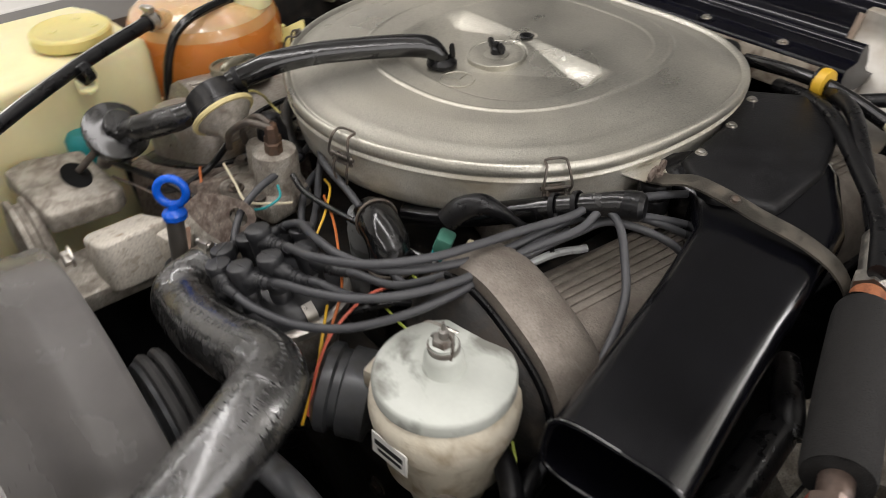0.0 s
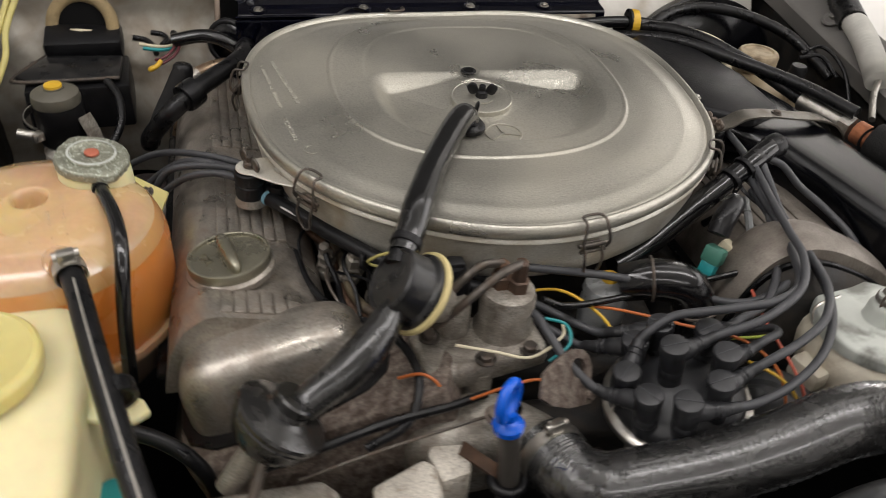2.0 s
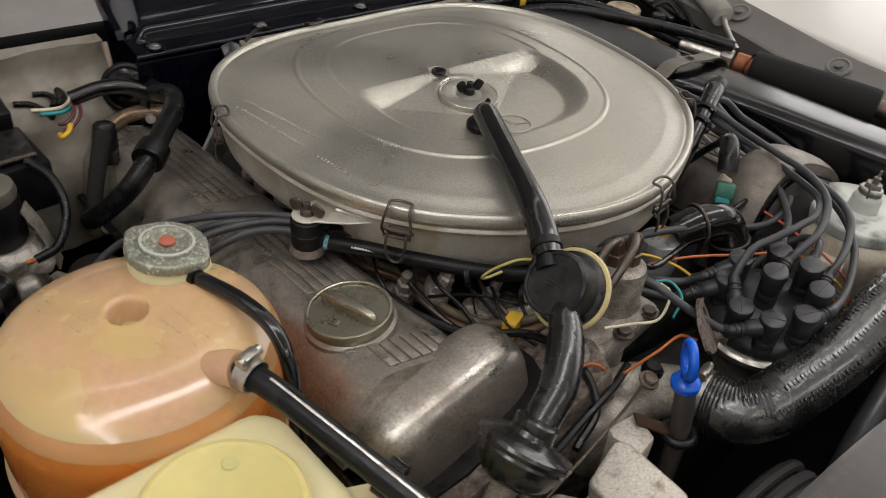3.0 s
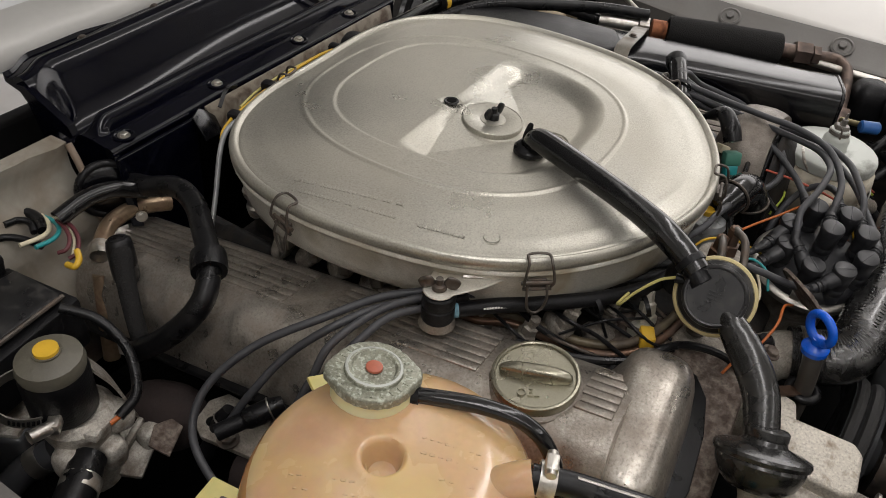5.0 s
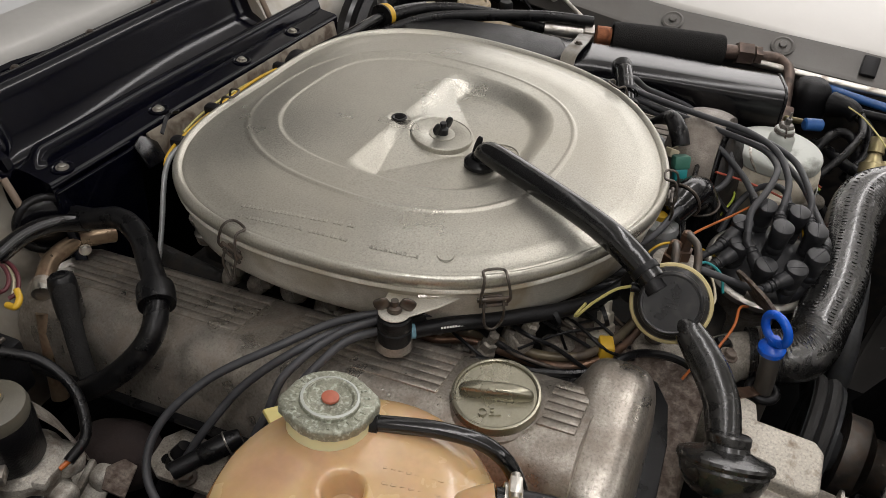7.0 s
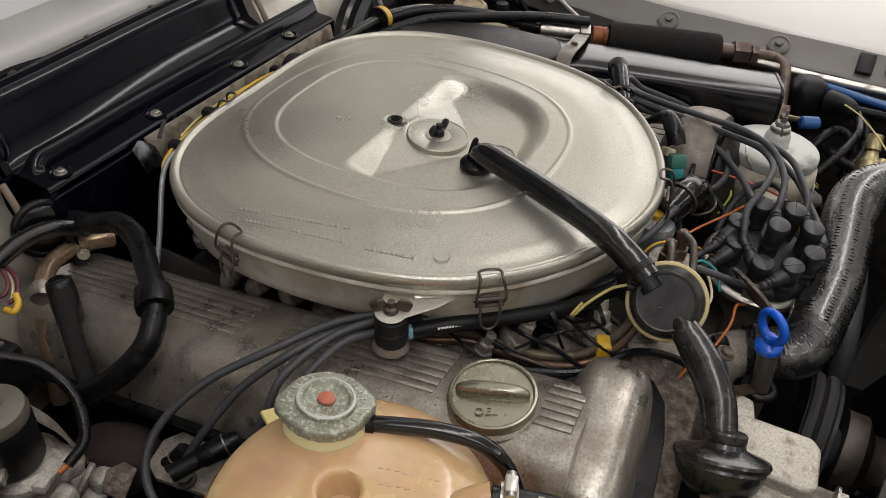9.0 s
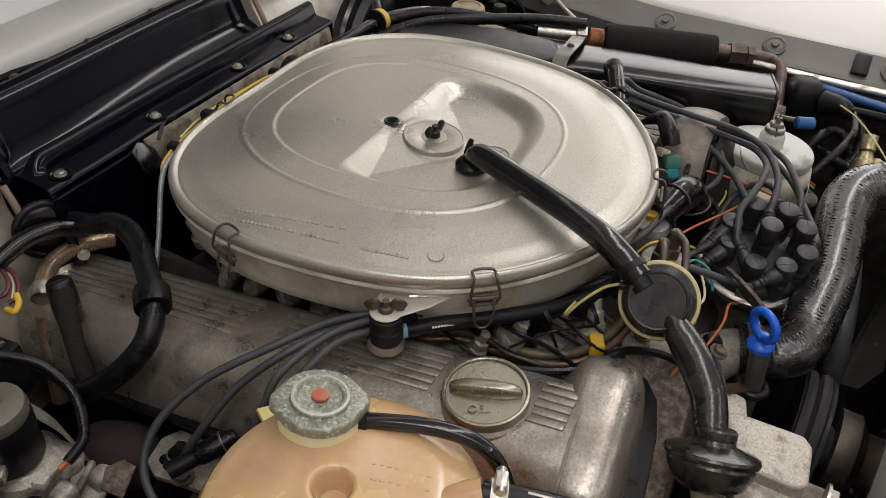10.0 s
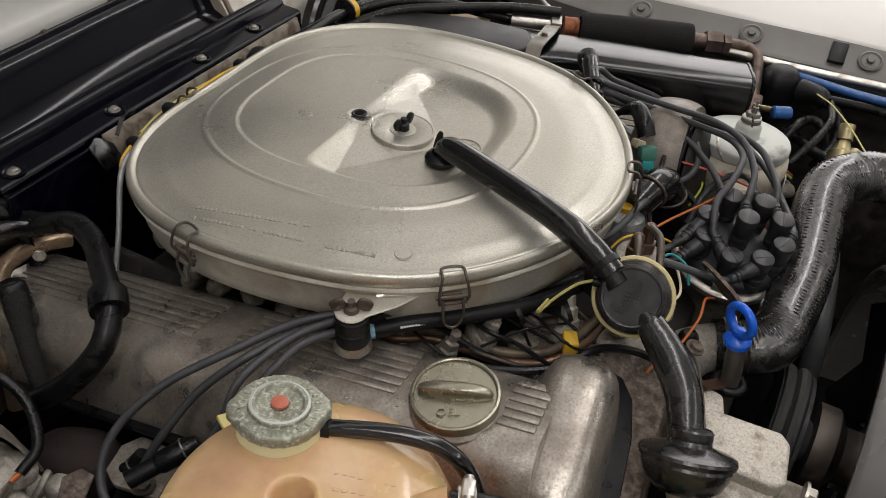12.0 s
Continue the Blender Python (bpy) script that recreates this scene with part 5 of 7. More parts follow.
part("pump_casting", prism([(-0.105, -0.352), (-0.096, -0.332), (-0.075, -0.328), (-0.070, -0.345), (-0.074, -0.372), (-0.098, -0.378)], -0.17, -0.118, 0.004, 2), M_CREAM, blk, "speckled pale pump casting")
guard = thing("alternator_pulley", "grey rimmed black pulley beside the fan shroud", "pulley", (0.235, -0.44, -0.2))
part("ring", moved(ring_solid(0.115, 0.012, 56, 12), facing((0.235, -0.44, -0.235), (0.15, -1, 0.1))), M_PUMP, guard, "grey pulley ring")
part("hub", moved(lathe([(0.105, 0), (0.105, 0.004), (0.04, 0.006), (0.04, 0.02), (0, 0.02)], 40), facing((0.235, -0.43, -0.235), (0.15, -1, 0.1))), M_MATT, guard, "black pulley disc")

# ---- belts, pulleys and fan shroud ----
pul = thing("fan_pulley", "black grooved pulley with worn belts", "pulley", (0.02, -0.44, -0.3))
part("wheel", moved(lathe([(0.065, 0), (0.068, 0.004), (0.060, 0.008), (0.060, 0.012), (0.068, 0.016), (0.060, 0.020), (0.060, 0.024), (0.068, 0.028), (0.066, 0.032), (0.03, 0.034), (0.02, 0.045), (0, 0.045)], 48), facing((0.03, -0.425, -0.24), (0, -1, 0))), M_PUMP, pul)
for y in (-0.432, -0.446):
    part("belt", tube([(0.03 + 0.066 * math.cos(a), y, -0.24 + 0.066 * math.sin(a)) for a in (math.pi * k / 12 for k in range(13))][::-1] + [(0.10, y, -0.36)], 0.006, 8, 3), M_BELT, pul, "worn rubber belt")
part("hub", moved(lathe([(0.045, 0), (0.045, 0.02), (0.03, 0.03), (0.03, 0.05), (0, 0.052)], 32), facing((0.03, -0.47, -0.24), (0, -1, 0))), M_DULL, pul)
shr = thing("fan_shroud", "gloss black fan shroud with a rolled rim, reflection greyed in", "fan shroud", (0.03, -0.56, -0.4))
rows = []
for k in range(61):
    a = math.radians(-20 + 220 * k / 60)
    c, s = math.cos(a), math.sin(a)
    ring = []
    for r, y in ((0.205, -0.485), (0.208, -0.480), (0.213, -0.480), (0.217, -0.486), (0.220, -0.52), (0.235, -0.545), (0.30, -0.580), (0.30, -0.586), (0.23, -0.552), (0.214, -0.525), (0.211, -0.49)):
        ring.append((0.03 + r * c, y, -0.25 + r * s * 0.95))
    rows.append(ring)
part("cone", loft(rows), M_SHROUD, shr, "", 50)
for k in range(8):
    a = 2 * math.pi * k / 8 + 0.2
    blade = loft([[(0.05, -0.02, -0.004), (0.05, 0.02, 0.004), (0.05, 0.02, 0.008), (0.05, -0.02, 0.0)], [(0.19, -0.035, -0.018), (0.19, 0.035, 0.012), (0.19, 0.035, 0.015), (0.19, -0.035, -0.015)]])
    part("fan_blade", moved(blade, pose(0.03, -0.515, -0.25) @ Matrix.Rotation(a, 4, "Y") @ pose(0, 0, 0, 90, 0, 0)), M_MATT, shr, "dark fan blade")

# ---- power steering reservoir ----
M_PUMPNUT = mk("dull_greased_nut", (0.22, 0.21, 0.19), 0.42, 0.6, 0.2, 90, 0.2, 400, (0.08, 0.06, 0.045), 0.35, 80)
ps = thing("steering_reservoir", "chalky cream power steering reservoir with grey lid", "reservoir", (0.287, -0.309, -0.2))
PX, PY = 0.284, -0.307
part("body", moved(lathe([(0.030, -0.185), (0.034, -0.16), (0.045, -0.145), (0.047, -0.11), (0.052, -0.100), (0.0535, -0.085), (0.052, -0.074), (0.0475, -0.068)], 48), pose(PX, PY, 0) @ Matrix.Diagonal((1.07, 1.07, 1, 1))), M_PSBODY, ps, "chalky cream body")
part("lid", moved(lathe([(0.0475, -0.068), (0.0495, -0.066), (0.0495, -0.058), (0.0485, -0.0555), (0.047, -0.0545), (0.030, -0.0525), (0.0, -0.052)], 56), pose(PX, PY, 0) @ Matrix.Diagonal((1.07, 1.07, 1, 1))), M_PSLID, ps, "stained pale grey lid")
part("boss", moved(lathe([(0.0165, -0.053), (0.0150, -0.051), (0.0145, -0.040), (0.0125, -0.036), (0.0105, -0.034), (0.0105, -0.028), (0.008, -0.027)], 28), pose(PX, PY, 0)), M_PSLID, ps, "grey boss")
part("nut", moved(join(lathe([(0.0118, -0.004), (0.0118, 0.0)], 24), lathe([(0.0090, 0), (0.0090, 0.006), (0.0078, 0.0075)], 6), lathe([(0.0035, 0.0075), (0.0035, 0.014), (0.0015, 0.015), (0.0012, 0.022), (0, 0.022)], 12)), pose(PX, PY, -0.030, 3, 2, 20)), M_PUMPNUT, ps, "dull nut and stud")
part("spring_clip", tube([(PX + 0.011, PY - 0.004, -0.040), (PX + 0.010, PY, -0.026), (PX + 0.002, PY + 0.003, -0.022), (PX - 0.009, PY - 0.002, -0.026), (PX - 0.011, PY - 0.004, -0.040)], 0.0011, 6), M_DULL, ps)
part("bail", tube([(PX - 0.020, PY + 0.030, -0.054), (PX - 0.046, PY + 0.022, -0.056), (PX - 0.050, PY + 0.012, -0.066)], 0.002, 8), M_STEEL, ps, "lid retaining wire")
LP = facing((PX + 0.006, PY - 0.0535, -0.098), (0.12, -0.99, 0.05))
part("label_plate", moved(box(0.036, 0.022, 0.0014, 0.0006, 1), LP @ pose(0, 0, 0.003)), M_PLATE, ps, "riveted label plate")
part("label_bars", join(moved(box(0.028, 0.0045, 0.0006, 0.0001, 1), LP @ pose(0, 0.003, 0.0040)), moved(box(0.024, 0.0028, 0.0006, 0.0001, 1), LP @ pose(0.001, -0.004, 0.0040))), M_INK, ps)
part("spout", tube([(PX + 0.035, PY - 0.03, -0.145), (PX + 0.06, PY - 0.05, -0.15), (PX + 0.09, PY - 0.07, -0.16)], 0.010, 14), M_CAST, ps, "outlet pipe")
part("return_pipe", tube([(PX + 0.04, PY + 0.02, -0.125), (PX + 0.075, PY + 0.0, -0.13), (PX + 0.10, PY - 0.03, -0.14), (PX + 0.11, PY - 0.10, -0.2)], 0.009, 14), M_RUBBER, ps)
part("mount", moved(box(0.035, 0.03, 0.02, 0.004), pose(PX - 0.052, PY - 0.012, -0.095, 0, 0, 20)), M_PSBODY, ps)
air_pump = thing("idler_drum", "grey stepped drum behind the steering reservoir", "pump", (0.20, -0.33, -0.2))
part("drum", moved(lathe([(0.020, -0.03), (0.030, -0.02), (0.038, -0.018), (0.038, 0.004), (0.034, 0.006), (0.034, 0.012), (0.038, 0.014), (0.038, 0.022), (0.030, 0.028), (0, 0.028)], 40), facing((0.195, -0.335, -0.135), (-0.75, -0.62, 0.15))), M_PUMP, air_pump)
part("pump_hose", tube([(0.185, -0.355, -0.15), (0.165, -0.372, -0.165), (0.14, -0.375, -0.19), (0.12, -0.37, -0.24)], 0.012, 16), M_RUBBER, air_pump, "black hose")
part("drum_bolt", hexbolt((0.173, -0.353, -0.131), (-0.75, -0.62, 0.15), 0.008, 0.008), M_DULL, air_pump)

# ---- intake horn ----
horn = thing("intake_horn", "gloss black air intake horn with an open mouth", "air intake", (0.38, -0.15, -0.12))


def horn_ring(c, w, h, tilt, yaw, n=40, grow=0.0):
    out = []
    for k in range(n):
        a = 2 * math.pi * k / n
        p = 4.2
        x = math.copysign(abs(math.cos(a)) ** (2 / p), math.cos(a)) * (w / 2 + grow)
        z = math.copysign(abs(math.sin(a)) ** (2 / p), math.sin(a)) * (h / 2 + grow)
        v = Matrix.Rotation(radians(yaw), 4, "Z") @ Matrix.Rotation(radians(tilt), 4, "Y") @ Vector((x, 0, z))
        out.append(tuple(v + vec(c)))
    return out


stations = [((0.255, 0.055, -0.048), 0.20, 0.046, 0, 62), ((0.290, 0.040, -0.050), 0.17, 0.052, 0, 48), ((0.332, 0.010, -0.058), 0.13, 0.056, 4, 30), ((0.354, -0.04, -0.060), 0.106, 0.058, 6, 20), ((0.376, -0.12, -0.061), 0.098, 0.060, 6, 16), ((0.397, -0.20, -0.062), 0.096, 0.060, 7, 15), ((0.419, -0.283, -0.062), 0.096, 0.060, 8, 15)]
part("tube", loft([horn_ring(c, w, h, t, y) for c, w, h, t, y in stations] + [horn_ring(c, w, h, t, y, 40, -0.003) for c, w, h, t, y in stations[::-1][:5]], True, False), M_GLOSS, horn, "", 50)
part("lip", join(*(tube(horn_ring(*stations[-1])[i : i + 11] , 0.0022, 8, 1) for i in (0, 10, 20, 29))), M_GLOSS, horn, "rolled lip")
side = prism([(0.195, 0.155), (0.232, 0.08), (0.245, 0.0), (0.300, -0.03), (0.345, 0.0), (0.34, 0.08), (0.31, 0.16), (0.25, 0.20)], -0.07, -0.020, 0.008, 3)
part("transition", side, M_MATT, horn, "matt black transition to the air cleaner", 50)
for x, y in ((0.222, 0.145), (0.240, 0.085), (0.252, 0.022)):
    part("rivet", screw((x, y, -0.0205), (0, 0, 1), 0.0038, 0.003), M_STEEL, horn, "bright rivet")
M_STRAP = mk("worn_zinc_strap", (0.15, 0.14, 0.12), 0.34, 0.85, 0.15, 60, 0.08, 500, (0.12, 0.10, 0.075), 0.35, 40, speck=0.3)
st = thing("intake_strap", "worn steel strap over the intake horn", "strap", (0.33, -0.02, -0.1))
part("band", strap([(0.245, -0.038, -0.0245), (0.262, -0.036, -0.020), (0.282, -0.032, -0.013), (0.312, -0.030, -0.013), (0.345, -0.026, -0.0185), (0.380, -0.020, -0.0245), (0.408, -0.014, -0.037), (0.424, -0.011, -0.056), (0.428, -0.010, -0.075)], 0.019, 0.002, (0.25, -1, 0)), M_STRAP, st)
part("rivet", screw((0.322, -0.029, -0.0135), (0.2, 0, 1), 0.004, 0.003), M_DULL, st)
part("end_tab", moved(box(0.012, 0.004, 0.022, 0.001), pose(0.428, -0.011, -0.085)), M_STRAP, st)

# ---- sleeved refrigerant hose along the wing ----
ac = thing("refrigerant_hose", "foam sleeved black hose with rusty fittings", "hose", (0.47, -0.1, -0.1))
A0, A1 = vec((0.449, -0.038, -0.046)), vec((0.512, -0.184, -0.050))
part("sleeve", tube([A0, A0 + (A1 - A0) * 0.05, A0 + (A1 - A0) * 0.5, A0 + (A1 - A0) * 0.97, A1], [0.019, 0.0225, 0.0235, 0.023, 0.019], 26, 4), M_FOAM, ac)
part("collar", tube([A0 - (A1 - A0) * 0.14, A0 - (A1 - A0) * 0.01], 0.0135, 14, 1), M_RUSTFIT, ac, "rusty orange collar")
part("nut", tube([A0 - (A1 - A0) * 0.26, A0 - (A1 - A0) * 0.17], 0.0145, 6, 1), M_STEEL, ac, "plated hexagon nut")
part("ferrule", tube([A0 - (A1 - A0) * 0.62, A0 - (A1 - A0) * 0.27], 0.0105, 16, 12, 0.0016, 3), M_STEEL, ac, "crimped steel ferrule")
part("rubber_line", tube([A0 - (A1 - A0) * 0.58, (0.350, 0.125, -0.018), (0.300, 0.19, -0.014), (0.235, 0.245, -0.030)], 0.0075, 14), M_RUBBER, ac, "plain rubber line")
part("front_nipple", tube([A1 - (A1 - A0) * 0.02, A1 + (A1 - A0) * 0.14], 0.011, 16, 1), M_BROWN, ac)
part("front_nut", tube([A1 + (A1 - A0) * 0.14, A1 + (A1 - A0) * 0.28], 0.0165, 6, 1), M_BROWN, ac, "brown hexagon nut")
part("back_nut", tube([A1 + (A1 - A0) * 0.30, A1 + (A1 - A0) * 0.36], 0.0135, 6, 1), M_BROWN, ac)
part("pipe", tube([A1 + (A1 - A0) * 0.34, A1 + (A1 - A0) * 0.50, (0.540, -0.268, -0.054), (0.528, -0.280, -0.058), (0.495, -0.288, -0.070), (0.455, -0.294, -0.084), (0.440, -0.296, -0.090)], 0.0080, 14), M_BROWN, ac, "bent steel pipe")
part("block", moved(box(0.022, 0.022, 0.03, 0.003), pose(0.440, -0.297, -0.090, 0, 50, 10)), M_BROWN, ac)
part("valve_cap", moved(lathe([(0.006, -0.013), (0.0085, -0.011), (0.0085, 0.010), (0.0065, 0.012), (0, 0.012)], 14), facing((0.412, -0.336, -0.074), (0.45, -0.88, 0.0))), M_PALEBLUE, ac, "blue valve cap")
part("valve", tube([(0.430, -0.300, -0.084), (0.417, -0.326, -0.076)], 0.004, 12, 1), M_BRASSY, ac)


SEAT = Matrix()


# ---- ignition: distributor, boots and leads ----
dist = thing("distributor", "dark eight-way distributor with a metal skirt", "distributor", (0.072, -0.342, -0.2))
DM = facing((0.074, -0.343, 0.004), (-0.16, -0.05, 1))  # the cap leans a little
part("body", moved(lathe([(0.034, -0.22), (0.036, -0.16), (0.046, -0.132), (0.050, -0.114)], 40), DM), M_CAST, dist, "cast distributor body")
part("skirt", moved(lathe([(0.050, -0.116), (0.0585, -0.114), (0.0590, -0.108), (0.0570, -0.106), (0.052, -0.105)], 48), DM), M_STEEL, dist, "bright metal skirt")
part("cap", moved(lathe([(0.052, -0.108), (0.053, -0.100), (0.050, -0.094), (0.040, -0.088), (0.024, -0.082), (0.016, -0.078), (0, -0.078)], 48), DM), M_DIST, dist)
for k in range(2):
    part("cap_clip", moved(strap([(0.0535, 0, -0.108), (0.0545, 0, -0.098), (0.047, 0, -0.089)], 0.010, 0.0012, (0, 1, 0)), DM @ pose(0, 0, 0, 0, 0, 70 + 180 * k)), M_STEEL, dist, "bright spring clip")
TOWERS = {}


def boot(name, x, y, top, arm, rise=0.0, low=0.046):
    """An upright ribbed boot with a slotted round top and an arm that takes the lead; it leans with the cap."""
    t = thing("spark_plug_boot", "dark ribbed right-angle ignition boot with a slotted top", "boot", (x, y, top - 0.045), "distributor boots")
    m = facing((x, y, top), (-0.16, -0.05, 1))
    part("sleeve", moved(lathe([(0.0088, -low), (0.0094, -0.036), (0.0086, -0.0345), (0.0094, -0.033), (0.0095, -0.027), (0.0087, -0.0255), (0.0095, -0.024), (0.0099, -0.010), (0.0096, -0.0080)], 24), m), M_DIST, t)
    part("top", moved(lathe([(0.0096, -0.0080), (0.0108, -0.0074), (0.0110, -0.0024), (0.0103, -0.0006), (0.0090, 0), (0, 0)], 26), m), M_DIST, t)
    part("slot", moved(box(0.0205, 0.0009, 0.0008, 0.0002, 1), m @ pose(0, 0, 0.0001, 0, 0, arm + 60)), M_WIRE, t, "raised slot line")
    c, s = math.cos(radians(arm)), math.sin(radians(arm))
    p0, p1 = vec((x + 0.006 * c, y + 0.006 * s, top - 0.012)), vec((x + 0.031 * c, y + 0.031 * s, top - 0.011 + rise))
    part("arm", tube([p0, p0.lerp(p1, 0.45), p0.lerp(p1, 0.5), p1], [0.0082, 0.0074, 0.0062, 0.0052], 16, 3), M_DIST, t)
    for u in (0.62, 0.78):
        q = p0.lerp(p1, u)
        part("arm_ring", moved(ring_solid(0.0060, 0.0008, 16, 6), facing(q, p1 - p0)), M_DIST, t)
    TOWERS[name] = p1
    return t


for name, x, y, top, arm, rise in (("A", 0.078, -0.305, -0.047, 150, -0.012), ("B", 0.057, -0.310, -0.058, 140, -0.014), ("C", 0.039, -0.339, -0.061, 52, 0.016), ("D", 0.045, -0.366, -0.058, 135, -0.010),
                                   ("E", 0.068, -0.381, -0.052, -12, 0.004), ("F", 0.095, -0.374, -0.042, 20, 0.004), ("G", 0.108, -0.353, -0.035, 22, -0.004), ("H", 0.110, -0.322, -0.040, 25, -0.006)):
    boot(name, x, y, top, arm, rise)
boot("K", 0.070, -0.342, -0.034, 12, 0.004, 0.048)
TIE = vec((0.247, -0.150, -0.026))


def lead(name, pts, label="grey silicone ignition lead", start=True):
    p = ([TOWERS[name]] if start else []) + [vec(q) for q in pts]
    t = thing("ignition_lead", label, "ignition lead", tuple(p[-1]), "ignition leads")
    part("cable", tube(p, 0.0036, 12, 8), M_WIRE, t)
    if start:
        d = (p[1] - p[0]).normalized()
        part("end_sleeve", tube([p[0] - d * 0.002, p[0] + d * 0.009], 0.0046, 14, 1), M_DIST, t, "dark end sleeve")
    return t


lead("E", [(0.128, -0.382, -0.062), (0.165, -0.368, -0.062), (0.201, -0.346, -0.054), (0.226, -0.312, -0.045), (0.238, -0.268, -0.040), (0.241, -0.212, -0.037), TIE + vec((0.004, 0, -0.008)), (0.262, -0.110, -0.036), (0.305, -0.072, -0.062), (0.325, -0.05, -0.13)])
lead("F", [(0.142, -0.361, -0.040), (0.172, -0.350, -0.036), (0.202, -0.332, -0.032), (0.225, -0.298, -0.031), (0.237, -0.250, -0.033), (0.243, -0.196, -0.032), TIE + vec((0.008, 0, -0.002)), (0.258, -0.125, -0.018), (0.278, -0.128, -0.022), (0.297, -0.141, -0.040), (0.318, -0.164, -0.054), (0.334, -0.200, -0.070), (0.343, -0.25, -0.105), (0.345, -0.30, -0.18)], "grey ignition lead looping over to the front plug")
lead("K", [(0.112, -0.336, -0.034), (0.145, -0.333, -0.026), (0.187, -0.312, -0.019), (0.212, -0.275, -0.018), (0.222, -0.237, -0.020), (0.232, -0.192, -0.021), TIE + vec((-0.004, 0, 0.004)), (0.250, -0.11, -0.022), (0.28, 0.0, -0.05), (0.30, 0.06, -0.12)])
lead("C", [(0.066, -0.312, -0.048), (0.085, -0.309, -0.038), (0.108, -0.315, -0.030), (0.133, -0.319, -0.025), (0.162, -0.318, -0.023), (0.195, -0.300, -0.026), (0.216, -0.262, -0.030), (0.230, -0.215, -0.032), TIE + vec((-0.008, 0, -0.004)), (0.255, -0.10, -0.034), (0.30, -0.04, -0.07), (0.32, -0.01, -0.13)], "grey ignition lead arching over the distributor")
lead("G", [(0.152, -0.336, -0.046), (0.172, -0.324, -0.052), (0.176, -0.306, -0.064), (0.160, -0.292, -0.082), (0.14, -0.285, -0.11)], "grey ignition lead in a short loop")
lead("H", [(0.152, -0.302, -0.055), (0.185, -0.285, -0.056), (0.212, -0.250, -0.046), (0.230, -0.200, -0.036), TIE + vec((0.0, 0, -0.010)), (0.262, -0.095, -0.036), (0.30, -0.02, -0.07), (0.31, 0.03, -0.13)])
POST = vec((-0.205, -0.072, -0.054))
lead("D", [(0.012, -0.338, -0.074), (-0.003, -0.320, -0.064), (-0.012, -0.296, -0.056), (-0.020, -0.272, -0.054), (-0.055, -0.222, -0.066), (-0.102, -0.162, -0.075), (-0.165, -0.104, -0.066), POST, (-0.245, -0.033, -0.052), (-0.292, -0.006, -0.054), (-0.334, 0.036, -0.078), (-0.372, 0.058, -0.108), (-0.400, 0.050, -0.135), (-0.415, 0.013, -0.155), (-0.412, -0.024, -0.175)], "grey ignition lead looping over the valve cover")
lead("B", [(0.026, -0.278, -0.092), (0.006, -0.264, -0.086), (-0.020, -0.240, -0.080), (-0.055, -0.196, -0.084), (-0.102, -0.158, -0.083), (-0.165, -0.108, -0.074), POST + vec((-0.004, -0.006, -0.002)), (-0.252, -0.042, -0.052), (-0.292, -0.020, -0.054), (-0.323, 0.010, -0.082), (-0.352, 0.030, -0.118), (-0.367, 0.044, -0.15)], "grey ignition lead over the valve cover")
lead("A", [(0.040, -0.274, -0.082), (0.010, -0.248, -0.080), (-0.025, -0.222, -0.074), (-0.070, -0.186, -0.068), (-0.118, -0.160, -0.062), (-0.180, -0.114, -0.056), POST + vec((-0.006, -0.010, 0.005)), (-0.257, -0.045, -0.048), (-0.309, -0.026, -0.058), (-0.331, -0.021, -0.084), (-0.345, -0.012, -0.115), (-0.35, -0.002, -0.15)], "grey ignition lead over the valve cover")
text_lead = lead("", [TIE + vec((-0.006, 0.004, -0.012)), (0.238, -0.205, -0.044), (0.222, -0.258, -0.050), (0.192, -0.274, -0.060), (0.160, -0.270, -0.066), (0.118, -0.251, -0.063), (0.060, -0.240, -0.052), (-0.002, -0.230, -0.046), (-0.060, -0.192, -0.062), (-0.105, -0.148, -0.078), (-0.165, -0.096, -0.070), POST + vec((-0.010, -0.014, 0.0)), (-0.260, -0.054, -0.050), (-0.294, -0.042, -0.058), (-0.322, -0.028, -0.084), (-0.342, -0.014, -0.118)], "grey silicone lead with pale writing running under the air cleaner", False)
part("writing_bars", join(*(moved(box(0.0035, 0.0010, 0.0004, 0.0001, 1), facing(vec((0.118, -0.251, -0.0593)).lerp(vec((0.010, -0.2315, -0.0435)), k / 16.0), (0.04, -0.35, 1)) @ pose(0, 0, 0, 0, 0, 172)) for k in range(17) if k not in (5, 11))), M_PLATE, text_lead, "pale printed bars")
for x, y, z, d in ((-0.338, 0.008, -0.128, (-0.75, 0.55, -0.25)), (-0.352, 0.058, -0.158, (-0.5, 0.3, -1))):
    t = thing("plug_boot", "black plug boot with a steel sleeve above the manifold", "boot", (x, y, z), "plug boots")
    part("boot", moved(lathe([(0.0065, -0.002), (0.0095, 0.008), (0.0095, 0.030), (0.0075, 0.034)], 18), facing((x, y, z), d)), M_RUBBER, t)
    part("sleeve", moved(lathe([(0.0075, 0.034), (0.0075, 0.058)], 18), facing((x, y, z), d)), M_MATT, t)
    part("spring_ring", moved(ring_solid(0.0098, 0.0008, 20, 6), facing(vec((x, y, z)) + 0.010 * vec(d).normalized(), d)), M_STEEL, t, "bright spring ring")
single("lead_holder", moved(box(0.014, 0.030, 0.022, 0.003), pose(*(POST + vec((-0.002, -0.008, 0))), 0, 0, -35)), M_MATT, "black clip holding the ignition leads", "clip")
cond = thing("lead_conduit", "black plastic lead conduit beside the air cleaner", "conduit", (0.19, -0.15, -0.06))
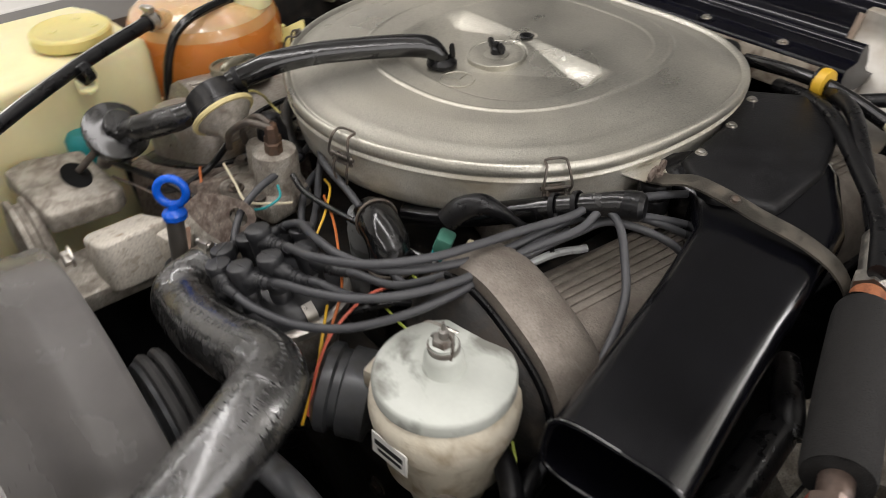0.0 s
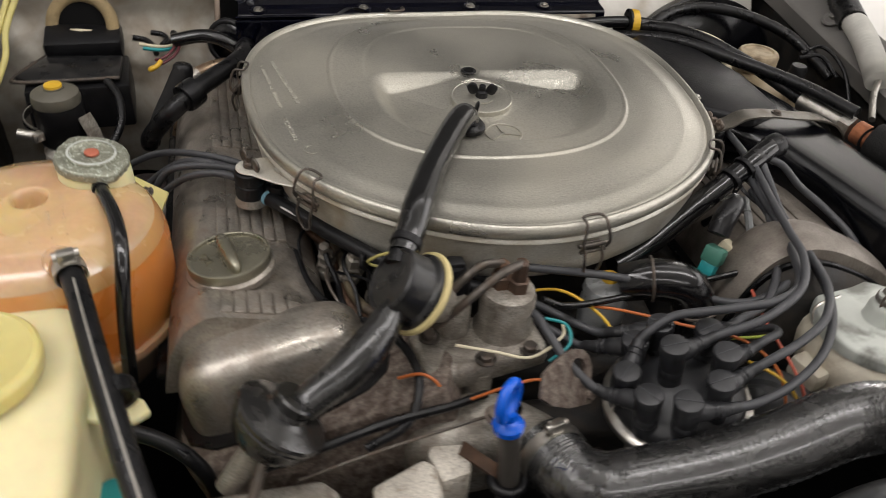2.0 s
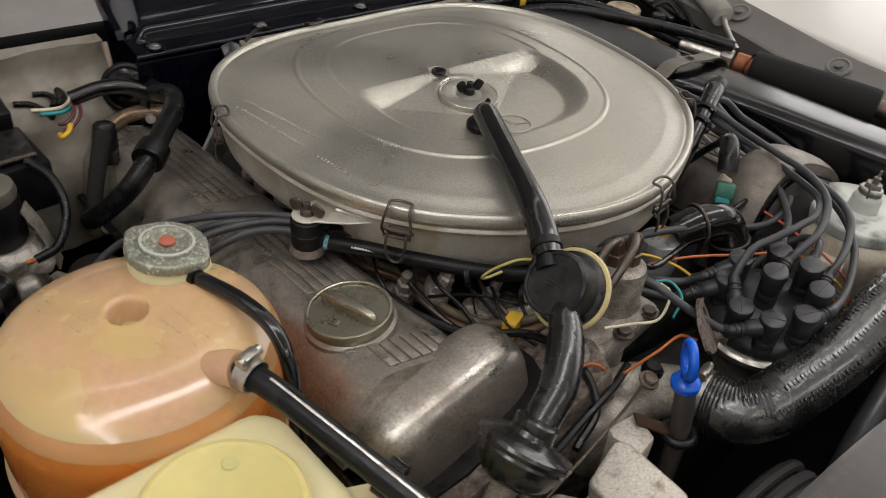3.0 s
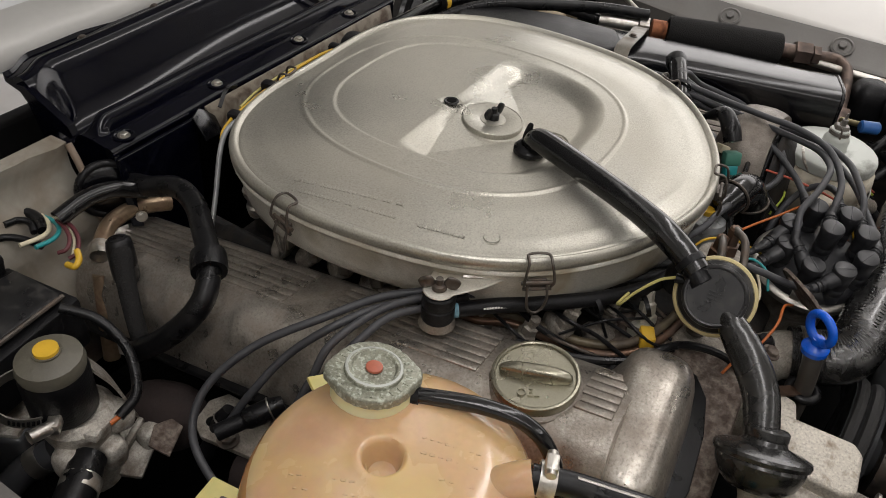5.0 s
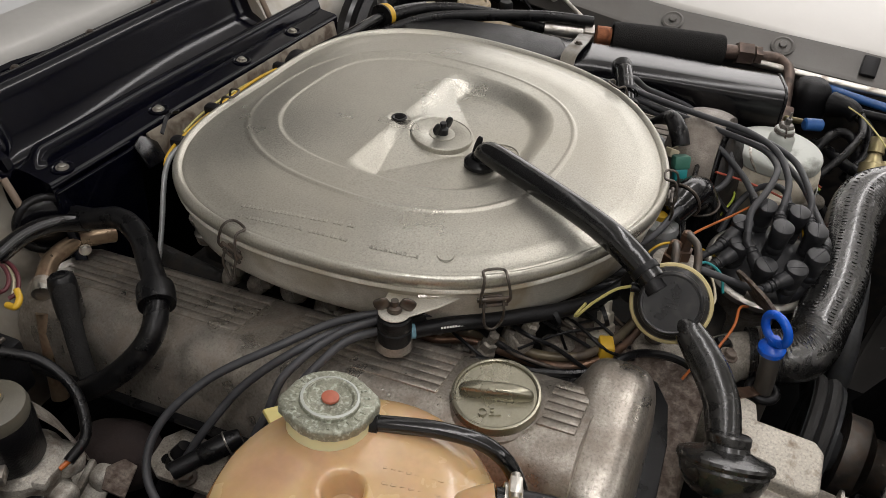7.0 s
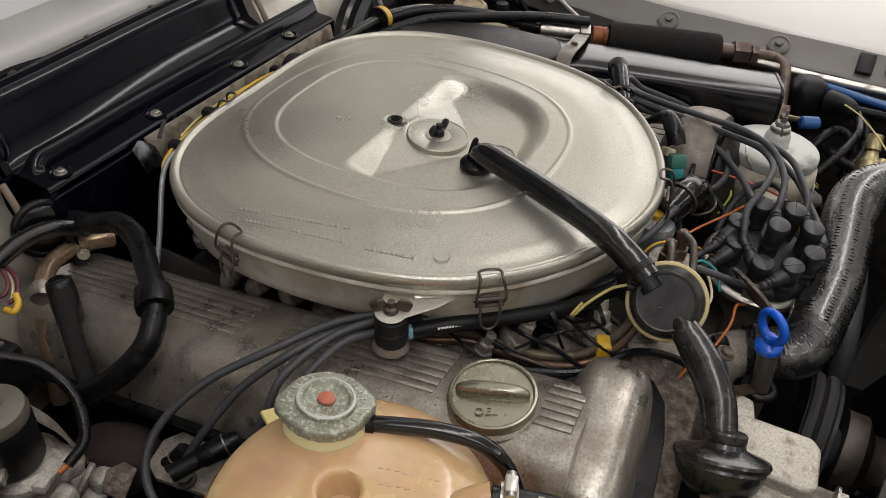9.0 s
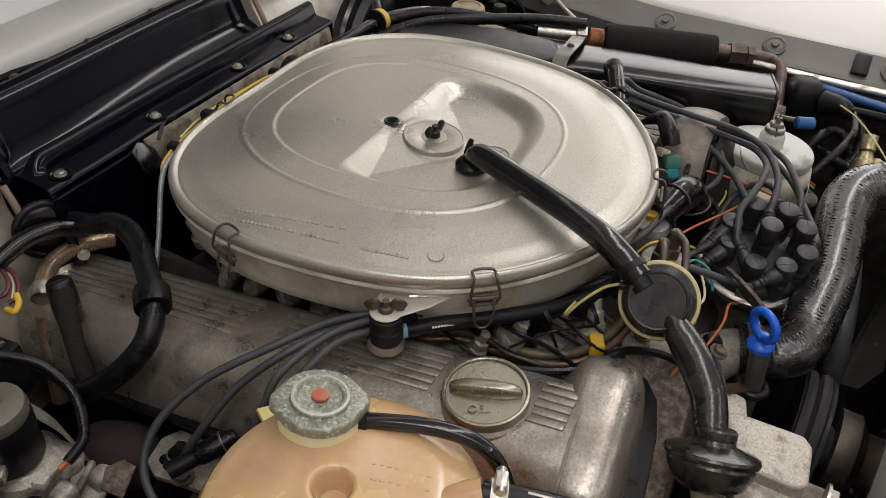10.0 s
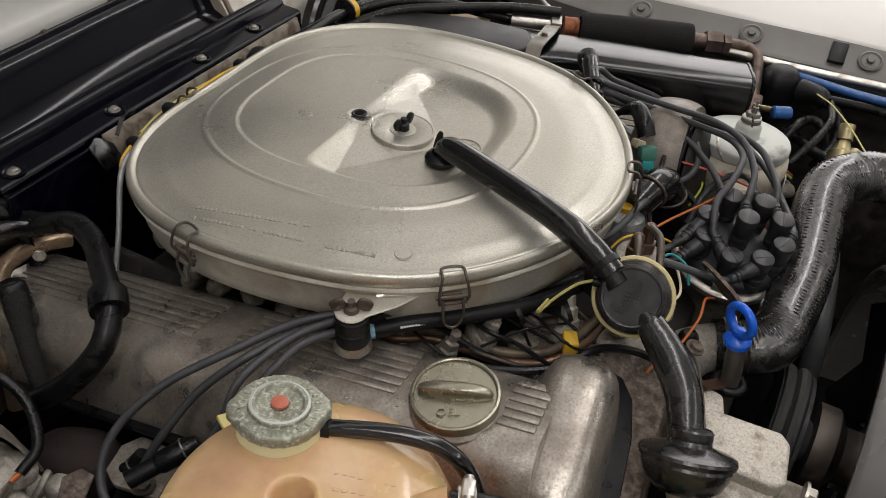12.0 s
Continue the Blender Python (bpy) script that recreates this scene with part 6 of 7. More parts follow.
part("pipe", tube([(0.085, -0.198, -0.078), (0.120, -0.182, -0.072), (0.150, -0.168, -0.061), (0.210, -0.141, -0.035), (0.262, -0.117, -0.014), (0.274, -0.111, -0.011)], [0.010, 0.0105, 0.0105, 0.0108, 0.011, 0.0105], 18), M_HOSE, cond)
part("end_cap", moved(lathe([(0.011, -0.01), (0.0125, -0.006), (0.0125, 0.006), (0.009, 0.010), (0, 0.0105)], 20), facing((0.276, -0.110, -0.012), (0.85, 0.38, 0.1))), M_RUBBER, cond)
for x, y, z in ((0.236, -0.130, -0.024), (0.219, -0.138, -0.031)):
    part("tie", moved(lathe_loop([(0.0125, -0.0022), (0.0135, -0.0022), (0.0135, 0.0022), (0.0125, 0.0022)], 20), facing((x, y, z), (0.88, 0.4, 0.36))), M_MATT, cond, "black cable tie")
part("tie_tail", strap([(0.222, -0.136, -0.020), (0.228, -0.150, -0.034), (0.246, -0.170, -0.046)], 0.004, 0.0012, (1, 0, 0)), M_MATT, cond)

# ---- fuel and cold-start parts between the heads ----
reg = thing("control_regulator", "dull cast fuel pressure regulator with bronze terminals", "fuel regulator", (-0.045, -0.268, -0.12))
part("base", moved(box(0.105, 0.056, 0.026, 0.008, 3), pose(-0.060, -0.272, -0.092, 0, -6, 8)), M_CAST, reg)
part("tower", moved(lathe([(0.027, -0.085), (0.026, -0.078), (0.0225, -0.070), (0.0225, -0.044), (0.021, -0.038), (0.017, -0.036)], 32), pose(-0.036, -0.262, 0)), M_CAST, reg)
part("small_tower", moved(lathe([(0.013, -0.085), (0.0125, -0.052), (0.010, -0.048), (0, -0.047)], 20), pose(-0.078, -0.258, 0)), M_CAST, reg)
for dx, dy, h in ((-0.007, 0.004, -0.014), (0.006, -0.003, -0.009)):
    part("terminal", moved(lathe([(0.0085, -0.038), (0.0085, -0.026), (0.0065, -0.025), (0.006, h), (0.004, h + 0.002), (0, h + 0.002)], 6), pose(-0.036 + dx, -0.262 + dy, 0)), M_COPPER, reg, "bronze union")
part("lug", moved(box(0.02, 0.014, 0.014, 0.004), pose(-0.020, -0.290, -0.083)), M_CAST, reg)
for x, y in ((-0.022, -0.292), (-0.100, -0.268), (-0.06, -0.298)):
    part("bolt", hexbolt((x, y, -0.078), (0, 0, 1), 0.006, 0.006), M_DULL, reg)
part("drain", moved(lathe([(0.010, 0), (0.012, 0.02), (0.012, 0.04)], 18), pose(-0.062, -0.290, -0.135)), M_CAST, reg)
for pts in ([(-0.043, -0.258, -0.014), (-0.062, -0.262, -0.012), (-0.085, -0.268, -0.030), (-0.096, -0.262, -0.055)], [(-0.030, -0.265, -0.010), (-0.050, -0.278, -0.008), (-0.078, -0.285, -0.028), (-0.098, -0.28, -0.055)]):
    part("fuel_line", tube(pts, 0.0036, 10), M_DULL, reg, "thin braided fuel line")
single("breather_connector", moved(join(lathe([(0.0155, 0), (0.0155, 0.016), (0.012, 0.022), (0.010, 0.030), (0, 0.031)], 20), moved(box(0.018, 0.012, 0.012, 0.003), pose(0, 0, 0.028))), pose(-0.078, -0.240, -0.056)), M_MATT, "black electrical plug beside the regulator", "connector")
SEAT = pose(-0.018, -0.012, -0.006)
pot = thing("fuel_damper", "grey pot with a yellow cap under the air cleaner", "fuel damper", (0.085, -0.216, -0.1))
part("pot", moved(lathe([(0.020, -0.11), (0.021, -0.085), (0.019, -0.075), (0.021, -0.073), (0.019, -0.066), (0.008, -0.062)], 28), pose(0.085, -0.216, 0)), M_CLEAR, pot)
part("cap", moved(lathe([(0.0072, -0.064), (0.0075, -0.0585), (0.0068, -0.057), (0, -0.0568)], 20), pose(0.087, -0.214, 0)), M_YELLOW, pot, "yellow plastic cap")
SEAT = pose(-0.010, -0.042, 0.008)
elb = thing("idle_air_hose", "shiny black elbow hose with wire clamps", "hose", (0.13, -0.21, -0.1))
part("elbow", tube([(0.088, -0.190, -0.076), (0.112, -0.200, -0.066), (0.138, -0.208, -0.070), (0.150, -0.215, -0.092), (0.152, -0.222, -0.13)], [0.017, 0.0185, 0.019, 0.0185, 0.018], 22), M_HOSE, elb)
for at, d in (((0.110, -0.199, -0.066), (1, -0.3, 0.2)), ((0.150, -0.215, -0.090), (0.2, -0.2, -1))):
    part("wire_clamp", moved(ring_solid(0.0192, 0.0014, 28, 8), facing(at, d)), M_DULL, elb)
SEAT = Matrix()
thermo = thing("thermo_switch", "dull metal sensor with a mint green plug", "sensor", (0.165, -0.228, -0.1))
tq = facing((0.154, -0.230, -0.103), (0.30, 0.2, 1))
part("sensor_body", moved(lathe([(0.010, -0.03), (0.010, 0.012), (0.008, 0.016), (0.0085, 0.034)], 6), tq), M_DULL, thermo)
part("lower_plug", moved(box(0.015, 0.013, 0.016, 0.003), tq @ pose(0, 0, 0.038)), M_TEAL, thermo, "teal plug body")
part("upper_plug", moved(box(0.019, 0.015, 0.016, 0.003), tq @ pose(0, 0, 0.052)), M_GREEN, thermo, "mint green plug")
part("rubber_cover", tube([(0.168, -0.216, -0.034), (0.176, -0.208, -0.022), (0.190, -0.195, -0.016), (0.204, -0.178, -0.030)], [0.010, 0.0105, 0.009, 0.005], 16), M_RUBBER, thermo, "black rubber cover")
part("cable", tube([(0.204, -0.178, -0.030), (0.214, -0.160, -0.05), (0.205, -0.14, -0.08)], 0.004, 10), M_RUBBER, thermo)
single("white_plug", moved(box(0.016, 0.012, 0.010, 0.002), pose(0.190, -0.205, -0.058, 20, 20, 40)), M_WHITEW, "small pale plug among the leads", "connector")
single("throttle_rod", tube([(-0.006, -0.262, -0.052), (0.02, -0.262, -0.062), (0.09, -0.247, -0.069), (0.202, -0.236, -0.061), (0.236, -0.232, -0.057)], 0.0030, 10), M_HOSE, "thin black throttle cable across the engine", "cable")
for m_, pts, what in (
    (M_YELLOW, [(-0.01, -0.225, -0.075), (0.020, -0.238, -0.066), (0.045, -0.262, -0.072), (0.060, -0.285, -0.085), (0.075, -0.295, -0.10)], "yellow wire"),
    (M_ORANGE, [(0.010, -0.240, -0.078), (0.060, -0.262, -0.070), (0.11, -0.29, -0.068), (0.15, -0.315, -0.066), (0.172, -0.342, -0.078), (0.178, -0.365, -0.11)], "orange wire"),
    (M_REDWIRE, [(0.195, -0.215, -0.07), (0.190, -0.255, -0.066), (0.176, -0.300, -0.060), (0.180, -0.34, -0.070), (0.186, -0.364, -0.09), (0.185, -0.38, -0.14)], "faded red wire"),
    (M_YELLOW, [(0.150, -0.330, -0.075), (0.172, -0.350, -0.080), (0.184, -0.366, -0.10), (0.182, -0.385, -0.15)], "yellow wire"),
    (M_LIME, [(0.16, -0.28, -0.10), (0.205, -0.285, -0.095), (0.250, -0.262, -0.10), (0.33, -0.29, -0.13), (0.36, -0.34, -0.17)], "lime green wire"),
    (M_WHITEW, [(-0.085, -0.295, -0.062), (-0.055, -0.300, -0.068), (-0.025, -0.305, -0.073), (0.003, -0.292, -0.067), (0.010, -0.275, -0.07)], "cream wire"),
    (M_TEAL, [(-0.008, -0.278, -0.058), (0.008, -0.286, -0.060), (0.006, -0.302, -0.066), (-0.012, -0.31, -0.074)], "teal wire"),
    (M_PALEYEL, [(-0.121, -0.240, -0.014), (-0.126, -0.228, -0.020), (-0.136, -0.214, -0.034), (-0.142, -0.206, -0.046), (-0.134, -0.202, -0.054), (-0.120, -0.206, -0.050)], "pale yellow vacuum pipe"),
    (M_ORANGE, [(-0.075, -0.318, -0.10), (-0.050, -0.328, -0.078), (-0.025, -0.328, -0.074), (-0.008, -0.335, -0.082)], "orange wire"),
    (M_ORANGE, [(-0.130, -0.302, -0.085), (-0.112, -0.310, -0.075), (-0.098, -0.318, -0.088), (-0.10, -0.325, -0.12)], "orange wire"),
    (M_RUBBER, [(-0.20, -0.14, -0.082), (-0.19, -0.19, -0.080), (-0.168, -0.232, -0.078), (-0.135, -0.262, -0.070), (-0.115, -0.30, -0.080), (-0.125, -0.335, -0.095), (-0.16, -0.35, -0.105)], "black wire loom"),
    (M_RUBBER, [(-0.06, -0.31, -0.105), (-0.095, -0.325, -0.098), (-0.14, -0.338, -0.092), (-0.20, -0.352, -0.098), (-0.26, -0.36, -0.11)], "black wire loom"),
    (M_DULL, [(-0.05, -0.325, -0.11), (-0.09, -0.342, -0.100), (-0.15, -0.358, -0.098), (-0.21, -0.37, -0.105)], "grey wire"),
    (M_RUBBER, [(-0.11, -0.20, -0.085), (-0.095, -0.225, -0.080), (-0.085, -0.245, -0.088)], "black vacuum pipe"),
    (M_RUBBER, [(-0.165, -0.165, -0.088), (-0.14, -0.195, -0.075), (-0.115, -0.22, -0.078), (-0.09, -0.23, -0.092)], "black vacuum pipe"),
    (M_CLEAR, [(0.245, -0.25, -0.10), (0.225, -0.205, -0.075), (0.235, -0.165, -0.06), (0.25, -0.13, -0.06)], "grey hose"),
    (M_RUBBER, [(0.145, -0.305, -0.10), (0.175, -0.27, -0.09), (0.22, -0.255, -0.088), (0.275, -0.27, -0.10)], "black hose"),
    (M_LIME, [(0.13, -0.262, -0.092), (0.150, -0.248, -0.085), (0.165, -0.24, -0.095)], "lime green wire")):
    r = 0.0036 if "loom" in what or "hose" in what else 0.0013
    single(what.replace(" ", "_"), tube(pts, r, 8, 6), m_, what + " among the fuel lines of the engine", "wire" if "wire" in what else "hose")
M_OLIVE = mk("browned_olive_hose", (0.13, 0.105, 0.065), 0.42, 0.2, 0.3, 60, 0.1, 300, (0.05, 0.035, 0.025), 0.4, 50)
fl = thing("fuel_return_pipes", "browned pair of fuel pipes with a yellow tag", "fuel pipe", (-0.16, -0.22, -0.1))
for d, m_ in ((0.0, M_OLIVE), (-0.0085, M_COPPER)):
    part("pipe", moved(tube([(-0.200 + d * 0.4, -0.06, -0.074 + d * 0.6), (-0.194 + d * 0.6, -0.09, -0.074 + d * 0.6), (-0.178 + d * 0.6, -0.118, -0.075 + d * 0.6), (-0.173 + d * 0.7, -0.149 + d * 0.2, -0.077 + d * 0.6), (-0.170 + d * 0.7, -0.181 + d * 0.3, -0.078 + d * 0.6), (-0.159 + d * 0.6, -0.211 + d * 0.5, -0.075 + d * 0.6), (-0.141 + d * 0.4, -0.229 + d * 0.7, -0.070 + d * 0.6), (-0.120, -0.241 + d * 0.8, -0.063 + d * 0.6), (-0.098, -0.249 + d * 0.6, -0.052 + d * 0.6)], 0.0042, 14), pose(0.016, -0.001, -0.018)), m_, fl)
part("tag", moved(box(0.018, 0.013, 0.019, 0.002), pose(-0.126, -0.233, -0.088, 0, 0, 25)), M_YELLOW, fl, "yellow tape tag")
SEAT = Matrix()
M_SKY = mk("pale_blue_label", (0.18, 0.36, 0.45), 0.5, 0.0, 0.3, 300, 0.0)
wc = thing("lead_sleeve", "black plug lead sleeve with pale printed bars under the air cleaner", "cable sleeve", (-0.16, -0.15, -0.06))
SL = [(-0.222, -0.088, -0.056), (-0.197, -0.116, -0.055), (-0.165, -0.155, -0.055), (-0.128, -0.193, -0.056), (-0.090, -0.216, -0.060), (-0.050, -0.228, -0.066)]
part("sleeve", tube(SL, 0.0068, 16), M_MATT, wc)
part("blue_mark", tube([(-0.2225, -0.0875, -0.056), (-0.220, -0.0903, -0.056)], 0.0070, 16, 1), M_SKY, wc, "pale blue label")
for a, b, n in ((0.18, 0.44, 15), (0.50, 0.62, 8)):
    bars = []
    for k in range(n):
        u = a + (b - a) * k / n
        p = vec(SL[0]).lerp(vec(SL[3]), u)
        bars.append(moved(box(0.0018, 0.0018, 0.0004, 0.0001, 1), facing(p + vec((-0.0046, -0.0038, 0.0040)), (-0.58, -0.45, 0.66)) @ pose(0, 0, 0, 0, 0, 10 * (k % 3))))
    part("writing_bars", join(*bars), M_PLATE, wc, "pale printed bars")
random.seed(21)
for k in range(9):
    x0, y0 = -0.19 + 0.012 * k + random.uniform(-0.006, 0.006), -0.125 - 0.013 * k
    pts = [(x0 + 0.03, y0 + 0.05, -0.085), (x0, y0, -0.078 + random.uniform(-0.010, 0.010)), (x0 - 0.012 + 0.02 * random.random(), y0 - 0.032, -0.088 + random.uniform(-0.012, 0.012)), (x0 + 0.012, y0 - 0.062, -0.100), (x0 + 0.04, y0 - 0.07, -0.125)]
    single("engine_wire", tube(pts, random.choice((0.0016, 0.0020, 0.0028)), 8), (M_RUBBER, M_MATT, M_DULL)[k % 3], "thin dark wire among the fuel pipes under the air cleaner", "wire", "wires under the air cleaner")
for x, y, z, m_ in ((-0.150, -0.168, -0.074, M_CAST), (-0.120, -0.196, -0.085, M_CAST), (-0.172, -0.140, -0.090, M_CAST), (-0.098, -0.222, -0.078, M_BODY)):
    single("pipe_union", moved(join(lathe([(0.0095, -0.03), (0.0095, -0.006), (0.0075, -0.004), (0.0075, 0.006), (0.0050, 0.008), (0.0050, 0.018), (0, 0.019)], 6), moved(blob(0.016, 0.011, 0.009, 3, 16, 10), pose(0.004, 0, -0.020))), pose(x, y, z, 14, -12, 40 * x * 50)), m_, "grimy cast pipe union under the air cleaner", "pipe union", "pipe unions")
for x, y, z, a in ((-0.140, -0.186, -0.060, 30), (-0.105, -0.222, -0.070, -20)):
    single("cable_tie", moved(join(lathe_loop([(0.0085, -0.002), (0.0095, -0.002), (0.0095, 0.002), (0.0085, 0.002)], 20), moved(box(0.004, 0.030, 0.0012, 0.0004, 1), pose(0.004, -0.02, 0, 0, 20, 10))), pose(x, y, z, 70, a, 40)), M_MATT, "black cable tie on the wires", "cable tie", "cable ties")
eye = thing("lifting_eye", "stained steel lifting eye plate", "lifting eye", (-0.03, -0.335, -0.1))
EY = Matrix(((0.80, 0.17, 0.57, 0.003), (0.26, 0.76, -0.60, -0.3305), (-0.54, 0.63, 0.56, -0.070), (0, 0, 0, 1)))
outline = [(0.016, -0.020), (0.016, 0.008), (0.012, 0.016), (0.004, 0.020), (-0.008, 0.019), (-0.022, 0.012), (-0.034, 0.004), (-0.044, -0.004), (-0.046, -0.022), (-0.032, -0.026), (-0.012, -0.026)]
hole = [(-0.001 + 0.0095 * math.cos(a), 0.005 + 0.0078 * math.sin(a)) for a in (2 * math.pi * k / 20 for k in range(20))]
plate = bmesh.new()
edges = []
for ring in (outline, hole):
    vs = [plate.verts.new((x, y, 0)) for x, y in ring]
    edges += [plate.edges.new((vs[k], vs[(k + 1) % len(vs)])) for k in range(len(vs))]
bmesh.ops.triangle_fill(plate, use_beauty=True, edges=edges)
ext = bmesh.ops.extrude_face_region(plate, geom=list(plate.faces))
bmesh.ops.translate(plate, vec=(0, 0, 0.003), verts=[v for v in ext["geom"] if isinstance(v, bmesh.types.BMVert)])
bmesh.ops.recalc_face_normals(plate, faces=plate.faces)
part("plate", moved(plate, EY), M_RUSTY, eye)
part("bolt", hexbolt(EY @ vec((0.010, -0.014, 0.003)), EY.to_3x3() @ vec((0, 0, 1)), 0.0045, 0.005), M_RUSTY, eye, "rusty bolt")
SEAT = ENGINE_SEAT
sen = thing("temperature_sensor", "black sensor plug with a red ring", "sensor", (-0.045, -0.335, -0.16))
part("body", moved(lathe([(0.014, -0.17), (0.015, -0.14), (0.013, -0.132)], 20), pose(-0.036, -0.327, 0.004)), M_TANKDARK, sen)
part("ring", moved(lathe([(0.0115, -0.132), (0.012, -0.128), (0.0115, -0.124)], 20), pose(-0.036, -0.327, 0.004)), M_REDWIRE, sen, "red ring")
part("plug", moved(lathe([(0.010, -0.124), (0.0095, -0.105), (0.006, -0.100), (0, -0.1)], 18), pose(-0.036, -0.327, 0.004)), M_RUBBER, sen)

# ---- left rear: valve, relay box, heater pipes ----
SEAT = ENGINE_SEAT @ pose(-0.003, -0.022, 0.015)
M_PALECAST = mk("chalky_grey_casting", (0.46, 0.435, 0.385), 0.50, 0.4, 0.2, 60, 0.5, 260, (0.12, 0.09, 0.065), 0.36, 55, sharp=0.12, speck=0.4)
M_SMOKE = mk("dusty_olive_cover", (0.10, 0.093, 0.072), 0.42, 0.0, 0.15, 60, 0.1, 300)
vac = thing("heater_valve", "black round heater valve with yellow cap and clamp", "heater valve", (-0.447, 0.15, -0.17))
VX, VY = -0.448, 0.150
part("case", moved(lathe([(0.022, -0.135), (0.026, -0.130), (0.0265, -0.090), (0.025, -0.084)], 36), pose(VX, VY, 0)), M_MATT, vac)
part("top", moved(lathe([(0.025, -0.086), (0.0262, -0.080), (0.0245, -0.073), (0.017, -0.069), (0.011, -0.0675), (0.011, -0.066)], 36), pose(VX, VY, 0)), M_SMOKE, vac, "smoky cover")
part("button", moved(lathe([(0.0095, -0.067), (0.0092, -0.0635), (0, -0.063)], 24), pose(VX, VY, 0)), M_YELLOW, vac, "yellow button")
part("band", moved(lathe_loop([(0.0268, -0.122), (0.0280, -0.122), (0.0280, -0.112), (0.0268, -0.112)], 40), pose(VX, VY, 0, 8, 8, 0)), M_STEEL, vac, "perforated clamp band")
slots = [moved(box(0.0022, 0.0012, 0.0050, 0.0003, 1), pose(VX, VY, 0, 8, 8, 0) @ pose(0.0281 * math.cos(a), 0.0281 * math.sin(a), -0.117, 0, 0, math.degrees(a) + 90)) for a in (math.radians(205 + 7 * k) for k in range(17))]
part("band_slots", join(*slots), M_SHADOW, vac, "dark worm slots")
part("screw", join(tube([(VX - 0.020, VY - 0.022, -0.116), (VX - 0.042, VY - 0.020, -0.112)], 0.0055, 12, 1), moved(box(0.014, 0.010, 0.011, 0.002), pose(VX - 0.022, VY - 0.021, -0.116, 0, 0, 40))), M_STEEL, vac, "worm screw")
part("casting", moved(join(lathe([(0.022, -0.225), (0.023, -0.190), (0.026, -0.186), (0.026, -0.180), (0.0235, -0.177), (0.027, -0.160), (0.030, -0.150), (0.030, -0.141), (0.024, -0.134)], 28), moved(blob(0.016, 0.014, 0.016, 3), pose(-0.022, -0.016, -0.168)), moved(blob(0.013, 0.018, 0.011, 3), pose(0.020, -0.016, -0.152, 0, 20, 0)), moved(blob(0.011, 0.012, 0.018, 3.4), pose(0.004, -0.026, -0.178, 12, 0, 0)), moved(box(0.05, 0.012, 0.008, 0.002), pose(0.01, -0.02, -0.146, 0, 12, 24))), pose(VX + 0.006, VY - 0.004, 0)), M_PALECAST, vac, "corroded cast body")
part("hose_clamp", moved(lathe_loop([(0.0150, -0.006), (0.0162, -0.006), (0.0162, 0.006), (0.0150, 0.006)], 28), facing((VX - 0.030, VY - 0.044, -0.167), (-0.8, -0.55, -0.05))), M_STEEL, vac, "plated hose clamp")
part("side_plate", moved(prism([(-0.015, -0.010), (0.014, -0.012), (0.018, 0.0), (0.008, 0.012), (-0.011, 0.010)], -0.002, 0.002, 0.001), pose(VX + 0.050, VY - 0.046, -0.190, 18, -14, 25)), M_RUSTY, vac, "flaking rusty plate")
part("bracket", strap([(VX + 0.026, VY - 0.004, -0.10), (VX + 0.036, VY - 0.012, -0.125), (VX + 0.044, VY - 0.02, -0.165)], 0.022, 0.002, (0.3, 1, 0)), M_CAST, vac)
part("cable", tube([(VX + 0.045, VY + 0.05, -0.085), (VX + 0.060, VY + 0.025, -0.095), (VX + 0.062, VY - 0.005, -0.115), (VX + 0.045, VY - 0.030, -0.135), (VX + 0.022, VY - 0.034, -0.142)], 0.0045, 12), M_RUBBER, vac)
part("cable_end", tube([(VX + 0.024, VY - 0.034, -0.142), (VX + 0.014, VY - 0.033, -0.143)], 0.0022, 8, 1), M_ORANGE, vac)
part("side_hose", tube([(VX - 0.01, VY - 0.03, -0.165), (VX - 0.04, VY - 0.05, -0.165), (VX - 0.09, VY - 0.07, -0.17)], 0.014, 16, 6, 0.0008, 2), M_RUBBER, vac)
SEAT = ENGINE_SEAT @ pose(-0.016, -0.014, 0.016)
rel = thing("relay_box", "black plastic relay box with a sloping lid", "relay box", (-0.43, 0.235, -0.16))
part("box", moved(box(0.115, 0.085, 0.055, 0.004), pose(-0.430, 0.232, -0.122, 0, 0, 8)), M_MATT, rel)
part("lid", prism([(-0.494, 0.205), (-0.478, 0.195), (-0.378, 0.205), (-0.382, 0.262), (-0.470, 0.262)], -0.094, -0.086, 0.003, 2), M_DRUM, rel, "sloping black lid")
part("lid_edge", tube([(-0.378, 0.204, -0.088), (-0.478, 0.194, -0.088), (-0.495, 0.205, -0.088), (-0.471, 0.263, -0.088)], 0.0022, 8), M_DULL, rel, "thin metal lid edge")
part("rear_cover", moved(box(0.09, 0.045, 0.03, 0.006), pose(-0.430, 0.288, -0.082, 12, 0, 6)), M_MATT, rel)
SEAT = Matrix()
M_MAROON = mk("maroon_wire", (0.10, 0.025, 0.03), 0.45, 0.0, 0.1, 80, 0.0)
har = thing("wire_harness", "bundle of coloured wires looping behind the relay box", "wire harness", (-0.41, 0.28, -0.09))
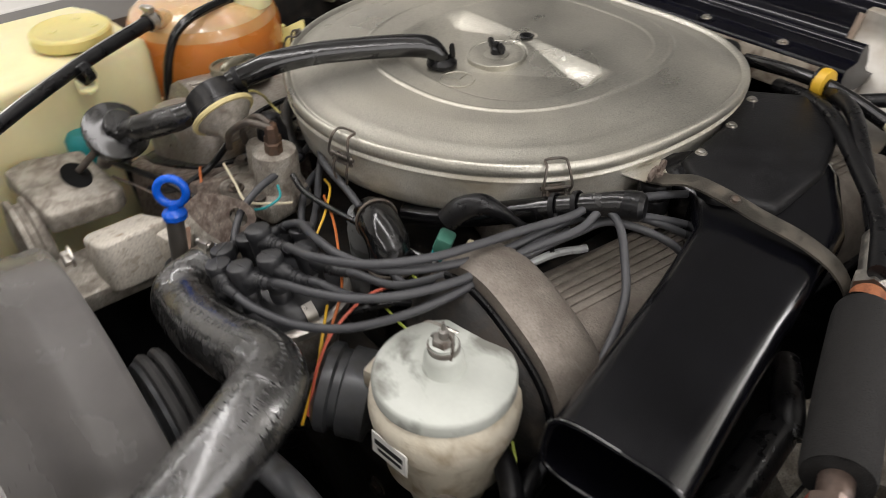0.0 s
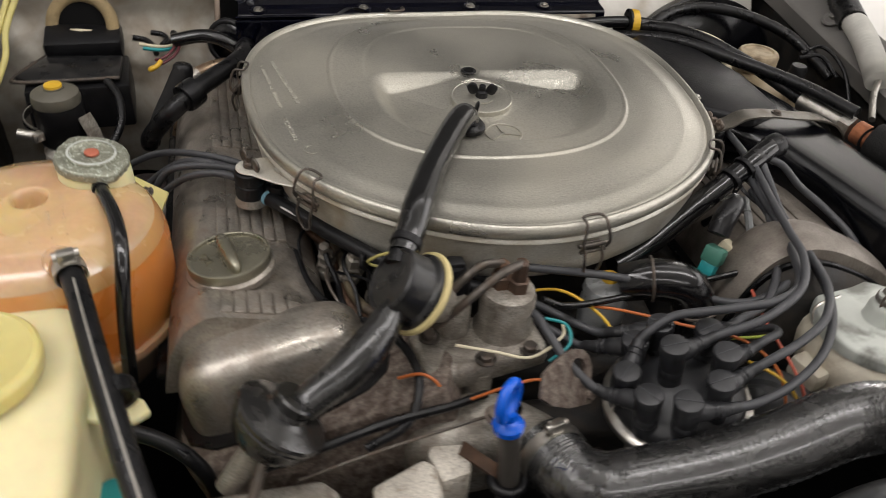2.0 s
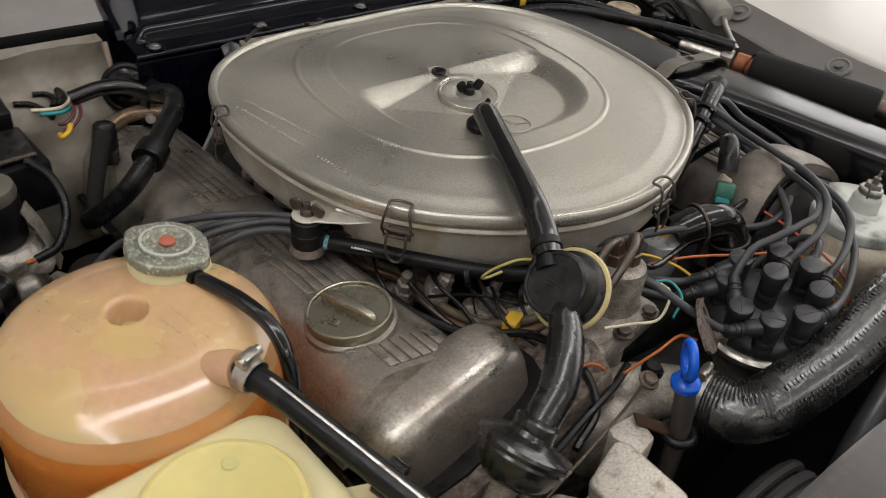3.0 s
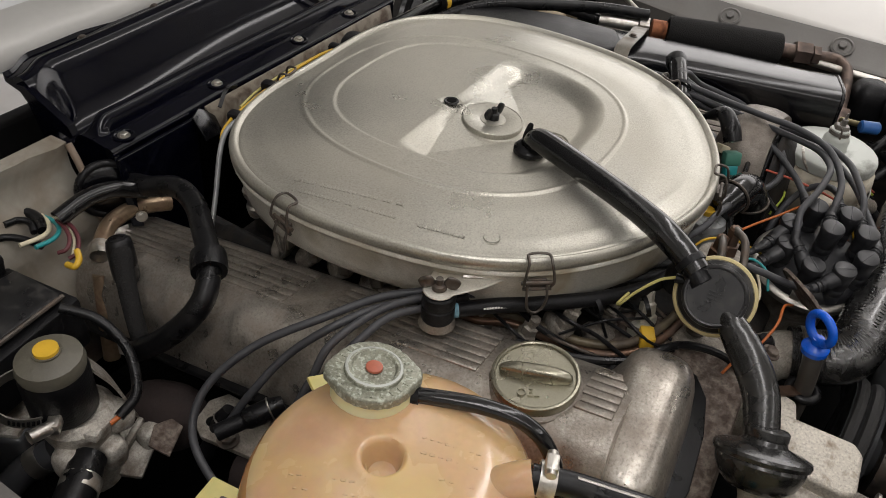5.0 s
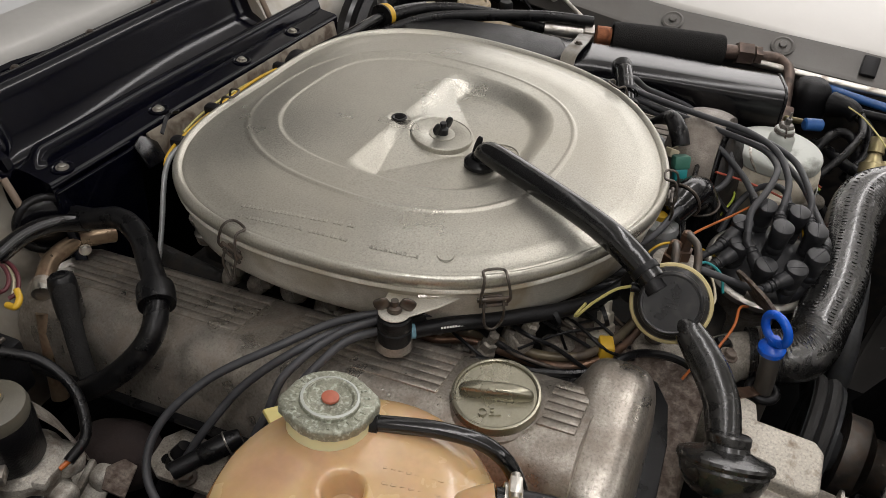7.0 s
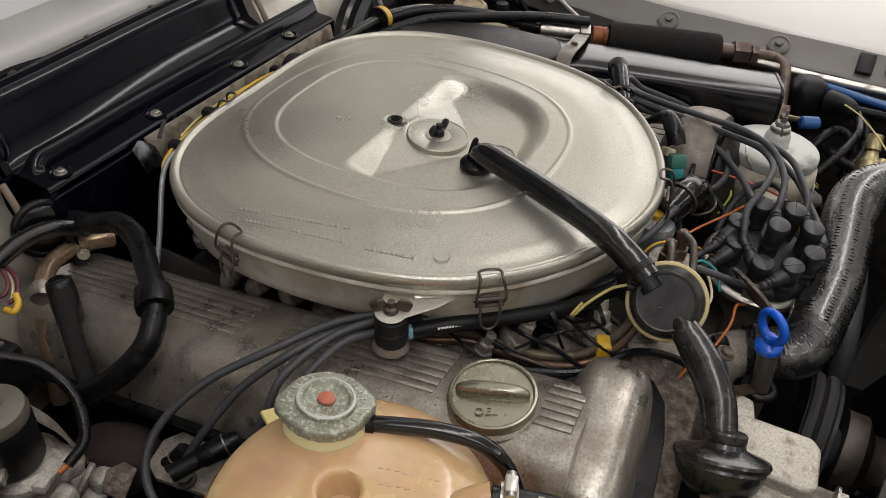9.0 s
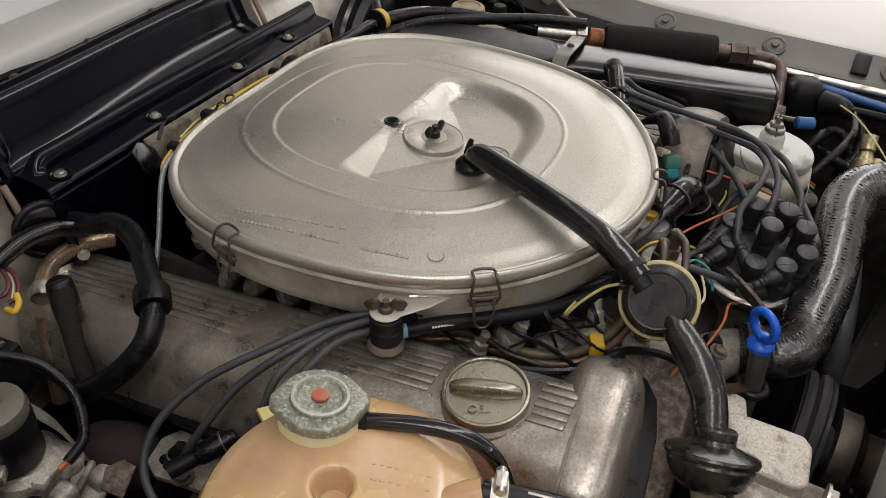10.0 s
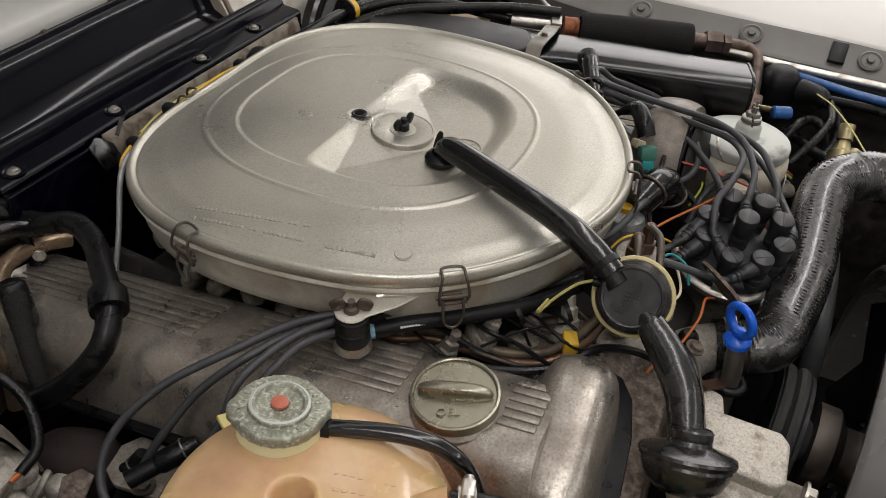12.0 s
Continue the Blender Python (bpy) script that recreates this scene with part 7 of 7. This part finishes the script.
for m_, pts, r in (
    (M_WHITEW, [(-0.370, 0.274, -0.060), (-0.351, 0.273, -0.063), (-0.338, 0.279, -0.066), (-0.328, 0.293, -0.069), (-0.322, 0.311, -0.072)], 0.0022),
    (M_TEAL, [(-0.364, 0.261, -0.060), (-0.346, 0.262, -0.063), (-0.332, 0.272, -0.066), (-0.324, 0.289, -0.069), (-0.322, 0.307, -0.072)], 0.0022),
    (M_MAROON, [(-0.327, 0.279, -0.060), (-0.329, 0.266, -0.063), (-0.335, 0.254, -0.066), (-0.344, 0.248, -0.069), (-0.350, 0.253, -0.072)], 0.002),
    (M_MAROON, [(-0.323, 0.280, -0.061), (-0.323, 0.265, -0.064), (-0.329, 0.250, -0.067), (-0.341, 0.238, -0.070), (-0.349, 0.240, -0.073)], 0.002),
    (M_WHITEW, [(-0.320, 0.288, -0.064), (-0.323, 0.271, -0.067), (-0.331, 0.254, -0.070), (-0.344, 0.241, -0.073)], 0.0014),
    (M_YELLOW, [(-0.342, 0.236, -0.066), (-0.347, 0.228, -0.069), (-0.354, 0.226, -0.072), (-0.354, 0.237, -0.075)], 0.003),
    (M_RUBBER, [(-0.374, 0.316, -0.058), (-0.354, 0.323, -0.061), (-0.336, 0.322, -0.064), (-0.330, 0.306, -0.067), (-0.338, 0.288, -0.070)], 0.005),
    (M_RUBBER, [(-0.381, 0.304, -0.064), (-0.366, 0.303, -0.067), (-0.356, 0.290, -0.070), (-0.351, 0.273, -0.073)], 0.0035),
    (M_RUBBER, [(-0.359, 0.310, -0.060), (-0.345, 0.310, -0.063), (-0.340, 0.302, -0.066), (-0.345, 0.291, -0.069)], 0.0032),
):
    part("wire", tube(pts, r, 10), m_, har)
SEAT = ENGINE_SEAT
M_BEIGE = mk("bronzed_flaking_pipe", (0.34, 0.25, 0.165), 0.30, 0.75, 0.15, 40, 0.15, 300, (0.15, 0.085, 0.05), 0.36, 60, sharp=0.10)
yw = thing("yellow_wire_pair", "yellow sleeved wires with a white plug", "wire", (-0.55, 0.12, -0.13))
for dx in (0.0, 0.012):
    part("wire", tube([(-0.500 + dx, 0.26, 0.03), (-0.518 + dx * 0.6, 0.215, -0.020), (-0.528 + dx * 1.4, 0.185, -0.045), (-0.540 + dx, 0.155, -0.080), (-0.551 + dx * 0.5, 0.130, -0.108)], 0.0036, 10), M_PALEYEL, yw)
part("plug", moved(box(0.022, 0.018, 0.026, 0.003), pose(-0.549, 0.122, -0.118, 20, 0, 20)), M_WHITEW, yw, "white plug")
hp = thing("heater_hoses", "black heater hoses and browned pipes behind the engine", "hose", (-0.3, 0.2, -0.15))
part("loop", tube([(-0.246, 0.307, -0.078), (-0.252, 0.247, -0.061), (-0.247, 0.208, -0.048), (-0.259, 0.17, -0.045), (-0.282, 0.136, -0.047), (-0.303, 0.108, -0.051), (-0.327, 0.092, -0.067), (-0.344, 0.1, -0.089), (-0.358, 0.121, -0.114), (-0.365, 0.148, -0.137)], 0.0105, 20), M_RUBBER, hp)
part("collar", moved(lathe_loop([(0.0107, -0.010), (0.0155, -0.010), (0.0162, -0.006), (0.0162, 0.006), (0.0155, 0.010), (0.0107, 0.010)], 28), facing((-0.305, 0.107, -0.052), (-0.023, -0.025, -0.007))), M_RUBBER, hp, "thick rubber collar")
part("tee", tube([(-0.322, 0.205, -0.067), (-0.328, 0.196, -0.074), (-0.340, 0.180, -0.092), (-0.354, 0.158, -0.114), (-0.361, 0.144, -0.137)], [0.0095, 0.0100, 0.0088, 0.0082, 0.0082], 18), M_FOAM, hp)
part("tee_drum", moved(lathe([(0.0105, -0.040), (0.0122, -0.036), (0.0126, -0.020), (0.0122, -0.004), (0.0112, 0.002), (0.0085, 0.0045), (0, 0.005)], 28), facing((-0.323, 0.204, -0.066), (0.12, 0.20, 0.95))), M_RUBBER, hp)
part("brown_pipe", tube([(-0.226, 0.250, -0.098), (-0.244, 0.256, -0.093), (-0.266, 0.263, -0.091), (-0.291, 0.262, -0.093), (-0.315, 0.247, -0.097)], 0.0085, 18), M_BEIGE, hp, "tan pipe with flaking paint")
part("pipe_end", tube([(-0.313, 0.249, -0.097), (-0.324, 0.238, -0.100)], 0.0092, 18, 1), M_STEEL, hp, "bright steel end")
part("down_pipe", tube([(-0.327, 0.238, -0.120), (-0.340, 0.226, -0.160), (-0.350, 0.218, -0.205)], 0.0085, 16), M_BEIGE, hp)
part("upper_loop", tube([(-0.339, 0.266, -0.060), (-0.307, 0.264, -0.053), (-0.281, 0.256, -0.053), (-0.251, 0.252, -0.070)], 0.0085, 16), M_HOSE, hp)
part("insulated_stub", tube([(-0.325, 0.215, -0.15), (-0.33, 0.21, -0.2)], 0.016, 16, 1), M_SILVER, hp)
man = thing("exhaust_manifold", "rusty brown exhaust manifold below the valve cover", "exhaust manifold", (-0.38, 0.03, -0.25))
part("log", moved(blob(0.030, 0.040, 0.030, 2.6), pose(-0.370, 0.122, -0.205, 0, 10, 24)), M_EXH, man)
part("flange", moved(prism([(-0.020, -0.040), (0.022, -0.036), (0.026, 0.014), (0.012, 0.026), (-0.012, 0.026), (-0.022, 0.012)], -0.004, 0.004, 0.002), pose(-0.358, 0.050, -0.176, 4, -8, 10)), M_CAST, man, "corroded plate with holes")
for x, y in ((-0.366, 0.060), (-0.352, 0.040)):
    part("hole", moved(lathe([(0.0048, 0), (0.0048, 0.0012), (0, 0.0012)], 18), pose(x, y, -0.1718 + 0.14 * (x + 0.358) + 0.07 * (y - 0.05), 4, -8, 0)), M_SHADOW, man)
part("stud", hexbolt((-0.372, 0.034, -0.172), (0, 0, 1), 0.007, 0.006), M_DULL, man)
part("rear_runner", tube([(-0.33, -0.05, -0.16), (-0.36, -0.04, -0.19), (-0.37, 0.02, -0.21)], 0.022, 16), M_EXH, man)

SEAT = Matrix()
hb = thing("heater_bracket", "pale stained cast bracket below the heater valve", "bracket", (-0.408, 0.132, -0.22))
part("plate", moved(prism([(-0.030, -0.020), (0.014, -0.026), (0.026, -0.008), (0.020, 0.020), (-0.006, 0.026), (-0.030, 0.014)], -0.004, 0.004, 0.002, 2), pose(-0.408, 0.132, -0.196, 16, -18, 30)), M_PALECAST, hb)
part("rib", moved(box(0.050, 0.006, 0.016, 0.002), pose(-0.412, 0.126, -0.190, 16, -18, 12)), M_PALECAST, hb, "raised cast rib")
part("lug", moved(blob(0.012, 0.010, 0.012, 3), pose(-0.392, 0.120, -0.194)), M_PALECAST, hb, "round cast lug")
part("bolt", hexbolt((-0.418, 0.140, -0.184), (-0.3, -0.2, 1), 0.006, 0.006), M_DULL, hb, "dull bolt")
fb = thing("solenoid_box", "dusty grey solenoid box beside the heater valve", "solenoid", (-0.463, 0.201, -0.2))
part("case", moved(box(0.046, 0.040, 0.050, 0.005, 3), pose(-0.463, 0.201, -0.178, 0, 0, 28)), M_PUMP, fb)
part("cover", moved(box(0.040, 0.034, 0.006, 0.002), pose(-0.463, 0.201, -0.152, 0, 0, 28)), M_PALECAST, fb, "pale cover plate")
bh = thing("braided_hose", "grey braided hose clamped to the heater valve", "hose", (-0.482, 0.171, -0.21))
part("hose", tube([(-0.458, 0.154, -0.168), (-0.482, 0.171, -0.184), (-0.512, 0.178, -0.205)], 0.0125, 18, 20, 0.0007, 2), M_WIRE, bh, "", 60)
part("clamp", moved(lathe_loop([(0.0125, -0.006), (0.0142, -0.006), (0.0142, 0.006), (0.0125, 0.006)], 28), facing((-0.470, 0.163, -0.1765), (-0.024, 0.017, -0.018))), M_STEEL, bh, "bright hose clamp")

# ---- along the cowl: loom in clips ----
SEAT = pose(0, -0.004, 0.008)
loom = thing("cowl_loom", "yellow and grey wires clipped along the cowl", "wire loom", (0, 0.255, -0.07))
part("yellow_wire", tube([(-0.150, 0.244, -0.052), (-0.140, 0.248, -0.046), (-0.110, 0.255, -0.042), (-0.035, 0.266, -0.041), (0.05, 0.271, -0.041), (0.12, 0.264, -0.046)], 0.0019, 10), M_YELLOW, loom)
part("grey_wire", tube([(-0.225, 0.205, -0.14), (-0.19, 0.222, -0.10), (-0.150, 0.241, -0.050), (-0.105, 0.249, -0.044), (-0.03, 0.260, -0.043), (0.05, 0.266, -0.043), (0.12, 0.259, -0.048)], 0.0028, 10), M_CLEAR, loom)
part("pale_wire", tube([(-0.10, 0.262, -0.043), (-0.06, 0.270, -0.041), (0.0, 0.275, -0.042), (0.08, 0.272, -0.044)], 0.0014, 10), M_PALEYEL, loom)
for x, y, z in ((-0.118, 0.252, -0.044), (-0.050, 0.264, -0.040), (0.082, 0.270, -0.044)):
    part("clip", moved(box(0.013, 0.016, 0.014, 0.003), pose(x, y, z, 0, 0, 12)), M_MATT, loom, "black loom clip")
part("tie_tail", strap([(-0.13, 0.262, -0.030), (-0.108, 0.272, -0.022), (-0.09, 0.274, -0.026)], 0.004, 0.0012), M_MATT, loom)
SEAT = Matrix()
single("bulkhead_plug", moved(blob(0.022, 0.016, 0.018, 3), pose(0.115, 0.262, -0.045, 0, 0, 20)), M_MATT, "round black plug beside the cowl", "connector")
bc = thing("bonnet_cable", "black cable with a yellow ring beside the bulkhead", "cable", (0.25, 0.23, -0.05))
part("cable", tube([(0.150, 0.262, -0.040), (0.190, 0.237, -0.026), (0.225, 0.226, -0.019), (0.260, 0.220, -0.017), (0.300, 0.212, -0.020), (0.340, 0.202, -0.026)], 0.0075, 14), M_HOSE, bc)
part("ring", moved(lathe_loop([(0.007, -0.006), (0.0155, -0.005), (0.0165, 0), (0.0155, 0.005), (0.007, 0.006)], 28), facing((0.260, 0.2205, -0.017), (1, -0.06, 0))), M_YELLOW, bc, "yellow plastic ring")
part("washer", moved(lathe([(0.0165, 0), (0.0165, 0.003)], 28), facing((0.253, 0.222, -0.017), (1, -0.06, 0))), M_RUBBER, bc)
part("tail", tube([(0.340, 0.202, -0.026), (0.360, 0.192, -0.030), (0.376, 0.176, -0.038), (0.380, 0.160, -0.062)], 0.0062, 12), M_WHITEW, bc, "pale bare end")
single("throttle_cable", tube([(0.205, 0.238, -0.045), (0.25, 0.205, -0.030), (0.30, 0.165, -0.020), (0.36, 0.10, -0.022), (0.41, 0.04, -0.026), (0.440, -0.02, -0.030)], 0.0078, 14), M_RUBBER, "thick black cable from the bulkhead along the horn", "cable")
boo = thing("brake_booster", "black brake booster drum on the bulkhead", "brake booster", (0.44, 0.30, -0.12))
part("drum", moved(lathe([(0.105, 0), (0.118, 0.006), (0.120, 0.020), (0.114, 0.030), (0.118, 0.036), (0.114, 0.050), (0.085, 0.068), (0.04, 0.076), (0.035, 0.09), (0, 0.09)], 56), facing((0.425, 0.345, -0.145), (0, -1, 0.05))), M_GLOSS, boo)
part("clamp_band", moved(lathe_loop([(0.1165, 0.029), (0.1215, 0.029), (0.1215, 0.037), (0.1165, 0.037)], 56), facing((0.425, 0.345, -0.145), (0, -1, 0.05))), M_MATT, boo, "black crimped band")
M_TANRES = mk("browned_reservoir_plastic", (0.34, 0.27, 0.17), 0.45, 0.0, 0.15, 40, 0.1, 300, (0.12, 0.085, 0.05), 0.35, 40)
mc = thing("brake_reservoir", "browned brake fluid reservoir with round cap", "reservoir", (0.427, 0.19, -0.1))
part("body", moved(blob(0.030, 0.048, 0.028, 4), pose(0.424, 0.146, -0.082)), M_TANRES, mc)
part("cap", moved(lathe([(0.025, -0.056), (0.026, -0.052), (0.026, -0.036), (0.024, -0.033), (0.019, -0.032), (0.018, -0.034), (0, -0.034)], 36), pose(0.416, 0.158, 0)), M_TANRES, mc, "ribbed tan cap")
part("switch", moved(lathe([(0.011, -0.06), (0.011, -0.035), (0.009, -0.031), (0, -0.03)], 18), pose(0.455, 0.122, -0.006)), M_RUBBER, mc, "black level switch")
part("filler", moved(lathe([(0.013, -0.07), (0.015, -0.052), (0.013, -0.045), (0, -0.044)], 20), pose(0.450, 0.104, -0.012)), M_TANRES, mc)
for pts in ([(0.472, 0.15, -0.040), (0.50, 0.145, -0.036), (0.515, 0.12, -0.055)], [(0.476, 0.155, -0.036), (0.51, 0.16, -0.030), (0.53, 0.13, -0.05), (0.53, 0.09, -0.09)]):
    part("cable", tube(pts, 0.0028, 8), M_RUBBER, mc)
single("booster_hose", tube([(0.24, 0.19, -0.05), (0.30, 0.245, -0.030), (0.37, 0.285, -0.024), (0.44, 0.272, -0.026), (0.50, 0.22, -0.04), (0.53, 0.15, -0.07)], 0.0075, 12), M_RUBBER, "black vacuum hose over the brake booster", "hose")
M_PALEHOSE = mk("pale_ribbed_plastic", (0.50, 0.49, 0.45), 0.5, 0.0, 0.1, 60, 0.05, 300)
rs = thing("ribbed_hose", "grey ribbed flexible hose with a black sleeve", "hose", (0.5, 0.1, -0.06))
part("hose", tube([(0.592, 0.32, 0.02), (0.575, 0.22, -0.004), (0.558, 0.15, -0.014), (0.538, 0.09, -0.026), (0.530, 0.065, -0.034)], 0.0135, 18, 30, 0.0030, 3), M_PALEHOSE, rs, "pale ribbed hose", 20)
part("sleeve", tube([(0.580, 0.245, 0.002), (0.566, 0.190, -0.009)], 0.0185, 18, 1), M_RUBBER, rs)
part("rod", tube([(0.530, 0.065, -0.034), (0.508, 0.04, -0.040), (0.482, 0.0, -0.05)], 0.004, 10), M_STEEL, rs)

SEAT = ENGINE_SEAT
for pts, r, what in (([(0.512, -0.369, -0.073), (0.488, -0.384, -0.072), (0.462, -0.392, -0.073), (0.430, -0.396, -0.075), (0.405, -0.392, -0.080), (0.380, -0.383, -0.088), (0.352, -0.365, -0.110)], 0.0052, "thin black vacuum hose looping behind the reservoir"), ([(0.405, -0.345, -0.120), (0.424, -0.357, -0.096), (0.447, -0.368, -0.092), (0.452, -0.382, -0.093), (0.440, -0.394, -0.100), (0.43, -0.41, -0.14)], 0.0065, "black hose bend with a slotted end"), ([(0.452, -0.345, -0.118), (0.430, -0.366, -0.113), (0.404, -0.390, -0.112), (0.384, -0.418, -0.114), (0.37, -0.45, -0.14)], 0.0075, "black hose with a spring clip by the radiator hose")):
    single("side_hose", tube(pts, r, 14), M_RUBBER, what, "hose")
single("feed_wire", tube([(0.468, -0.370, -0.062), (0.440, -0.392, -0.060), (0.395, -0.418, -0.062), (0.345, -0.442, -0.066)], 0.0011, 8), M_PALEYEL, "thin yellow-green wire above the hoses", "wire")
single("brass_plug", moved(lathe([(0.006, 0), (0.010, 0.003), (0.010, 0.010), (0.007, 0.014), (0, 0.015)], 8), facing((0.384, -0.432, -0.098), (0.7, -0.2, 0.5))), M_BRASSY, "small brass plug by the radiator hose", "plug")
# ---- right front: cover plug, hoses and wires below the horn ----
sp = thing("vacuum_canister", "black moulded canister on the wing", "canister", (0.49, -0.36, -0.12))
part("case", moved(blob(0.026, 0.026, 0.032, 2.8), pose(0.503, -0.320, -0.082, 0, 0, 20)), M_MATT, sp)
part("tail", tube([(0.492, -0.350, -0.075), (0.482, -0.372, -0.070), (0.474, -0.384, -0.075)], [0.018, 0.013, 0.011], 14), M_MATT, sp)
for pts in ([(0.476, -0.384, -0.075), (0.468, -0.405, -0.085), (0.440, -0.410, -0.110), (0.40, -0.395, -0.13)], [(0.478, -0.38, -0.07), (0.50, -0.45, -0.078), (0.52, -0.58, -0.095)]):
    part("hose", tube(pts, 0.006, 12), M_RUBBER, sp)
single("pressure_switch", moved(join(lathe([(0.012, 0), (0.012, 0.02), (0.016, 0.022), (0.016, 0.034), (0.011, 0.038), (0.007, 0.05), (0, 0.05)], 24), moved(lathe([(0.010, 0.05), (0.010, 0.07), (0, 0.07)], 16), pose(0, 0, 0))), facing((0.372, -0.424, -0.122), (0.55, 0.10, 0.62))), M_BRASSY, "brassy pressure switch beside the reservoir", "sensor")
for pts, r, what in (([(0.44, -0.10, -0.14), (0.452, -0.17, -0.135), (0.458, -0.235, -0.14), (0.45, -0.30, -0.165), (0.43, -0.37, -0.21)], 0.017, "thick black hose below the intake horn"), ([(0.40, -0.02, -0.15), (0.435, -0.08, -0.13), (0.45, -0.10, -0.14)], 0.013, "black hose elbow below the intake horn"), ([(0.385, -0.34, -0.16), (0.36, -0.30, -0.14), (0.34, -0.25, -0.14), (0.335, -0.18, -0.16)], 0.006, "black hose between reservoir and horn"), ([(0.345, -0.27, -0.15), (0.352, -0.32, -0.17), (0.35, -0.38, -0.22)], 0.010, "pale grey pipe behind the reservoir")):
    single("lower_hose", tube(pts, r, 14), M_RUBBER, what, "hose")
for k in range(7):
    x = 0.470 + 0.008 * k
    single("thin_wire", tube([(x, -0.05 - 0.01 * k, -0.17), (x + 0.010, -0.16, -0.15 + 0.005 * (k % 3)), (x - 0.006, -0.27, -0.16), (x - 0.03, -0.38, -0.20)], 0.0018, 8), (M_RUBBER, M_REDWIRE, M_RUBBER, M_CLEAR, M_RUBBER, M_LIME, M_REDWIRE)[k], "thin wire in the loom beside the wing", "wire", "wing loom")
single("suspension_turret", moved(lathe([(0.10, 0), (0.10, 0.05), (0.085, 0.07), (0.03, 0.075), (0.03, 0.09), (0, 0.09)], 40), pose(0.50, -0.02, -0.27)), M_CAST, "grey suspension turret below the horn", "turret", kind="structure")
